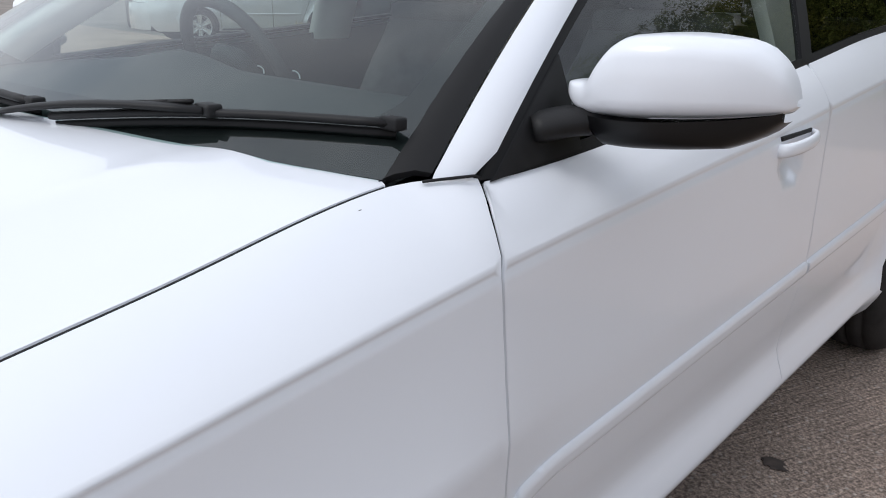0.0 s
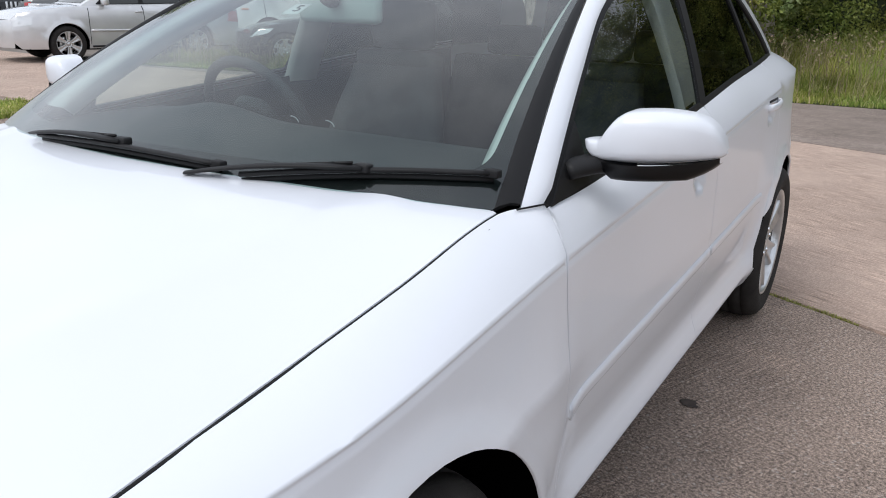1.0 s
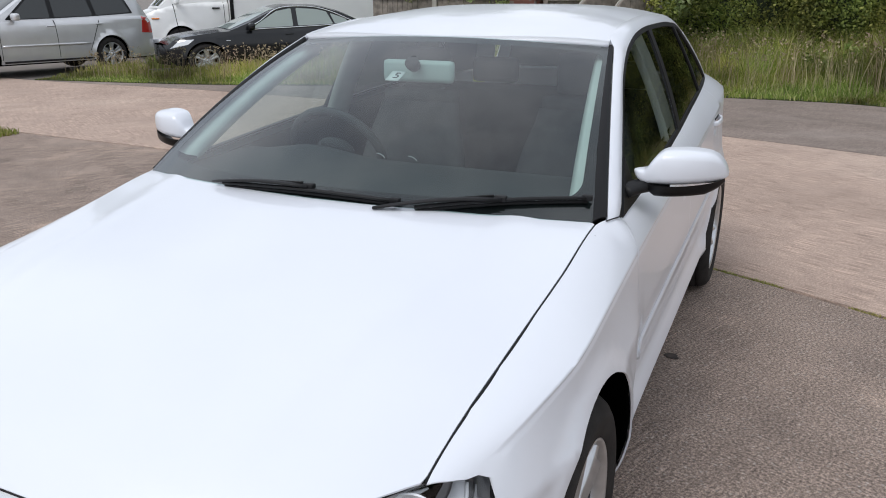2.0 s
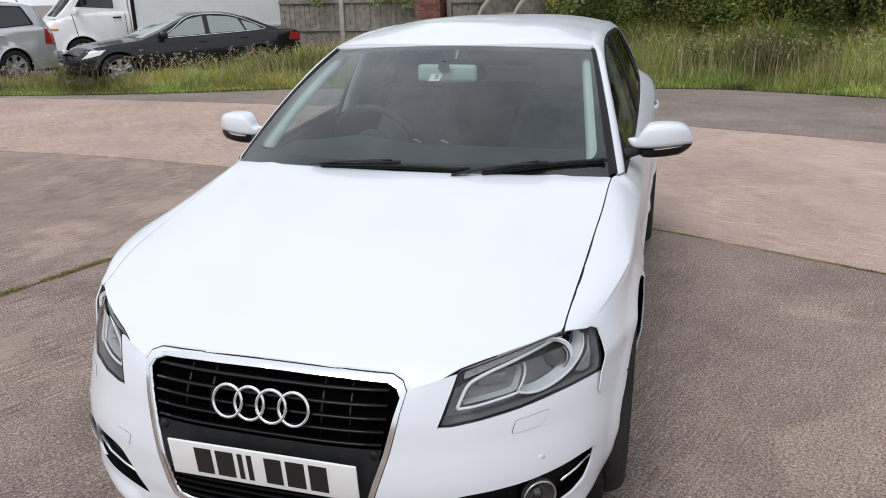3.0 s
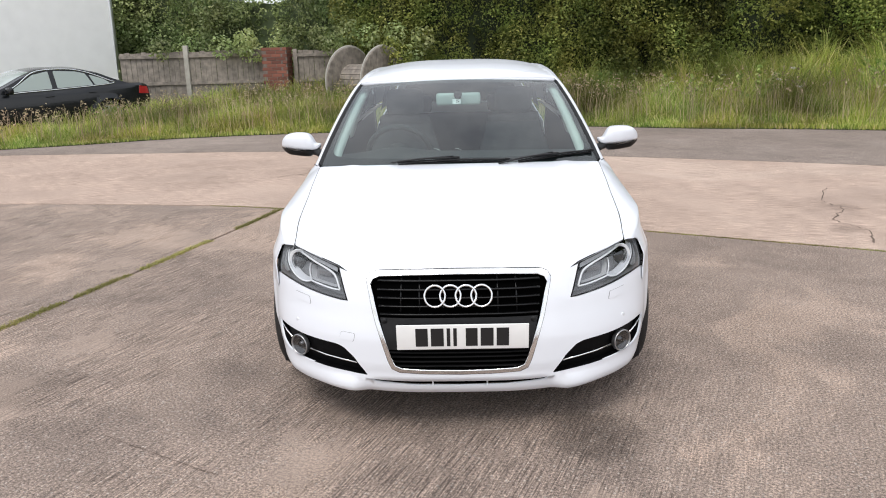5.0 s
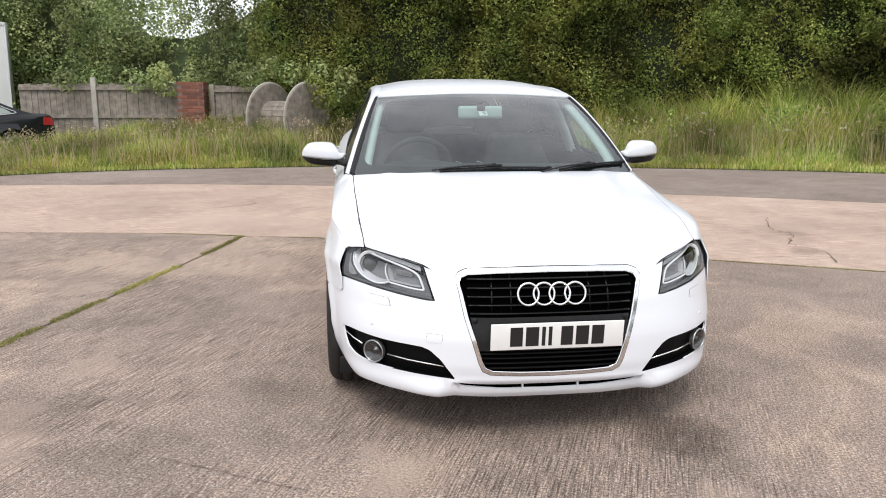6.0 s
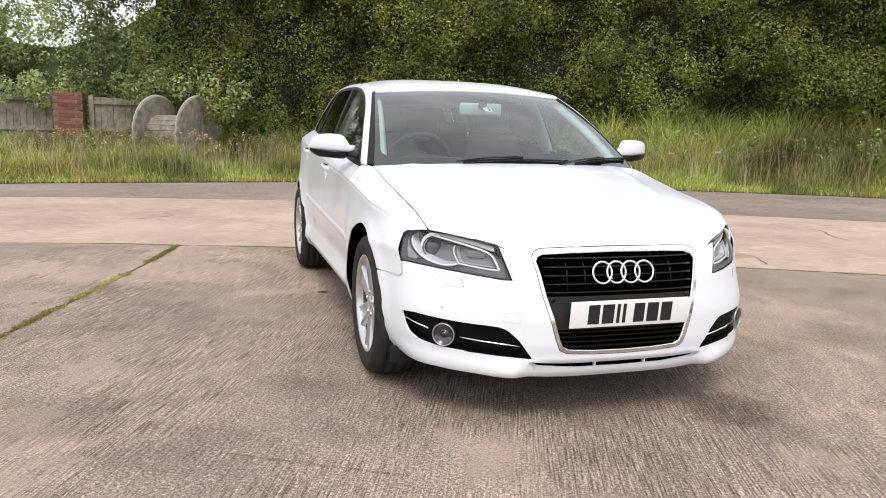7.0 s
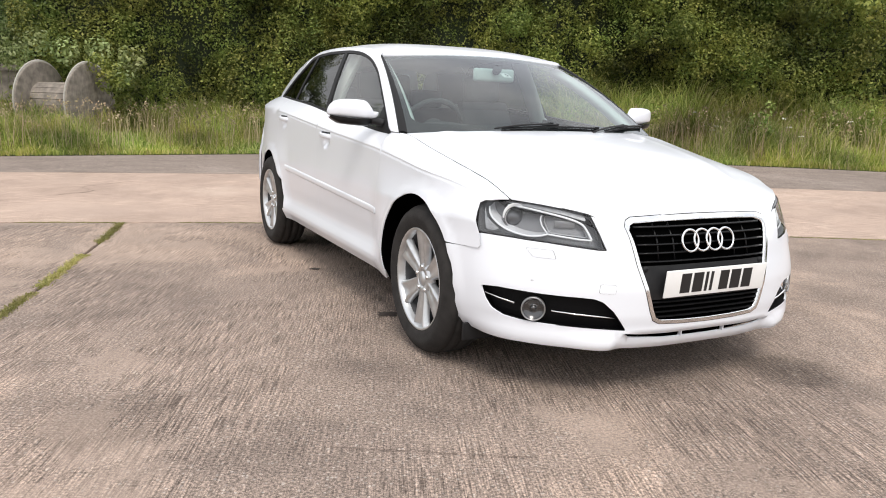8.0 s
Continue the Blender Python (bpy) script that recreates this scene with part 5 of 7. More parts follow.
txt.align_x = "CENTER"
txt.align_y = "CENTER"
txt.extrude = 0.0005
tmp = new("tmp_text", txt)
bpy.context.view_layer.update()
tm = bpy.data.meshes.new_from_object(tmp.evaluated_get(bpy.context.evaluated_depsgraph_get()))
bpy.data.objects.remove(tmp)
tm.materials.append(PLATE_INK)
tob = new("sticker_text", tm)
tob.parent = sticker
tob.matrix_world = permit @ Matrix.Translation((0, 0, -0.0035))


# ---- ground: worn concrete yard, pink concrete road, tarmac strip, verge ----
def concrete_mat(name, dark, mid, pale, speck, turn, ridges, wide, spills=(), smooth_x=(100.0, 200.0), skinned=0.0):
    """Brushed concrete: tined ridges along one way, exposed grit, wide stains."""
    m, n, l, b = base_mat(name)
    tc = n.new("ShaderNodeTexCoord")
    mp = n.new("ShaderNodeMapping")
    mp.inputs["Rotation"].default_value = (0, 0, radians(turn))
    l.new(tc.outputs["Object"], mp.inputs["Vector"])

    def noise_tex(scale, detail, rough=0.55, src=None, dist=0.0):
        t = n.new("ShaderNodeTexNoise")
        t.inputs["Scale"].default_value = scale
        t.inputs["Detail"].default_value = detail
        t.inputs["Roughness"].default_value = rough
        t.inputs["Distortion"].default_value = dist
        l.new((src or mp).outputs["Vector"], t.inputs["Vector"])
        return t

    def ramp(src, stops):
        r = n.new("ShaderNodeValToRGB")
        r.color_ramp.elements[0].position, r.color_ramp.elements[0].color = stops[0][0], (*stops[0][1], 1)
        r.color_ramp.elements[1].position, r.color_ramp.elements[1].color = stops[-1][0], (*stops[-1][1], 1)
        for p, c in stops[1:-1]:
            e = r.color_ramp.elements.new(p)
            e.color = (*c, 1)
        l.new(src, r.inputs["Fac"])
        return r

    def mix(a, bb, fac, kind="MIX"):
        q = n.new("ShaderNodeMixRGB")
        q.blend_type = kind
        if hasattr(fac, "links"):
            l.new(fac, q.inputs["Fac"])
        else:
            q.inputs["Fac"].default_value = fac
        l.new(a, q.inputs[1])
        l.new(bb, q.inputs[2])
        return q
    big = noise_tex(wide, 6, 0.6, dist=0.6)
    col = ramp(big.outputs["Fac"], [(0.38, dark), (0.47, mid), (0.53, mid), (0.61, pale)])
    patch = noise_tex(wide * 4.3, 5, 0.65)
    col2 = ramp(patch.outputs["Fac"], [(0.35, tuple(c * 0.8 for c in mid)), (0.65, tuple(min(1, c * 1.2) for c in mid))])
    col = mix(col.outputs["Color"], col2.outputs["Color"], 0.45)
    # grit: small pale and dark stones
    grit = noise_tex(95, 3, 0.75)
    g = ramp(grit.outputs["Fac"], [(0.37, (0.44, 0.44, 0.44)), (0.5, (0.97, 0.97, 0.97)), (0.63, (1.60, 1.57, 1.53))])
    # single pale and pinkish stones
    vo = n.new("ShaderNodeTexVoronoi")
    vo.inputs["Scale"].default_value = 84
    l.new(mp.outputs["Vector"], vo.inputs["Vector"])
    sp = n.new("ShaderNodeSeparateColor")
    l.new(vo.outputs["Color"], sp.inputs["Color"])
    pick = ramp(sp.outputs["Red"], [(0.80, (0, 0, 0)), (0.84, (1, 1, 1))])
    near_ = ramp(vo.outputs["Distance"], [(0.30, (1, 1, 1)), (0.48, (0, 0, 0))])
    sm = n.new("ShaderNodeMath")
    sm.operation = "MULTIPLY"
    l.new(pick.outputs["Color"], sm.inputs[0])
    l.new(near_.outputs["Color"], sm.inputs[1])
    sk = n.new("ShaderNodeMath")
    sk.operation = "MULTIPLY"
    sk.inputs[1].default_value = min(1.0, speck * 0.5)
    l.new(sm.outputs["Value"], sk.inputs[0])
    stone = ramp(sp.outputs["Green"], [(0.0, (0.62, 0.52, 0.45)), (0.5, (0.55, 0.52, 0.48)), (1.0, (0.12, 0.11, 0.11))])
    grit2 = noise_tex(260, 2, 0.8)
    g2 = ramp(grit2.outputs["Fac"], [(0.36, (0.55, 0.54, 0.53)), (0.62, (1.44, 1.44, 1.44))])
    col = mix(col.outputs["Color"], g.outputs["Color"], speck, "MULTIPLY")
    col = mix(col.outputs["Color"], g2.outputs["Color"], speck, "MULTIPLY")
    col = mix(col.outputs["Color"], stone.outputs["Color"], sk.outputs["Value"])
    # ridges pulled out along one way, worn off in places
    st = n.new("ShaderNodeMapping")
    st.inputs["Scale"].default_value = (165, 5.5, 1)
    l.new(mp.outputs["Vector"], st.inputs["Vector"])
    rid_raw = noise_tex(1.0, 3, 0.5, st)
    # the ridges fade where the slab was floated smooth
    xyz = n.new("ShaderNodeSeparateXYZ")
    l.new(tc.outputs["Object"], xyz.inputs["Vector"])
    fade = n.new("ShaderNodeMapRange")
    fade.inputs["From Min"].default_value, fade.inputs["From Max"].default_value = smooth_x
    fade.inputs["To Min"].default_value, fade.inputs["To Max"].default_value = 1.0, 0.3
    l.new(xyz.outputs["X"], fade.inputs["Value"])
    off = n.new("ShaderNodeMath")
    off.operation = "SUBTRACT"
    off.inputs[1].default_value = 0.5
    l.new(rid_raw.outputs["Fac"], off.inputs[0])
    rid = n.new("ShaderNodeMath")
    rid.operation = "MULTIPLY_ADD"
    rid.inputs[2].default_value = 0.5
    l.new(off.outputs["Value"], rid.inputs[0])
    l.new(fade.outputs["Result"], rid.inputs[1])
    wear = noise_tex(1.1, 4)
    wr = ramp(wear.outputs["Fac"], [(0.38, (0.20, 0.20, 0.20)), (0.52, (1, 1, 1))])
    # skinned patches: the smooth tan laitance still on, with a ragged edge
    lait = noise_tex(0.95, 9, 0.68, dist=0.35)
    lr = ramp(lait.outputs["Fac"], [(0.545, (0, 0, 0)), (0.585, (1, 1, 1))])
    lf = n.new("ShaderNodeMath")
    lf.operation = "MULTIPLY"
    lx = n.new("ShaderNodeMapRange")
    lx.inputs["From Min"].default_value, lx.inputs["From Max"].default_value = smooth_x
    lx.inputs["To Min"].default_value, lx.inputs["To Max"].default_value = skinned, 0.0
    l.new(xyz.outputs["X"], lx.inputs["Value"])
    l.new(lx.outputs["Result"], lf.inputs[1])
    l.new(lr.outputs["Color"], lf.inputs[0])
    tan = n.new("ShaderNodeRGB")
    tan.outputs[0].default_value = (*[0.35 * a + 0.65 * b_ for a, b_ in zip(mid, pale)], 1)
    col = mix(col.outputs["Color"], tan.outputs["Color"], lf.outputs["Value"])
    r2 = ramp(rid.outputs["Value"], [(0.36, (0.40, 0.385, 0.375)), (0.46, (0.88, 0.87, 0.865)), (0.54, (1.06, 1.05, 1.04)), (0.62, (1.55, 1.50, 1.46))])
    rf = n.new("ShaderNodeMath")
    rf.operation = "MULTIPLY"
    rf.inputs[1].default_value = ridges
    keep_ = n.new("ShaderNodeMath")
    keep_.operation = "SUBTRACT"
    keep_.use_clamp = True
    l.new(wr.outputs["Color"], keep_.inputs[0])
    l.new(lf.outputs["Value"], keep_.inputs[1])
    l.new(keep_.outputs["Value"], rf.inputs[0])
    col = mix(col.outputs["Color"], r2.outputs["Color"], rf.outputs["Value"], "MULTIPLY")
    # old spills, each with its own ragged outline
    for sx, sy, r0, r1, shade in spills:
        ds = n.new("ShaderNodeVectorMath")
        ds.operation = "DISTANCE"
        ds.inputs[1].default_value = (sx, sy, 0)
        rag = n.new("ShaderNodeTexNoise")
        rag.inputs["Scale"].default_value = 2.4 / r1
        rag.inputs["Detail"].default_value = 5
        l.new(tc.outputs["Object"], ds.inputs[0])
        l.new(tc.outputs["Object"], rag.inputs["Vector"])
        ad = n.new("ShaderNodeMath")
        ad.operation = "MULTIPLY_ADD"
        ad.inputs[1].default_value = r1 * 1.1
        l.new(rag.outputs["Fac"], ad.inputs[0])
        l.new(ds.outputs["Value"], ad.inputs[2])
        sh = n.new("ShaderNodeMapRange")
        sh.inputs["From Min"].default_value, sh.inputs["From Max"].default_value = r0 + r1 * 0.55, r1 * 1.55
        sh.inputs["To Min"].default_value, sh.inputs["To Max"].default_value = shade, 1.0
        l.new(ad.outputs["Value"], sh.inputs["Value"])
        hv = n.new("ShaderNodeHueSaturation")
        l.new(sh.outputs["Result"], hv.inputs["Value"])
        l.new(col.outputs["Color"], hv.inputs["Color"])
        col = hv
    l.new(col.outputs["Color"], b.inputs["Base Color"])
    b.inputs["Roughness"].default_value = 0.92
    b.inputs["Specular IOR Level"].default_value = 0.12
    h = n.new("ShaderNodeMath")
    h.operation = "MULTIPLY_ADD"
    h.inputs[1].default_value = 1.2 * ridges
    l.new(rid.outputs["Value"], h.inputs[0])
    l.new(grit.outputs["Fac"], h.inputs[2])
    k = n.new("ShaderNodeBump")
    k.inputs["Strength"].default_value = 0.7
    k.inputs["Distance"].default_value = 0.004
    l.new(h.outputs["Value"], k.inputs["Height"])
    l.new(k.outputs["Normal"], b.inputs["Normal"])
    return m


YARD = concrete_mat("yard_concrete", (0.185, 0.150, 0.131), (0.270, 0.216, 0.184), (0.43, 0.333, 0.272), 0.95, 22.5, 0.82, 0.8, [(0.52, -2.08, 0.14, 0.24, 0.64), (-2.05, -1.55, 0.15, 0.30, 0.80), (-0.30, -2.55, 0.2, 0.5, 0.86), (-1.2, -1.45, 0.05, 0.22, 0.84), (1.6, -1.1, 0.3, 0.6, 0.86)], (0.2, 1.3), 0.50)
PINK = concrete_mat("pink_concrete", (0.355, 0.272, 0.226), (0.435, 0.335, 0.278), (0.515, 0.41, 0.345), 0.34, -66, 0.6, 0.30, [(3.42, 2.0, 0.06, 0.22, 0.76), (3.1, 1.2, 0.05, 0.20, 0.72), (-3.2, 4.2, 0.3, 0.7, 0.88), (1.2, 3.6, 0.3, 0.8, 0.90), (4.9, 2.9, 0.2, 0.5, 0.86)])
TARMAC = concrete_mat("old_tarmac", (0.19, 0.158, 0.138), (0.25, 0.207, 0.182), (0.315, 0.265, 0.235), 0.45, 24, 0.45, 0.6)
SOIL = plain("verge_soil", (0.06, 0.075, 0.025), 0.95, vary=0.45, vary_scale=3, grain=0.6, grain_scale=60)
APRON = plain("gravel_apron", (0.20, 0.175, 0.155), 0.95, vary=0.3, vary_scale=0.8, grain=0.6, grain_scale=90)
STAIN = plain("oil_stain", (0.060, 0.046, 0.040), 0.7, vary=0.4, vary_scale=40)

CRACK = plain("crack_dirt", (0.12, 0.085, 0.065), 0.95, vary=0.4, vary_scale=30)

E1 = [(-30, 5.0), (-14, 3.6), (-6.6, 3.05), (-4.6, 2.97), (-2.5, 2.66), (-1.75, 2.45), (-0.72, 2.17), (0.83, 1.56), (1.65, 1.17), (2.86, 0.58), (4.13, -0.05), (8, -1.95), (22, -9)]
E2 = [(-30, 8.3), (-14, 7.2), (-11, 6.95), (-7.75, 7.05), (-4.8, 6.88), (-2.85, 6.75), (0.2, 6.09), (2.05, 5.46), (4.6, 4.39), (6.66, 3.28), (8.06, 2.6), (22, -4.6)]
E3 = [(-11.3, 7.0), (-8.6, 7.5), (-7.2, 7.95), (-6.4, 8.25), (-5.5, 8.7), (-4.2, 9.05), (-3, 9.2), (0.9, 9.5), (2.2, 9.35), (4.1, 8.55), (6.1, 7.95), (9.4, 6.5), (11.5, 5.0), (16, 1.8), (24, -4)]
HEDGE = [(-2.6, 13.9), (1, 13.7), (3, 13.2), (6, 12.2), (10, 10.4), (14, 7.6), (18, 4.0), (21, 0), (22, -6), (20.5, -14), (16, -21)]

bm = bmesh.new()
bmesh.ops.create_grid(bm, x_segments=4, y_segments=4, size=600)
bmesh.ops.transform(bm, matrix=Matrix.Translation((0, 0, -0.02)), verts=bm.verts[:])
tagged(part("ground", bm, APRON), "worn grey hardstanding round the yard", "ground", kind="structure")


def moved(line, d):
    """A line moved sideways (to the left of its way) by d."""
    p = np.asarray(line, float)
    t = np.gradient(p, axis=0)
    t /= np.linalg.norm(t, axis=1)[:, None]
    return p + np.stack([-t[:, 1], t[:, 0]], 1) * d


def slab(name, outline, mat, parent, z1=0.0):
    bm = bmesh.new()
    prism_mesh(bm, outline, -0.12, z1, 0.004)
    return part(name, bm, mat, parent, smooth=False)


yard = thing("pavement", "worn brushed concrete slabs with mossy joints", "concrete yard")
tagged(yard, kind="structure")
road = thing("road", "pale pink concrete road beside a tarmac strip", "road")
tagged(road, kind="structure")
e1_low = [tuple(p) for p in moved(rounded(E1, 3), -0.010)]
e1_high = [tuple(p) for p in moved(rounded(E1, 3), 0.010)]
e2_low = [tuple(p) for p in moved(rounded(E2, 3), -0.006)]
e2_high = [tuple(p) for p in moved(rounded(E2, 3), 0.006)]


def moss_x(y):
    return float(np.interp(y, [-12, -0.61, 0.35, 1.79, 2.45], [-5.6, -2.58, -2.30, -1.90, -1.75]))


def cut(line, x0, x1):
    return [p for p in line if x0 <= p[0] <= x1]


mx = [(moss_x(y), y) for y in (2.45, 1.79, 0.35, -0.61, -4, -8, -12)]
right_edge = [p for p in e1_low if p[0] > -1.735]
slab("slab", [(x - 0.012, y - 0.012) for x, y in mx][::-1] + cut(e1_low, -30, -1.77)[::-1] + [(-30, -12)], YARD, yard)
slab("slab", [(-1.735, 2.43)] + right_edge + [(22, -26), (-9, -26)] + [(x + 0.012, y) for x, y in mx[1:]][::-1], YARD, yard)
slab("road_slab", e1_high + e2_low[::-1], PINK, road, 0.002)
e3_line = [tuple(p) for p in rounded(E3, 3)]
slab("tarmac_strip", cut(e2_high, -11.2, 30) + [(24, -4.5)] + [(x, y - 0.02) for x, y in e3_line[::-1]], TARMAC, road, 0.004)

# dark drips on the concrete
for cx, cy, r in ((0.79, 0.35, 0.036), (-0.78, 0.36, 0.034), (-0.73, -0.73, 0.055)):
    rr = random.Random(int(cx * 100))
    bm = bmesh.new()
    pts = [(cx + r * (0.55 + 0.7 * rr.random()) * math.cos(a), cy + r * (0.5 + 0.6 * rr.random()) * math.sin(a), 0.0035) for a in np.linspace(0, 2 * math.pi, 22, endpoint=False)]
    bm.faces.new([bm.verts.new(p) for p in pts])
    tagged(part("oil_stain", bm, STAIN), "small dark oil stain on the concrete", "stain", kind="structure")

# fine cracks in the slabs
for pts in ([(-1.46, -2.02), (-1.40, -2.06), (-1.25, -2.14), (-1.10, -2.225), (-1.00, -2.28), (-0.90, -2.33)], [(3.05, 0.75), (3.2, 1.15), (3.12, 1.5), (3.4, 1.95), (3.38, 2.3), (3.7, 2.9)], [(-2.3, 4.3), (-1.9, 4.6), (-1.95, 5.0), (-1.5, 5.4)], [(5.2, 1.2), (5.0, 1.9), (5.3, 2.6), (5.2, 3.4)]):
    q = rounded(pts, 8)
    rr = random.Random(int(pts[0][0] * 50))
    rough_ = 0.02 if pts[0][1] > 0 else 0.003
    bm = bmesh.new()
    prev = None
    for i, (x, y) in enumerate(q):
        w = 0.0015 + 0.0045 * rr.random()
        x, y = x + rr.uniform(-rough_, rough_), y + rr.uniform(-rough_, rough_)
        cur = (bm.verts.new((x - w, y + w, 0.0045)), bm.verts.new((x + w, y - w, 0.0045)))
        if prev:
            bm.faces.new((prev[0], prev[1], cur[1], cur[0]))
        prev = cur
    part("crack", bm, CRACK, road if pts[0][1] > 0 else yard, smooth=False)

# verge
verge_out = [(p[0], p[1]) for p in e3_line] + [(30, -4), (30, 20), (10, 24), (-16, 24), (-16, 16.5), (-9.2, 12.0), (-10.6, 9.6)]
bm = bmesh.new()
prism_mesh(bm, verge_out, -0.1, 0.02)
tagged(part("verge", bm, SOIL, smooth=False), "rough grass verge", "verge", kind="structure")


# ---- grass ----
def leaf_mat(name, stops, rough=0.6, through_light=0.35):
    """Thin leaves or blades, each piece with its own green, letting some light through."""
    m, n, l, b = base_mat(name)
    geo = n.new("ShaderNodeNewGeometry")
    r = n.new("ShaderNodeValToRGB")
    r.color_ramp.elements[0].position, r.color_ramp.elements[0].color = stops[0][0], (*stops[0][1], 1)
    r.color_ramp.elements[1].position, r.color_ramp.elements[1].color = stops[-1][0], (*stops[-1][1], 1)
    for p, c in stops[1:-1]:
        r.color_ramp.elements.new(p).color = (*c, 1)
    l.new(geo.outputs["Random Per Island"], r.inputs["Fac"])
    tc = n.new("ShaderNodeTexCoord")
    t = n.new("ShaderNodeTexNoise")
    t.inputs["Scale"].default_value = 0.7
    t.inputs["Detail"].default_value = 3
    l.new(tc.outputs["Object"], t.inputs["Vector"])
    v = n.new("ShaderNodeMapRange")
    v.inputs["From Min"].default_value, v.inputs["From Max"].default_value = 0.3, 0.7
    v.inputs["To Min"].default_value, v.inputs["To Max"].default_value = 0.36, 1.8
    l.new(t.outputs["Fac"], v.inputs["Value"])
    t2 = n.new("ShaderNodeTexNoise")
    t2.inputs["Scale"].default_value = 1.1
    t2.inputs["Detail"].default_value = 2
    sh = n.new("ShaderNodeVectorMath")
    sh.inputs[1].default_value = (31.0, 7.0, 3.0)
    l.new(tc.outputs["Object"], sh.inputs[0])
    l.new(sh.outputs["Vector"], t2.inputs["Vector"])
    hu = n.new("ShaderNodeMapRange")
    hu.inputs["From Min"].default_value, hu.inputs["From Max"].default_value = 0.32, 0.68
    hu.inputs["To Min"].default_value, hu.inputs["To Max"].default_value = 0.468, 0.522
    l.new(t2.outputs["Fac"], hu.inputs["Value"])
    h = n.new("ShaderNodeHueSaturation")
    l.new(hu.outputs["Result"], h.inputs["Hue"])
    l.new(v.outputs["Result"], h.inputs["Value"])
    l.new(r.outputs["Color"], h.inputs["Color"])
    l.new(h.outputs["Color"], b.inputs["Base Color"])
    b.inputs["Roughness"].default_value = rough
    b.inputs["Specular IOR Level"].default_value = 0.25
    tr = n.new("ShaderNodeBsdfTranslucent")
    l.new(h.outputs["Color"], tr.inputs["Color"])
    mx_ = n.new("ShaderNodeMixShader")
    mx_.inputs["Fac"].default_value = through_light
    l.new(b.outputs["BSDF"], mx_.inputs[1])
    l.new(tr.outputs["BSDF"], mx_.inputs[2])
    l.new(mx_.outputs["Shader"], n["Material Output"].inputs["Surface"])
    return m


GRASS = leaf_mat("grass_blades", [(0.0, (0.155, 0.208, 0.043)), (0.45, (0.285, 0.337, 0.077)), (0.8, (0.40, 0.41, 0.13)), (1.0, (0.54, 0.475, 0.255))], 0.6, 0.45)
SEED = leaf_mat("seed_heads", [(0.0, (0.27, 0.22, 0.13)), (1.0, (0.45, 0.37, 0.24))])
MOSS = leaf_mat("moss", [(0.0, (0.20, 0.205, 0.06)), (0.6, (0.33, 0.32, 0.10)), (1.0, (0.44, 0.38, 0.19))])


def mesh_from(name, verts, faces, mat, parent=None):
    me = bpy.data.meshes.new(name)
    me.from_pydata(verts.tolist() if hasattr(verts, "tolist") else verts, [], faces.tolist() if hasattr(faces, "tolist") else faces)
    me.materials.append(mat)
    ob = new(name, me)
    if parent is not None:
        ob.parent = parent
    return ob


def blades(name, x, y, z, height, width, lean, rng, mat):
    """Many bent tapering blades as one mesh."""
    n = len(x)
    a = rng.uniform(0, 2 * np.pi, n)
    b = rng.uniform(0, 2 * np.pi, n)
    base = np.stack([x, y, z], 1)
    side_v = np.stack([np.cos(a), np.sin(a), np.zeros(n)], 1) * (width / 2)[:, None]
    bend = np.stack([np.cos(b), np.sin(b), np.zeros(n)], 1) * (lean * height)[:, None]
    up = np.array([0, 0, 1.0])[None, :] * height[:, None]
    p1, p2, p3 = base + up * 0.42 + bend * 0.16, base + up * 0.78 + bend * 0.55, base + up * (1 - 0.25 * lean)[:, None] + bend * 1.05
    v = np.stack([base - side_v, base + side_v, p1 - side_v * 0.9, p1 + side_v * 0.9, p2 - side_v * 0.6, p2 + side_v * 0.6, p3], 1).reshape(-1, 3)
    k = np.arange(n)[:, None] * 7
    quads = np.concatenate([k + np.array([0, 1, 3, 2]), k + np.array([2, 3, 5, 4])], 0)
    tris = k + np.array([4, 5, 6])
    return mesh_from(name, v, quads.tolist() + tris.tolist(), mat)


rng = np.random.default_rng(7)
e3x, e3y = np.array([p[0] for p in e3_line]), np.array([p[1] for p in e3_line])
CARS = [(-8.80, 10.56, -38, 0.95, 2.45), (-12.72, 7.86, -8, 1.0, 2.3), (-11.8, 14.27, -38, 1.15, 3.3)]


def clear_of_cars(x, y):
    ok = np.ones(len(x), bool)
    for cx, cy, rz, hw, hl in CARS:
        c, s_ = math.cos(radians(-rz)), math.sin(radians(-rz))
        lx, ly = (x - cx) * c - (y - cy) * s_, (x - cx) * s_ + (y - cy) * c
        ok &= ~((np.abs(lx) < hw) & (np.abs(ly) < hl))
    return ok


def verge_points(count, x0, x1, deep, near=0.0):
    x = rng.uniform(x0, x1, count)
    d = rng.uniform(0, 1, count) ** 1.25 * deep + near
    y = np.interp(x, e3x, e3y) + d
    ok = clear_of_cars(x, y)
    return x[ok], y[ok], d[ok]


def tall_at(x, y, d):
    w = np.array([noise.noise((a * 0.55, b * 0.55, 3.1)) for a, b in zip(x, y)])
    edge_ = np.clip((d - 0.10) / 0.9, 0, 1)
    v = np.array([noise.noise((a * 1.7, b * 1.7, 8.3)) for a, b in zip(x, y)])
    back_ = np.clip((d - 0.9) / 2.6, 0, 1) * np.interp(x, [-6, 2, 7], [0.40, 0.50, 0.78])
    return (0.09 + edge_ * (0.30 + 0.24 * w + 0.20 * v) + back_ * (1 + 0.4 * v)) * rng.uniform(0.5, 1.15, len(x))


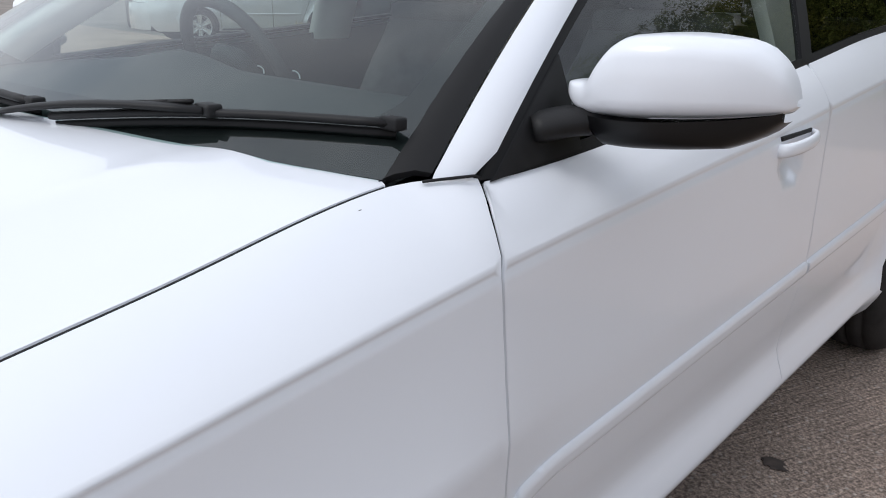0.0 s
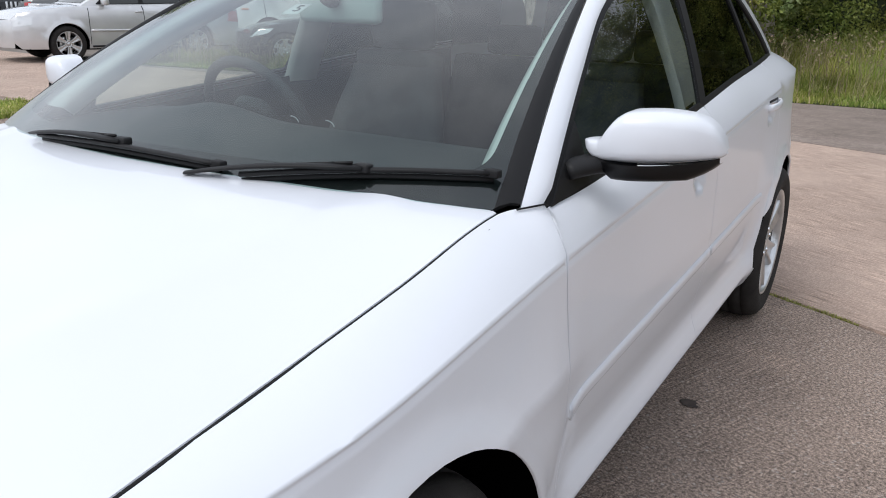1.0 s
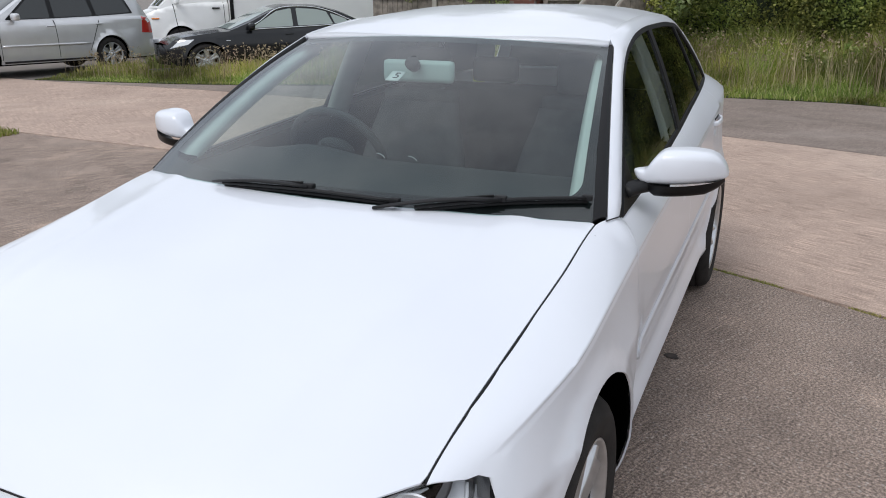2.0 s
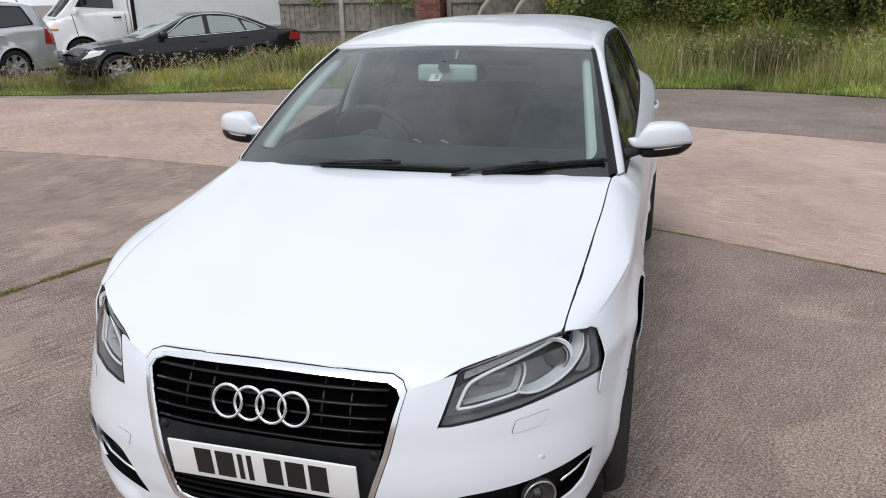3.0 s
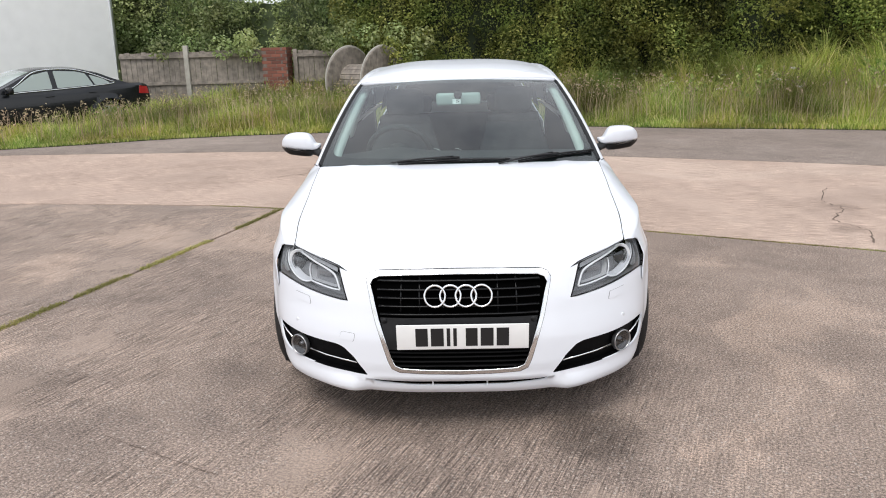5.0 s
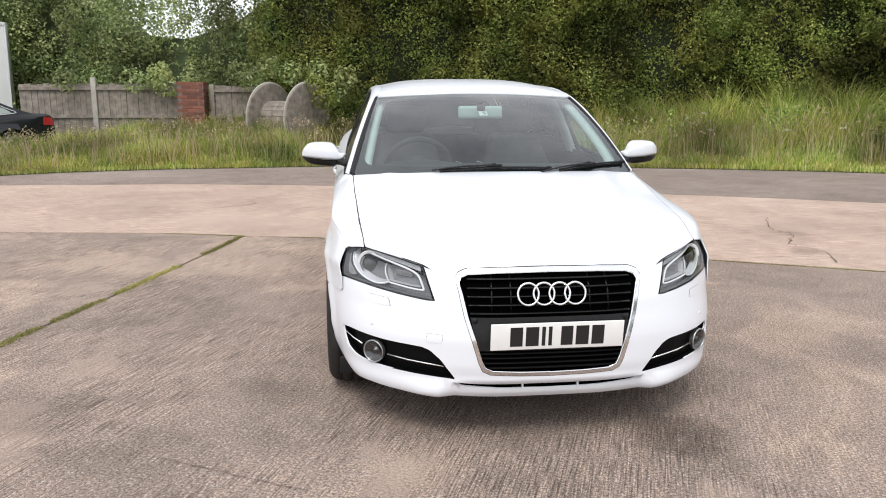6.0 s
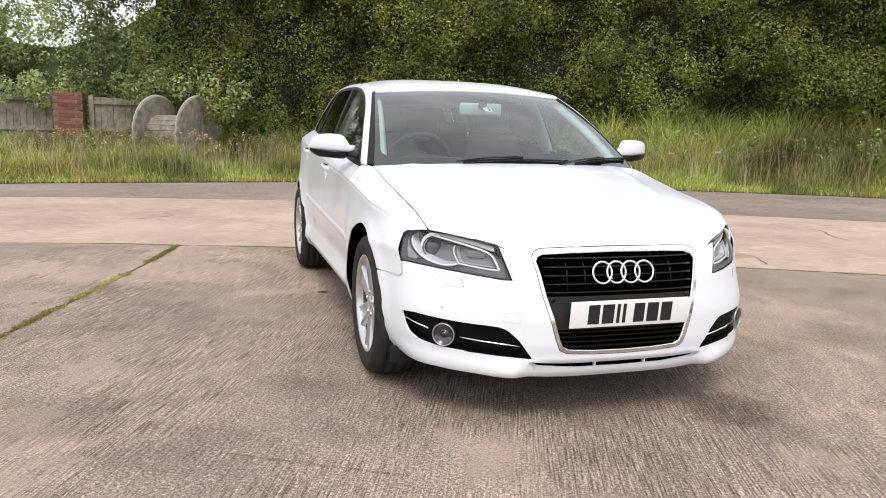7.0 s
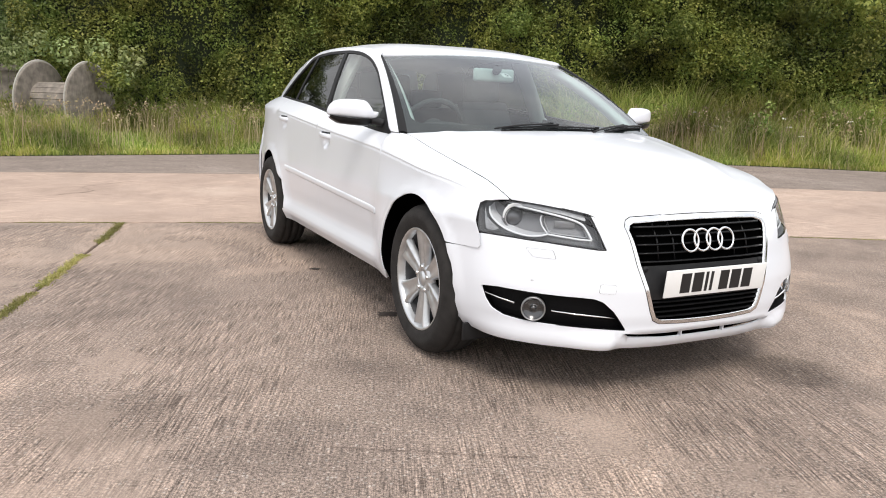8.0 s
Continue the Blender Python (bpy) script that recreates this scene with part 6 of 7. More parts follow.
x, y, d = verge_points(120000, -11.2, 15.5, 4.6, -0.02)
tall = tall_at(x, y, d) * np.interp(x, [-11, -8.5, -6, -4, 5, 8], [0.42, 0.5, 0.75, 0.95, 1.0, 1.25])
grass = blades("grass", x, y, np.full(len(x), 0.01), tall, rng.uniform(0.010, 0.022, len(x)), rng.uniform(0.1, 0.75, len(x)), rng, GRASS)
tagged(grass, "long unmown green grass with straw-coloured stems", "grass", kind="stuff")
x, y, d = verge_points(5200, -11.0, 15.0, 4.4, 0.25)
tall = (0.5 + 0.35 * rng.uniform(0, 1, len(x))) * np.interp(x, [-11, -8.5, -6, -4, 5, 8], [0.55, 0.65, 0.85, 1.0, 1.05, 1.3])
stems = blades("grass_stems", x, y, np.full(len(x), 0.01), tall, np.full(len(x), 0.008), rng.uniform(0.05, 0.3, len(x)), rng, SEED)
tagged(stems, "dry straw-coloured grass stems", "grass", kind="stuff")
# seed heads and pale flower heads as small clumps of leaves on the tall stems
def scatter_leaves(name, centres, per, spread, size, mat, up=0.3, squash=1.0):
    n = len(centres) * per
    c = np.repeat(centres, per, axis=0)
    r = np.repeat(spread if hasattr(spread, "__len__") else np.full(len(centres), spread), per)
    dirs = rng.normal(0, 1, (n, 3))
    dirs /= np.linalg.norm(dirs, axis=1)[:, None]
    p = c + dirs * (r * rng.uniform(0.75, 1.08, n))[:, None] * np.array([1, 1, squash])
    nor = dirs + rng.normal(0, 0.55, (n, 3)) + np.array([0, 0, up])
    nor /= np.linalg.norm(nor, axis=1)[:, None]
    t = np.cross(nor, rng.normal(0, 1, (n, 3)))
    t /= np.linalg.norm(t, axis=1)[:, None]
    s_ = np.cross(nor, t)
    w = size * rng.uniform(0.6, 1.3, n)
    a, b = t * w[:, None], s_ * (w * 0.55)[:, None]
    v = np.stack([p - a, p + b - nor * (w * 0.12)[:, None], p + a, p - b - nor * (w * 0.12)[:, None]], 1).reshape(-1, 3)
    f = np.arange(n)[:, None] * 4 + np.array([0, 1, 2, 3])
    return v, f


heads = np.stack([x, y, tall + 0.0], 1)[rng.uniform(0, 1, len(x)) < 0.40]
v, f = scatter_leaves("seed", heads, 5, 0.035, 0.022, SEED, squash=2.0)
tagged(mesh_from("seed_heads", v, f, SEED), "feathery dry seed heads above the grass", "grass", kind="stuff")
FLOWER = leaf_mat("umbel_flowers", [(0.0, (0.55, 0.55, 0.45)), (1.0, (0.8, 0.8, 0.72))])
x, y, d = verge_points(46, 2.0, 15.0, 3.4, 1.0)
v, f = scatter_leaves("umbels", np.stack([x, y, rng.uniform(0.5, 1.0, len(x))], 1), 14, 0.06, 0.016, FLOWER, squash=0.25)
tagged(mesh_from("wild_flowers", v, f, FLOWER), "pale umbel flowers scattered in the grass", "flowers", kind="stuff")

# leafy weeds in loose stands among the tall grass
WEED = leaf_mat("weed_leaves", [(0.0, (0.12, 0.17, 0.04)), (0.6, (0.21, 0.27, 0.07)), (1.0, (0.34, 0.37, 0.14))])
x, y, d = verge_points(420, 1.0, 15.5, 3.0, 1.7)
keep = np.array([noise.noise((a * 0.8, b * 0.8, 5.0)) for a, b in zip(x, y)]) > -0.05
x, y = x[keep], y[keep]
hs = rng.uniform(0.55, 1.25, len(x)) * np.interp(x, [1, 5, 9], [0.6, 0.85, 1.05])
cs = np.concatenate([np.stack([x + rng.normal(0, 0.05, len(x)), y + rng.normal(0, 0.05, len(x)), hs * k], 1) for k in (0.35, 0.55, 0.75, 0.95)])
v, f = scatter_leaves("weeds", cs, 16, np.repeat([0.15, 0.13, 0.10, 0.06], len(x)), 0.045, WEED, squash=1.3)
tagged(mesh_from("tall_weeds", v, f, WEED), "tall leafy weeds among the grass", "weeds", kind="stuff")

# a small patch of grass at the far corner of the slab
px_, py_ = rng.uniform(-7.6, -6.5, 2600), rng.uniform(2.1, 3.0, 2600)
tagged(blades("grass_patch", px_, py_, np.zeros(2600), rng.uniform(0.03, 0.09, 2600), rng.uniform(0.008, 0.016, 2600), rng.uniform(0.2, 1.0, 2600), rng, GRASS), "short grass patch growing over the slab edge", "grass", kind="stuff")

# moss and small grass in the joints
def joint_growth(name, line, wide, count, hmax):
    p = np.asarray(line, float)
    seg = np.linalg.norm(np.diff(p, axis=0), axis=1)
    u = np.concatenate([[0], np.cumsum(seg)])
    q = rng.uniform(0, u[-1], count)
    keep = np.array([noise.noise((a * 2.3, 0, 1.7)) for a in q]) > -0.28
    q = q[keep]
    x = np.interp(q, u, p[:, 0]) + rng.normal(0, wide, len(q))
    y = np.interp(q, u, p[:, 1]) + rng.normal(0, wide * 0.6, len(q))
    return blades(name, x, y, np.full(len(q), -0.012), rng.uniform(0.012, hmax, len(q)), rng.uniform(0.004, 0.010, len(q)), rng.uniform(0.2, 1.2, len(q)), rng, MOSS)


tagged(joint_growth("joint_moss", [(moss_x(y), y) for y in np.linspace(2.4, -3.0, 14)], 0.017, 13000, 0.030), "green moss and grass growing in a slab joint", "moss", kind="stuff")
tagged(joint_growth("joint_moss", [p for p in rounded(E1, 4) if -2.6 < p[0] < 4.6], 0.012, 6000, 0.024), "thin moss along the slab edge", "moss", kind="stuff")

# ---- hedge and trees ----
HEDGE_LEAF = leaf_mat("hedge_leaves", [(0.0, (0.080, 0.108, 0.024)), (0.5, (0.15, 0.185, 0.042)), (0.85, (0.225, 0.255, 0.062)), (1.0, (0.33, 0.345, 0.10))], 0.5, 0.36)
WILLOW_LEAF = leaf_mat("pale_leaves", [(0.0, (0.14, 0.185, 0.062)), (0.5, (0.25, 0.31, 0.12)), (1.0, (0.38, 0.43, 0.22))], 0.5, 0.4)
# dark greens that stand in for the shade deep in the foliage
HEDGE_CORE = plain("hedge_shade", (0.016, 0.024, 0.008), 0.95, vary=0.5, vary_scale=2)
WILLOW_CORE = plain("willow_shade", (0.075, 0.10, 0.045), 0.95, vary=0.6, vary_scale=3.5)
BARK = plain("bark", (0.09, 0.07, 0.05), 0.9, vary=0.4, vary_scale=6, grain=0.8, grain_scale=30)


def hedge(name, line, top, step, per, leaf, mat, label, deep=0.9, core_part=1.0, core_mat=HEDGE_CORE):
    p = rounded(line, 10)
    seg = np.linalg.norm(np.diff(p, axis=0), axis=1)
    u = np.concatenate([[0], np.cumsum(seg)])
    cs, rs = [], []
    q = 0.0
    while q < u[-1]:
        x, y = np.interp(q, u, p[:, 0]), np.interp(q, u, p[:, 1])
        t = np.array([np.interp(min(q + 0.3, u[-1]), u, p[:, 0]) - x, np.interp(min(q + 0.3, u[-1]), u, p[:, 1]) - y])
        t = t / (np.linalg.norm(t) + 1e-9)
        nrm = np.array([t[1], -t[0]])
        zt = top(x)
        z = 0.35
        while z < zt:
            out = rng.uniform(-0.4, 0.3) + 0.95 * noise.noise((x * 0.42, y * 0.42, z * 0.5)) + 0.95 * noise.noise((x * 1.05, y * 1.05, z * 1.3 + 4.0)) - 0.25 * max(0, z - zt + 1.5)
            cs.append((x + nrm[0] * out + rng.uniform(-0.2, 0.2), y + nrm[1] * out, z + rng.uniform(-0.15, 0.15)))
            rs.append(rng.uniform(0.24, 0.52))
            z += step * rng.uniform(0.75, 1.2)
        q += step * rng.uniform(0.8, 1.15)
    v, f = scatter_leaves(name, np.array(cs), per, np.array(rs), leaf, mat, 0.5)
    tagged(mesh_from(name, v, f, mat), label, "hedge", kind="stuff")
    # solid sheet behind the leaves, coloured dark as their inner shade
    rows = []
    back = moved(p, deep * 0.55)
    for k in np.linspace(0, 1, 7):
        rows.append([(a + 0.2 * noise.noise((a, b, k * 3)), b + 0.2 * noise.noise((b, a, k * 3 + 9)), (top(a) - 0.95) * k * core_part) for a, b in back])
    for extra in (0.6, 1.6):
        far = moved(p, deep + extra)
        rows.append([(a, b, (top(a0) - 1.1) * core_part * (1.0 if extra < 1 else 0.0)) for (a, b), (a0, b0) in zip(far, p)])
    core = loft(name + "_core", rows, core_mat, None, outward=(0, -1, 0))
    tagged(core, "dark sheet in place of the shade inside the hedge", "hedge", kind="stuff")


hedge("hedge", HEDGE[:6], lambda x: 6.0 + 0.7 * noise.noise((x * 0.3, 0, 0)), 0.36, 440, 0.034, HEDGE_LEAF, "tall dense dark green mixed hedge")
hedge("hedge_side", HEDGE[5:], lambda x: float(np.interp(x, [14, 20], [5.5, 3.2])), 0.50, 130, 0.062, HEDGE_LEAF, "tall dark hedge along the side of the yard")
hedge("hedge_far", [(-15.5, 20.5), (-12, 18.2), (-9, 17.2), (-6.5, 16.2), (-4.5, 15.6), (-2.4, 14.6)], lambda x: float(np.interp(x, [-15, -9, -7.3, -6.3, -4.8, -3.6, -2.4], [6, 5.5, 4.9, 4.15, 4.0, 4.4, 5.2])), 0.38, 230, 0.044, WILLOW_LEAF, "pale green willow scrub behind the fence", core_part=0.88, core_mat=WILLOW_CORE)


def tree(name, x, y, height, crown, label, seed, mat=HEDGE_LEAF):
    r = np.random.default_rng(seed)
    t = thing(name, label, "tree", Matrix.Translation((x, y, 0)))
    bm = bmesh.new()
    trunk = [(0.06 * math.sin(k * 1.3), 0.06 * math.cos(k * 1.7), height * 0.62 * k / 6) for k in range(7)]
    tube_mesh(bm, trunk, [0.20, 0.17, 0.15, 0.13, 0.11, 0.09, 0.06], 10)
    part("trunk", bm, BARK, t)
    tips = []
    for k in range(9):
        a = k * 2.4 + r.uniform(-0.3, 0.3)
        z0 = height * r.uniform(0.22, 0.58)
        reach = crown * r.uniform(0.5, 0.95)
        tip = (reach * math.cos(a), reach * math.sin(a), z0 + height * r.uniform(0.12, 0.3))
        bm = bmesh.new()
        tube_mesh(bm, rounded([(0, 0, z0), (tip[0] * 0.5, tip[1] * 0.5, z0 + 0.6 * (tip[2] - z0)), tip], 4), list(np.linspace(0.07, 0.02, 9)), 7)
        part("limb", bm, BARK, t)
        tips.append(tip)
    cs, rs = [], []
    for k in range(150):
        a, b = r.uniform(0, 2 * math.pi), math.acos(r.uniform(-0.7, 1))
        q = r.uniform(0.45, 1.0) ** 0.6
        cs.append((crown * q * math.sin(b) * math.cos(a), crown * q * math.sin(b) * math.sin(a), height * 0.58 + height * 0.42 * q * math.cos(b)))
        rs.append(r.uniform(0.28, 0.55))
    v, f = scatter_leaves(name, np.array(cs), 120, np.array(rs), 0.065, mat, 0.4)
    mesh_from("crown", v, f, mat, t)


tree("tree", -9.4, 19.6, 8.0, 2.6, "tall pale green willow tree behind the fence", 3, WILLOW_LEAF)
tree("tree", -15.0, 20.5, 8.5, 3.0, "broad dark leafy tree beyond the parked vehicles", 4)
tree("tree", -0.2, 17.5, 7.6, 2.4, "leafy tree rising behind the hedge", 6)
tree("tree", -24.0, 18.0, 8.0, 3.2, "leafy tree at the edge of the hardstanding", 8)
# branches hanging over the fence
v, f = scatter_leaves("spray", np.array([(-5.5, 13.35, 1.6), (-5.0, 13.4, 1.62), (-4.8, 13.35, 1.5), (-4.9, 13.3, 1.75), (-6.9, 13.3, 1.6), (-3.2, 13.3, 1.8), (-2.9, 13.2, 1.6), (-2.5, 13.0, 1.9), (-2.0, 12.9, 1.75), (-1.4, 12.8, 1.8), (-1.0, 12.7, 1.3), (-0.8, 12.9, 1.7)]), 150, 0.27, 0.05, WILLOW_LEAF, 0.3)
tagged(mesh_from("overhanging_leaves", v, f, WILLOW_LEAF), "leafy sprays hanging over the fence", "foliage", kind="stuff")

v, f = scatter_leaves("spray", np.array([(-1.45, 12.15, 1.5), (-1.2, 12.1, 1.35), (-1.1, 12.1, 1.05), (-1.0, 12.2, 0.75), (-1.3, 12.1, 1.2)]), 190, 0.22, 0.036, HEDGE_LEAF, 0.3)
tagged(mesh_from("overhanging_leaves", v, f, HEDGE_LEAF), "dark leafy twigs growing over the cable reel", "foliage", kind="stuff")

# ---- fence, pillar, cable reel ----
WEATHERED = plain("weathered_wood", (0.235, 0.205, 0.175), 0.9, vary=0.35, vary_scale=9, grain=0.7, grain_scale=60)
CONC_POST = plain("concrete_post", (0.36, 0.34, 0.30), 0.9, vary=0.2, vary_scale=6, grain=0.4)
MORTAR = plain("mortar", (0.17, 0.135, 0.115), 0.95, vary=0.3, vary_scale=8)
m_, n_, l_, b_ = base_mat("red_brick")
oi = n_.new("ShaderNodeObjectInfo")
rp_ = n_.new("ShaderNodeValToRGB")
rp_.color_ramp.elements[0].color, rp_.color_ramp.elements[1].color = (0.13, 0.052, 0.038, 1), (0.27, 0.10, 0.068, 1)
l_.new(oi.outputs["Random"], rp_.inputs["Fac"])
l_.new(rp_.outputs["Color"], b_.inputs["Base Color"])
b_.inputs["Roughness"].default_value = 0.9
BRICK = m_
FENCE_Y = 13.6


def fence_bay(x0, x1, high, seed):
    r = random.Random(seed)
    f = thing("timber_fence", "weathered grey timber fence panel", "fence", group="fence panels")
    n = int(round((x1 - x0) / 0.125))
    w = (x1 - x0) / n
    for i in range(n):
        bm = bmesh.new()
        h = high + r.uniform(-0.02, 0.015)
        box_mesh(bm, (x0 + w * (i + 0.5), FENCE_Y + r.uniform(-0.006, 0.006), h / 2 + 0.02), (w - 0.006, 0.018, h), 0.003, Matrix.Rotation(radians(r.uniform(-0.5, 0.5)), 4, "Y"))
        part("board", bm, WEATHERED, f, smooth=False)
    for z in (0.28, 0.80, high - 0.08):
        bm = bmesh.new()
        box_mesh(bm, ((x0 + x1) / 2, FENCE_Y - 0.035, z), (x1 - x0, 0.045, 0.075), 0.006)
        part("rail", bm, WEATHERED, f, smooth=False)


fence_bay(-8.02, -6.48, 1.50, 3)
bm = bmesh.new()
box_mesh(bm, (-6.42, FENCE_Y - 0.02, 0.83), (0.11, 0.11, 1.66), 0.01)
tagged(part("fence_post", bm, CONC_POST), "square concrete fence post", "fence post", "fence posts")
fence_bay(-6.36, -4.60, 1.50, 4)
fence_bay(-3.90, -2.55, 1.46, 9)
bm = bmesh.new()
box_mesh(bm, (-3.84, FENCE_Y - 0.02, 0.76), (0.10, 0.10, 1.52), 0.01)
tagged(part("fence_post", bm, WEATHERED), "square timber gate post beside the brick pillar", "fence post", "fence posts")

pillar = thing("brick_pillar", "square red brick gate pillar", "pillar", Matrix.Translation((-4.26, FENCE_Y - 0.05, 0)))
bm = bmesh.new()
box_mesh(bm, (0, 0, 0.78), (0.565, 0.565, 1.56))
part("mortar", bm, MORTAR, pillar, smooth=False)
bm = bmesh.new()
box_mesh(bm, (0, 0, 0), (0.215, 0.1025, 0.065), 0.005)
brick0 = part("brick", bm, BRICK, pillar, smooth=False)
first = True
for row in range(21):
    z = 0.04 + row * 0.0745
    for face in range(4):
        for k in range(3):
            off = (-0.19 + 0.225 * k) if row % 2 == 0 else (-0.08 + 0.225 * k)
            if off > 0.22:
                continue
            p = Matrix.Rotation(radians(90 * face), 4, "Z") @ pose(off, -0.238, z)
            if first:
                ob, first = brick0, False
            else:
                ob = new("brick", brick0.data)
                ob.parent = pillar
            ob.matrix_basis = p

reel = thing("cable_reel", "large weathered wooden cable reel in the long grass", "cable reel", pose(-2.05, 12.55, 0.77, 0, 0, -36))
for dx in (-0.52, 0.52):
    bm = bmesh.new()
    lathe_mesh(bm, [(-0.035, 0.0), (-0.035, 0.74), (-0.03, 0.755), (0.03, 0.755), (0.035, 0.74), (0.035, 0.0)], 48)
    bmesh.ops.recalc_face_normals(bm, faces=bm.faces[:])
    bmesh.ops.transform(bm, matrix=Matrix.Translation((dx, 0, 0)), verts=bm.verts[:])
    fl = part("flange", bm, WEATHERED, reel, smooth=False)
    for k in range(-6, 7):
        bm = bmesh.new()
        hgt = 2 * math.sqrt(0.71 ** 2 - (0.115 * k) ** 2)
        box_mesh(bm, (dx + (0.04 if dx > 0 else -0.04), 0.115 * k, 0), (0.012, 0.107, hgt), 0.003)
        part("plank", bm, WEATHERED, fl, smooth=False)
    bm = tube_mesh(bmesh.new(), [(dx, 0.755 * math.cos(a), 0.755 * math.sin(a)) for a in np.linspace(0, 2 * math.pi, 48, endpoint=False)], 0.018, 6, closed=True, flat=(2.4, 0.5))
    part("rim_band", bm, plain("pale_rim", (0.42, 0.40, 0.36), 0.8), reel)
for k in range(20):
    a = 2 * math.pi * k / 20
    bm = bmesh.new()
    box_mesh(bm, (0, 0.37 * math.cos(a), 0.37 * math.sin(a)), (1.0, 0.022, 0.11), 0.004, Matrix.Rotation(a, 4, "X"))
    part("stave", bm, WEATHERED, reel, smooth=False)


# ---- parked vehicles behind the verge ----
SILVER = plain("silver_paint", (0.62, 0.625, 0.64), 0.24, metal=0.4, coat=1.0, vary=0.05, vary_scale=4)
DARK_PAINT = plain("black_blue_paint", (0.008, 0.009, 0.011), 0.22, coat=0.35, spec=0.3)
VAN_WHITE = plain("van_white_paint", (0.92, 0.92, 0.91), 0.35, coat=0.6, vary=0.03, vary_scale=3)
RED_LENS = plain("red_lamp", (0.42, 0.02, 0.02), 0.15, coat=1.0)
CLEAR_LAMP = plain("clear_lamp", (0.72, 0.73, 0.74), 0.15, metal=0.5, coat=1.0)
AMBER = plain("amber_lamp", (0.7, 0.22, 0.03), 0.3)
BACK_GLASS = plain("dark_car_glass", (0.02, 0.024, 0.025), 0.05, coat=0.3)
PALE_GLASS = plain("pale_car_glass", (0.30, 0.35, 0.33), 0.06, coat=0.3)


def parked_car(name, label, m, paint, half_w, nose_y, tail_y, axles, wheel_r, deck, roofline, panes, tumble, extra=None, glass=BACK_GLASS, wheel_x=None):
    """A parked car. deck: knots (y, z) of bonnet, window line and boot; roofline: knots (y, z) from screen base to tail; panes: side window outlines."""
    c = thing(name, label, "car", m)
    deck_z = curve([p[0] for p in deck], [p[1] for p in deck])
    roof_z = curve([p[0] for p in roofline], [p[1] for p in roofline])
    L0, L1 = nose_y, tail_y

    def half(y):
        k = np.clip((L0 + 0.75 - y) / 0.75, 0, 1)
        q = np.clip((y - L1 + 0.65) / 0.65, 0, 1)
        return half_w - 0.24 * k ** 2.4 - 0.16 * q ** 2.4

    def body(y, z):
        y, z = np.asarray(y, float), np.asarray(z, float)
        top_ = deck_z(y)
        d = 0.05 * np.clip((0.42 - z) / 0.25, 0, 1) ** 1.5 + 0.05 * np.clip((z - 0.55) / np.maximum(top_ - 0.55, 0.1), 0, 1) ** 2 + 0.05 * np.clip(1 - (top_ - z) / 0.07, 0, 1) ** 2
        for ax in axles:
            r = np.hypot(y - ax, z - wheel_r)
            d = d - 0.022 * np.clip(1 - (r - wheel_r * 1.13) / 0.08, 0, 1)
        return np.stack([half(y) - d, y, z], 1)
    R = wheel_r * 1.14
    low = 0.24
    outline = [(L1 - 0.02, low + 0.12), (L1 - 0.05, low)]
    a0 = math.asin((low - wheel_r) / R)
    for ax in axles[::-1]:
        outline += [(ax + R * math.cos(a), wheel_r + R * math.sin(a)) for a in np.linspace(a0, math.pi - a0, 22)]
    outline += [(L0 + 0.12, low), (L0 + 0.02, low + 0.10)]
    outline += [(y, float(deck_z(y))) for y in np.linspace(L0 + 0.01, L1 - 0.01, 40)]
    for side in (1, -1):
        skin("body_side", np.array(outline), body, paint, c, step=0.07, mirror=side, outward=(1, 0, 0), lip=0.03)
        for ax in axles:
            bm = bmesh.new()
            rows = [[(side * (half_w - 0.06 - dx), ax + (R + 0.005) * math.cos(a), wheel_r + (R + 0.005) * math.sin(a)) for a in np.linspace(a0, math.pi - a0, 20)] for dx in (0, 0.3)]
            a_ = [[bm.verts.new(p) for p in r] for r in rows]
            for i in range(19):
                bm.faces.new((a_[0][i], a_[0][i + 1], a_[1][i + 1], a_[1][i]))
            bm.faces.new(a_[1])
            part("wheel_housing", bm, CAVITY, c)
    ys = np.linspace(L0 + 0.01, L1 - 0.01, 40)
    e = np.array([body(np.array([y]), np.array([float(deck_z(y))]))[0] for y in ys])
    rows = []
    for s in np.linspace(-1, 1, 13):
        q = e.copy()
        q[:, 0] *= s
        q[:, 2] += 0.035 * (1 - s * s) * np.clip((ys - L0) / 0.4, 0, 1) * np.clip((L1 - ys) / 0.4, 0, 1)
        rows.append(q)
    loft("deck", rows, paint, c, outward=(0, 0, 1))
    for y_end, sgn, nm in ((L0, -1, "front_end"), (L1, 1, "rear_end")):
        ze = float(deck_z(y_end + (0.01 if sgn < 0 else -0.01)))
        rows = []
        for z in np.linspace(low + 0.02, ze, 9):
            ww = float(body(np.array([y_end - sgn * 0.02]), np.array([z]))[0, 0])
            rows.append([(ww * s, y_end - sgn * 0.02 + sgn * 0.16 * (1 - abs(s) ** 3) * (1 - 0.6 * ((z - 0.5) / 0.6) ** 2), z) for s in np.linspace(-1, 1, 15)])
        loft(nm, rows, paint, c, outward=(0, sgn, 0))

    # cabin
    y0, y1 = roofline[0][0], roofline[-1][0]

    def cabin(y, z):
        y, z = np.asarray(y, float), np.asarray(z, float)
        return np.stack([half(y) - 0.10 - tumble * np.clip(z - deck_z(y), -0.1, 2), y, z], 1)
    up = [(y, float(roof_z(y)) - 0.045 * min(1, (float(roof_z(y)) - float(deck_z(y))) / 0.2)) for y in np.linspace(y0, y1, 30)]
    dn = [(y, float(deck_z(y)) - 0.02) for y in np.linspace(y1, y0, 20)]
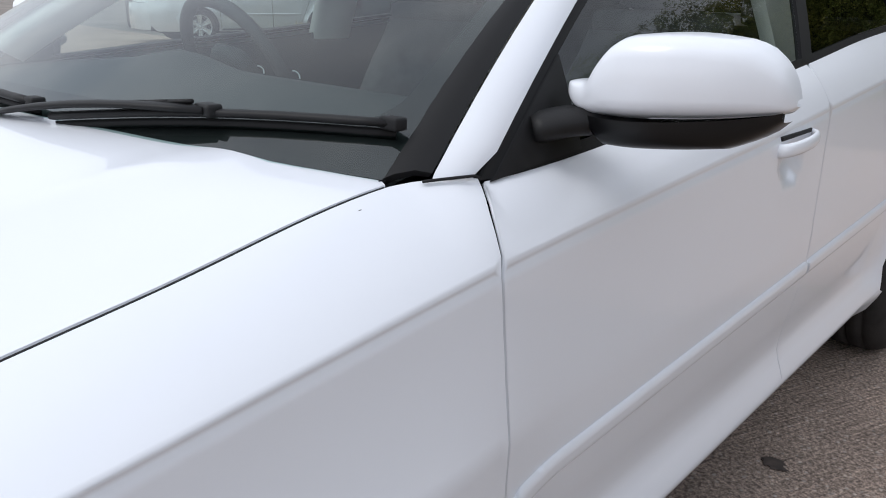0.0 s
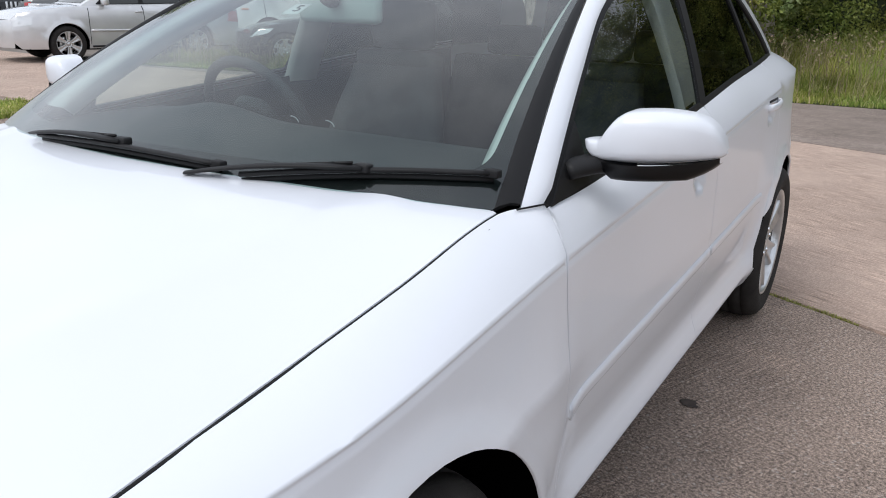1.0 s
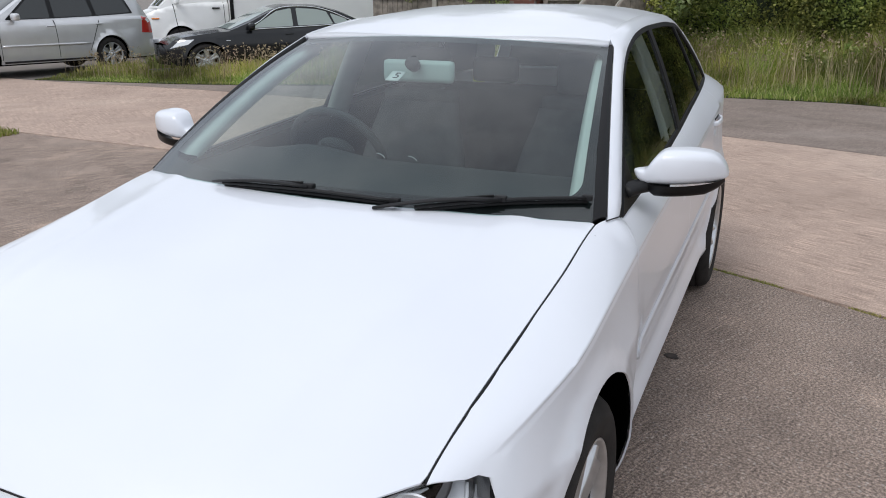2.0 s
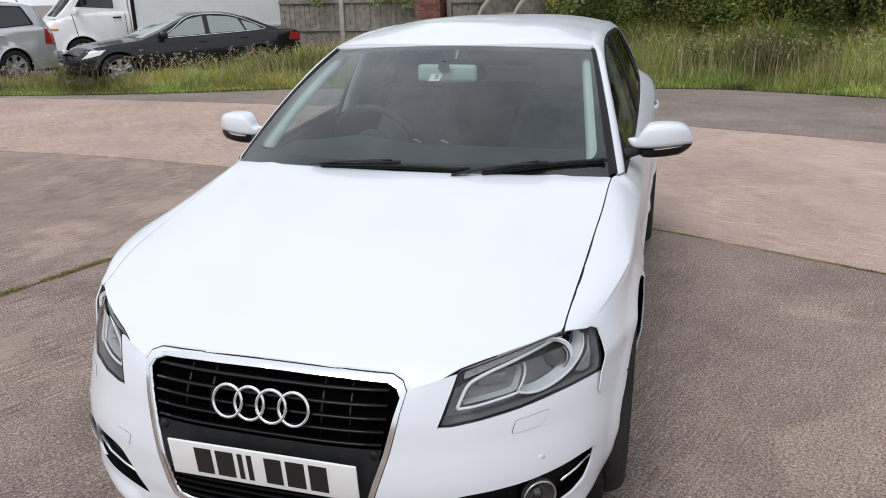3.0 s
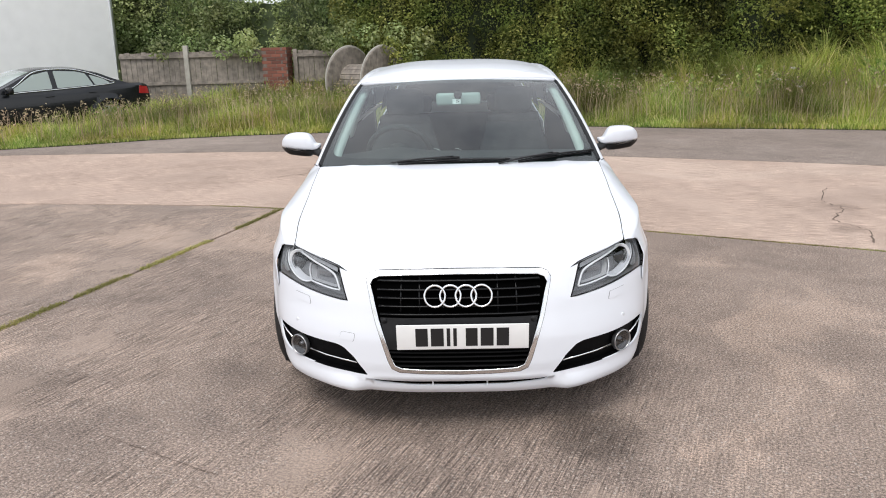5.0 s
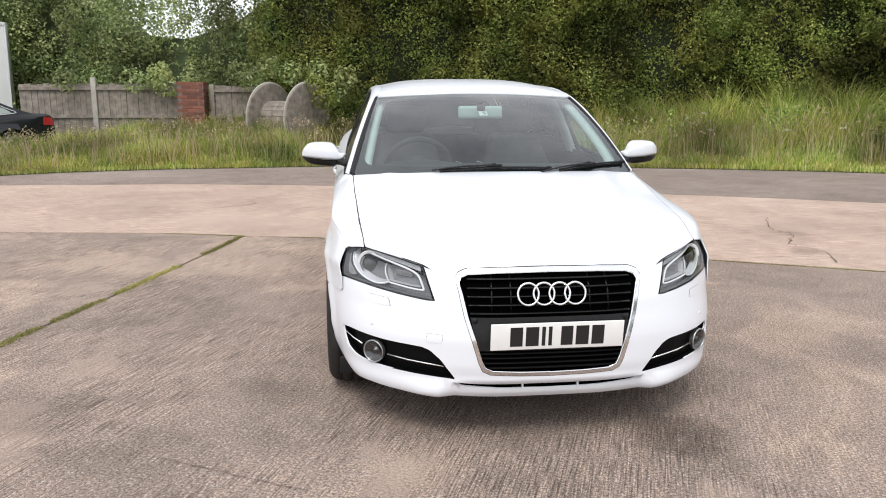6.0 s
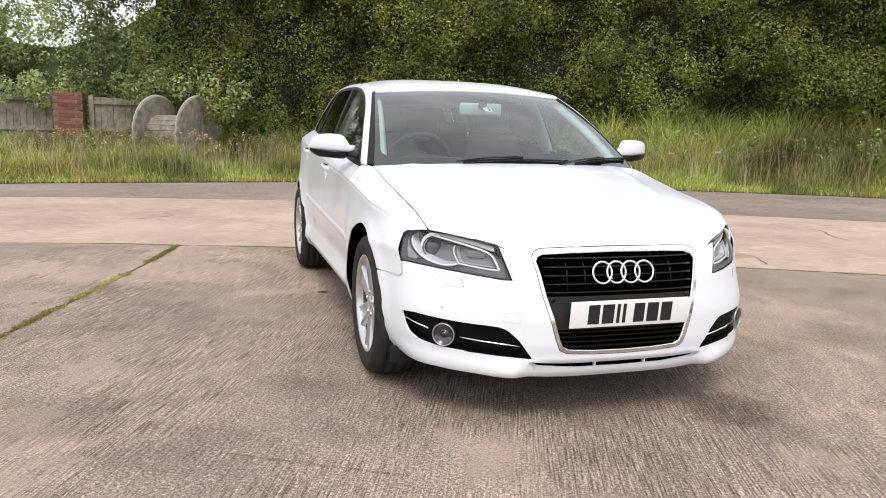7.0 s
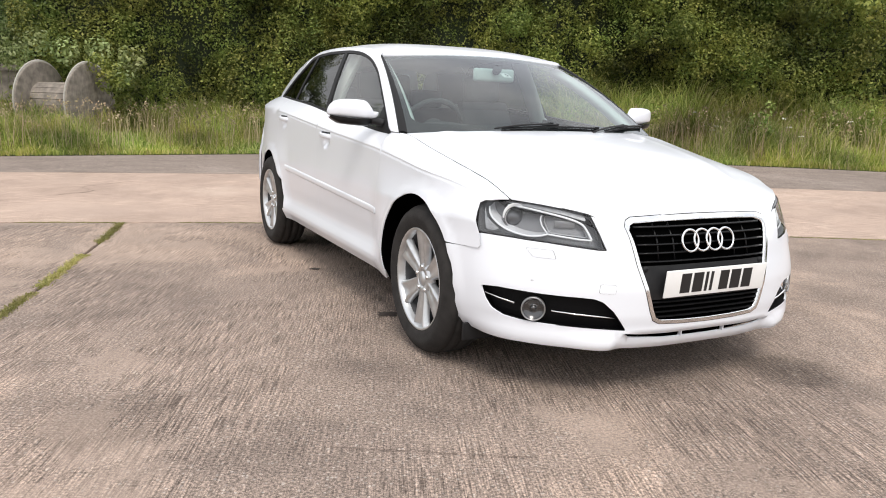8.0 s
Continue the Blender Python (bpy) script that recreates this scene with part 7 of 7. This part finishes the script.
    for side in (1, -1):
        skin("cabin_side", np.array(up + dn), cabin, paint, c, step=0.08, mirror=side, outward=(1, 0, 0), lip=0.02)
        for pane in panes:
            skin("side_window", fillet(pane, 0.03, 3), lambda y, z: cabin(y, z) + np.array([0.006, 0, 0]), glass, c, step=0.12, mirror=side, outward=(1, 0, 0), lip=0.006)
    rows = []
    for y in np.linspace(y0, y1, 40):
        zt = float(roof_z(y))
        dz = 0.045 * min(1, (zt - float(deck_z(y))) / 0.2)
        w = float(cabin(np.array([y]), np.array([zt - dz]))[0, 0])
        rows.append([(w * s, y - 0.05 * (1 - s * s) * (1 if y < (y0 + y1) / 2 else -1) * (1 - min(1, dz / 0.045) * 0.0) * np.clip(1 - (zt - float(deck_z(y))) / 0.6, 0, 1), zt - dz * abs(s) ** 3) for s in np.linspace(-1, 1, 15)])
    rows = np.array(rows)
    z_all = np.array([r[7][2] for r in rows])
    peak = z_all.max()
    loft("roof", rows, paint, c, outward=(0, 0, 1))
    # screens lie just over the sloping ends
    for part_rows in (rows[1:int(np.argmax(z_all > peak - 0.07))], rows[len(rows) - int(np.argmax(z_all[::-1] > peak - 0.10)):-1]):
        if len(part_rows) > 2:
            q = part_rows[:, 1:-1].copy()
            q[:, :, 2] += 0.008
            q[:, :, 0] *= 0.97
            loft("screen", q, glass, c, outward=(0, 0, 1))
    bm = bmesh.new()
    box_mesh(bm, (0, (L0 + L1) / 2, 0.26), (half_w * 1.7, (L1 - L0) * 0.9, 0.10))
    part("underside", bm, CAVITY, c)
    k = wheel_r / 0.316
    for side in (1, -1):
        for ax in axles:
            w = copy_thing(master_wheel, Matrix())
            w.parent = c
            w.matrix_basis = pose(side * ((wheel_x or half_w - 0.115)), ax, wheel_r, 0, 0, 0 if side > 0 else 180) @ Matrix.Diagonal((k, k, k, 1))
    for side in (1, -1):
        ym = roofline[0][0] + 0.42
        zm = float(deck_z(ym)) + 0.06
        bm = bmesh.new()
        box_mesh(bm, (side * (half_w + 0.02), ym, zm + 0.02), (0.19, 0.11, 0.13), 0.035)
        mir = part("door_mirror", bm, paint, c)
        bm = bmesh.new()
        box_mesh(bm, (side * (half_w - 0.09), ym, zm - 0.02), (0.10, 0.05, 0.03), 0.01)
        part("mirror_arm", bm, BLACK_TRIM, mir)
    return c, body, cabin, deck_z, half


def on_side(bodyfn, c, name, poly, mat, lift=0.004, sides=(1, -1), r=0.01):
    for side in sides:
        skin(name, fillet(poly, r, 3), lambda y, z: bodyfn(y, z) + np.array([lift, 0, 0]), mat, c, step=0.08, mirror=side, outward=(1, 0, 0), lip=0.005)


def side_bar(c, bodyfn, name, y0, y1, z0, z1, mat, rad, lift=0.006):
    for side in (1, -1):
        pts = []
        for t in np.linspace(0, 1, 12):
            p = bodyfn(np.array([y0 + (y1 - y0) * t]), np.array([z0 + (z1 - z0) * t]))[0]
            pts.append((side * (p[0] + lift), p[1], p[2]))
        part(name, tube_mesh(bmesh.new(), pts, rad, 6), mat, c)


# silver estate
sil, body, cabin, dz, hf = parked_car("estate_car", "silver estate car with dark rear windows", pose(-12.61, 8.0, 0, 0, 0, -13), SILVER, 0.865, -2.13, 2.30, (-1.2625, 1.2625), 0.325,
    [(-2.14, 0.72), (-2.0, 0.84), (-1.6, 0.93), (-0.95, 0.985), (-0.6, 0.99), (0.3, 1.01), (1.5, 1.045), (2.1, 1.05), (2.3, 0.98)],
    [(-0.98, 0.98), (-0.6, 1.24), (-0.2, 1.47), (0.1, 1.545), (0.9, 1.575), (1.6, 1.56), (1.95, 1.50), (2.12, 1.25), (2.26, 1.03)],
    [[(-0.62, 1.03), (0.13, 1.045), (0.13, 1.47), (-0.15, 1.43)], [(0.22, 1.05), (0.98, 1.07), (0.90, 1.49), (0.22, 1.48)], [(1.06, 1.075), (1.80, 1.12), (1.66, 1.44), (1.0, 1.485)]], 0.30)
on_side(body, sil, "tail_lamp", [(1.97, 0.72), (2.28, 0.70), (2.25, 1.00), (2.04, 1.04)], RED_LENS)
on_side(body, sil, "headlamp", [(-2.11, 0.62), (-1.84, 0.66), (-1.80, 0.80), (-2.06, 0.77)], CLEAR_LAMP)
on_side(cabin, sil, "window_band", [(-0.70, 1.015), (0.2, 1.03), (1.0, 1.055), (1.86, 1.10), (1.70, 1.465), (0.9, 1.505), (0.1, 1.49), (-0.18, 1.45)], GLOSS_BLACK, 0.003, r=0.04)
side_bar(sil, body, "door_handle", 0.02, 0.16, 0.895, 0.90, SILVER, 0.014, 0.016)
side_bar(sil, body, "door_handle", 0.98, 1.12, 0.915, 0.92, SILVER, 0.014, 0.016)
side_bar(sil, body, "side_strip", -0.85, 0.80, 0.56, 0.56, SILVER, 0.020, 0.004)
side_bar(sil, body, "door_gap", 0.185, 0.175, 0.32, 1.0, CAVITY, 0.006, -0.001)
side_bar(sil, body, "door_gap", -0.88, -0.86, 0.32, 0.95, CAVITY, 0.006, -0.001)
side_bar(sil, body, "door_gap", 0.80, 1.06, 0.42, 0.98, CAVITY, 0.006, -0.001)
side_bar(sil, body, "sill_trim", -0.85, 0.85, 0.275, 0.275, BLACK_TRIM, 0.02, 0.0)
bm = bmesh.new()
box_mesh(bm, (0, -1.35, 0.985), (0.55, 0.35, 0.05), 0.02)
part("bonnet_scoop", bm, SILVER, sil)
for side in (1, -1):
    part("roof_bar", tube_mesh(bmesh.new(), rounded([(side * 0.56, 0.1, 1.54), (side * 0.57, 0.25, 1.60), (side * 0.57, 1.5, 1.615), (side * 0.55, 1.72, 1.55)], 5), 0.016, 8), SATIN, sil)
bm = bmesh.new()
box_mesh(bm, (0, 2.42, 0.47), (1.66, 0.14, 0.20), 0.05)
part("rear_bumper", bm, SILVER, sil)

# dark saloon
sed, body, cabin, dz, hf = parked_car("saloon_car", "black saloon car with chrome window trim", pose(-8.80, 10.56, -0.04, 0, 0, -38) @ Matrix.Diagonal((0.95, 1.0, 0.93, 1)), DARK_PAINT, 0.885, -2.06, 2.42, (-1.40, 1.425), 0.335,
    [(-2.07, 0.62), (-1.95, 0.74), (-1.5, 0.84), (-0.85, 0.905), (-0.5, 0.915), (0.5, 0.945), (1.3, 0.985), (1.75, 1.01), (2.2, 1.015), (2.42, 0.95)],
    [(-0.95, 0.90), (-0.5, 1.12), (0.0, 1.35), (0.35, 1.425), (0.8, 1.425), (1.3, 1.31), (1.75, 1.10), (1.95, 1.01)],
    [[(-0.50, 0.955), (0.33, 0.985), (0.33, 1.345), (0.02, 1.285)], [(0.43, 0.99), (1.16, 1.02), (1.05, 1.27), (0.86, 1.32), (0.43, 1.35)], [(1.20, 1.02), (1.52, 1.045), (1.40, 1.14), (1.12, 1.24)]], 0.36, glass=PALE_GLASS)
on_side(body, sed, "headlamp", [(-2.03, 0.58), (-1.72, 0.66), (-1.60, 0.76), (-1.86, 0.735)], CLEAR_LAMP)
on_side(body, sed, "tail_lamp", [(2.10, 0.78), (2.39, 0.76), (2.37, 0.92), (2.15, 0.95)], RED_LENS)
for side in (1, -1):
    line = [(-0.56, 0.94), (-0.3, 1.105), (0.0, 1.315), (0.30, 1.378), (0.75, 1.372), (1.1, 1.29), (1.48, 1.12), (1.60, 1.045), (1.2, 1.005), (0.4, 0.965), (-0.2, 0.945)]
    pts = [cabin(np.array([y]), np.array([z]))[0] for y, z in rounded(line, 4, closed=True)]
    part("window_trim", tube_mesh(bmesh.new(), [(side * (p[0] + 0.008), p[1], p[2]) for p in pts], 0.011, 6, closed=True), CHROME, sed, "bright chrome window trim")
side_bar(sed, body, "door_handle", 0.15, 0.30, 0.83, 0.835, DARK_PAINT, 0.014, 0.014)
side_bar(sed, body, "door_handle", 1.02, 1.17, 0.87, 0.875, DARK_PAINT, 0.014, 0.014)
side_bar(sed, body, "wing_badge", -1.02, -0.94, 0.72, 0.72, CHROME, 0.008, 0.004)
side_bar(sed, body, "sill_trim", -0.95, 0.95, 0.27, 0.27, BLACK_TRIM, 0.02, 0.0)

# white box van
van, body, cabin, dz, hf = parked_car("box_van", "white box van with a black cab trim", pose(-11.8, 14.27, 0, 0, 0, -38), VAN_WHITE, 0.98, -3.05, -0.95, (-2.15,), 0.36,
    [(-3.06, 0.80), (-2.9, 1.02), (-2.6, 1.14), (-2.3, 1.22), (-1.9, 1.27), (-1.2, 1.30), (-0.95, 1.30)],
    [(-2.62, 1.16), (-2.2, 1.62), (-1.85, 2.05), (-1.5, 2.30), (-1.1, 2.36), (-0.96, 2.36)],
    [[(-2.18, 1.42), (-1.32, 1.36), (-1.30, 2.05), (-1.72, 2.02)]], 0.14)
side_bar(van, body, "door_handle", -1.38, -1.20, 1.16, 1.16, BLACK_TRIM, 0.02, 0.014)
side_bar(van, body, "side_marker", -2.78, -2.62, 0.93, 0.93, AMBER, 0.02, 0.006)
side_bar(van, body, "door_gap", -2.20, -2.28, 0.55, 1.25, CAVITY, 0.008, -0.001)
side_bar(van, body, "door_gap", -1.08, -1.08, 0.45, 1.30, CAVITY, 0.008, -0.001)
bm = bmesh.new()
box_mesh(bm, (0, 1.03, 1.92), (2.10, 3.94, 2.16), 0.02)
boxpart = part("box_body", bm, VAN_WHITE, van, "plain white box body", smooth=False)
for sx in (1, -1):
    for y in (-0.93, 3.0):
        bm = bmesh.new()
        box_mesh(bm, (sx * 1.052, y, 1.92), (0.03, 0.09, 2.2), 0.008)
        part("corner_trim", bm, SATIN if y > 0 else BLACK_TRIM, boxpart)
    for z in (0.85, 2.99):
        bm = bmesh.new()
        box_mesh(bm, (sx * 1.052, 1.03, z), (0.03, 3.9, 0.08), 0.008)
        part("edge_trim", bm, VAN_WHITE, boxpart)
bm = bmesh.new()
box_mesh(bm, (0, 1.0, 0.62), (0.9, 3.9, 0.22), 0.02)
part("chassis", bm, CAVITY, van)
for side in (1, -1):
    w = copy_thing(master_wheel, Matrix())
    w.parent = van
    w.matrix_basis = pose(side * 0.88, 1.5, 0.36, 0, 0, 0 if side > 0 else 180) @ Matrix.Diagonal((1.14, 1.14, 1.14, 1))
    bm = bmesh.new()
    box_mesh(bm, (side * 1.13, -2.02, 1.62), (0.14, 0.10, 0.34), 0.03)
    part("wing_mirror", bm, BLACK_TRIM, van)

# black four-wheel drive seen beyond the silver car
suv, body, cabin, dz, hf = parked_car("off_roader", "black boxy four-wheel-drive car with a slotted grille", pose(-18.6, 9.45, 0, 0, 0, 62), DARK_PAINT, 0.90, -2.15, 2.2, (-1.35, 1.35), 0.38,
    [(-2.16, 0.95), (-2.05, 1.06), (-1.5, 1.12), (-0.8, 1.16), (0.5, 1.18), (2.1, 1.18), (2.2, 1.15)],
    [(-0.85, 1.16), (-0.55, 1.62), (-0.3, 1.78), (0.4, 1.82), (1.8, 1.80), (2.05, 1.72), (2.15, 1.2)],
    [[(-0.45, 1.24), (0.35, 1.24), (0.35, 1.70), (-0.22, 1.68)], [(0.45, 1.24), (1.2, 1.24), (1.2, 1.70), (0.45, 1.70)], [(1.3, 1.24), (1.95, 1.24), (1.88, 1.68), (1.3, 1.70)]], 0.12)
for k in range(7):
    bm = bmesh.new()
    box_mesh(bm, (-0.27 + 0.09 * k, -2.295, 0.86), (0.05, 0.03, 0.26), 0.012)
    part("grille_bar", bm, SATIN, suv)
for sx in (-0.52, 0.52):
    bm = bmesh.new()
    lathe_mesh(bm, [(0, 0.10), (0.03, 0.095), (0.045, 0.06), (0.05, 0)], 24)
    bmesh.ops.transform(bm, matrix=Matrix.Translation((sx, -2.26, 0.88)) @ Matrix.Rotation(radians(-90), 4, "Z"), verts=bm.verts[:])
    part("headlamp", bm, CLEAR_LAMP, suv)
bm = bmesh.new()
box_mesh(bm, (0, -2.34, 0.55), (1.7, 0.16, 0.20), 0.04)
part("front_bumper", bm, BLACK_TRIM, suv)
bm = bmesh.new()
box_mesh(bm, (0, -2.43, 0.56), (0.52, 0.01, 0.11), 0.003)
pl = part("number_plate", bm, WHITE_PLASTIC, suv)
bm = bmesh.new()
box_mesh(bm, (0, -2.437, 0.56), (0.40, 0.004, 0.06))
part("plate_bar", bm, PLATE_INK, pl, smooth=False)


# dark grey people carrier, half hidden behind the silver car
GREY_PAINT = plain("dark_grey_paint", (0.10, 0.105, 0.11), 0.3, coat=1.0)
mpv, body, cabin, dz, hf = parked_car("people_carrier", "dark grey people carrier parked behind the estate car", pose(-15.6, 10.4, 0, 0, 0, 149), GREY_PAINT, 0.90, -2.2, 2.2, (-1.35, 1.35), 0.33,
    [(-2.2, 0.72), (-2.0, 0.88), (-1.4, 0.98), (-0.8, 1.02), (0.5, 1.04), (2.0, 1.06), (2.2, 1.0)],
    [(-1.2, 1.0), (-0.6, 1.38), (-0.2, 1.6), (0.4, 1.68), (1.6, 1.66), (1.95, 1.58), (2.15, 1.06)],
    [[(-0.55, 1.08), (0.25, 1.09), (0.25, 1.55), (-0.15, 1.50)], [(0.35, 1.09), (1.15, 1.10), (1.12, 1.56), (0.35, 1.56)], [(1.25, 1.10), (1.92, 1.12), (1.80, 1.52), (1.22, 1.56)]], 0.22)
on_side(body, mpv, "tail_lamp", [(1.98, 0.62), (2.17, 0.60), (2.15, 0.98), (2.02, 1.0)], RED_LENS)
on_side(body, mpv, "headlamp", [(-2.16, 0.62), (-1.84, 0.66), (-1.80, 0.80), (-2.06, 0.77)], CLEAR_LAMP)
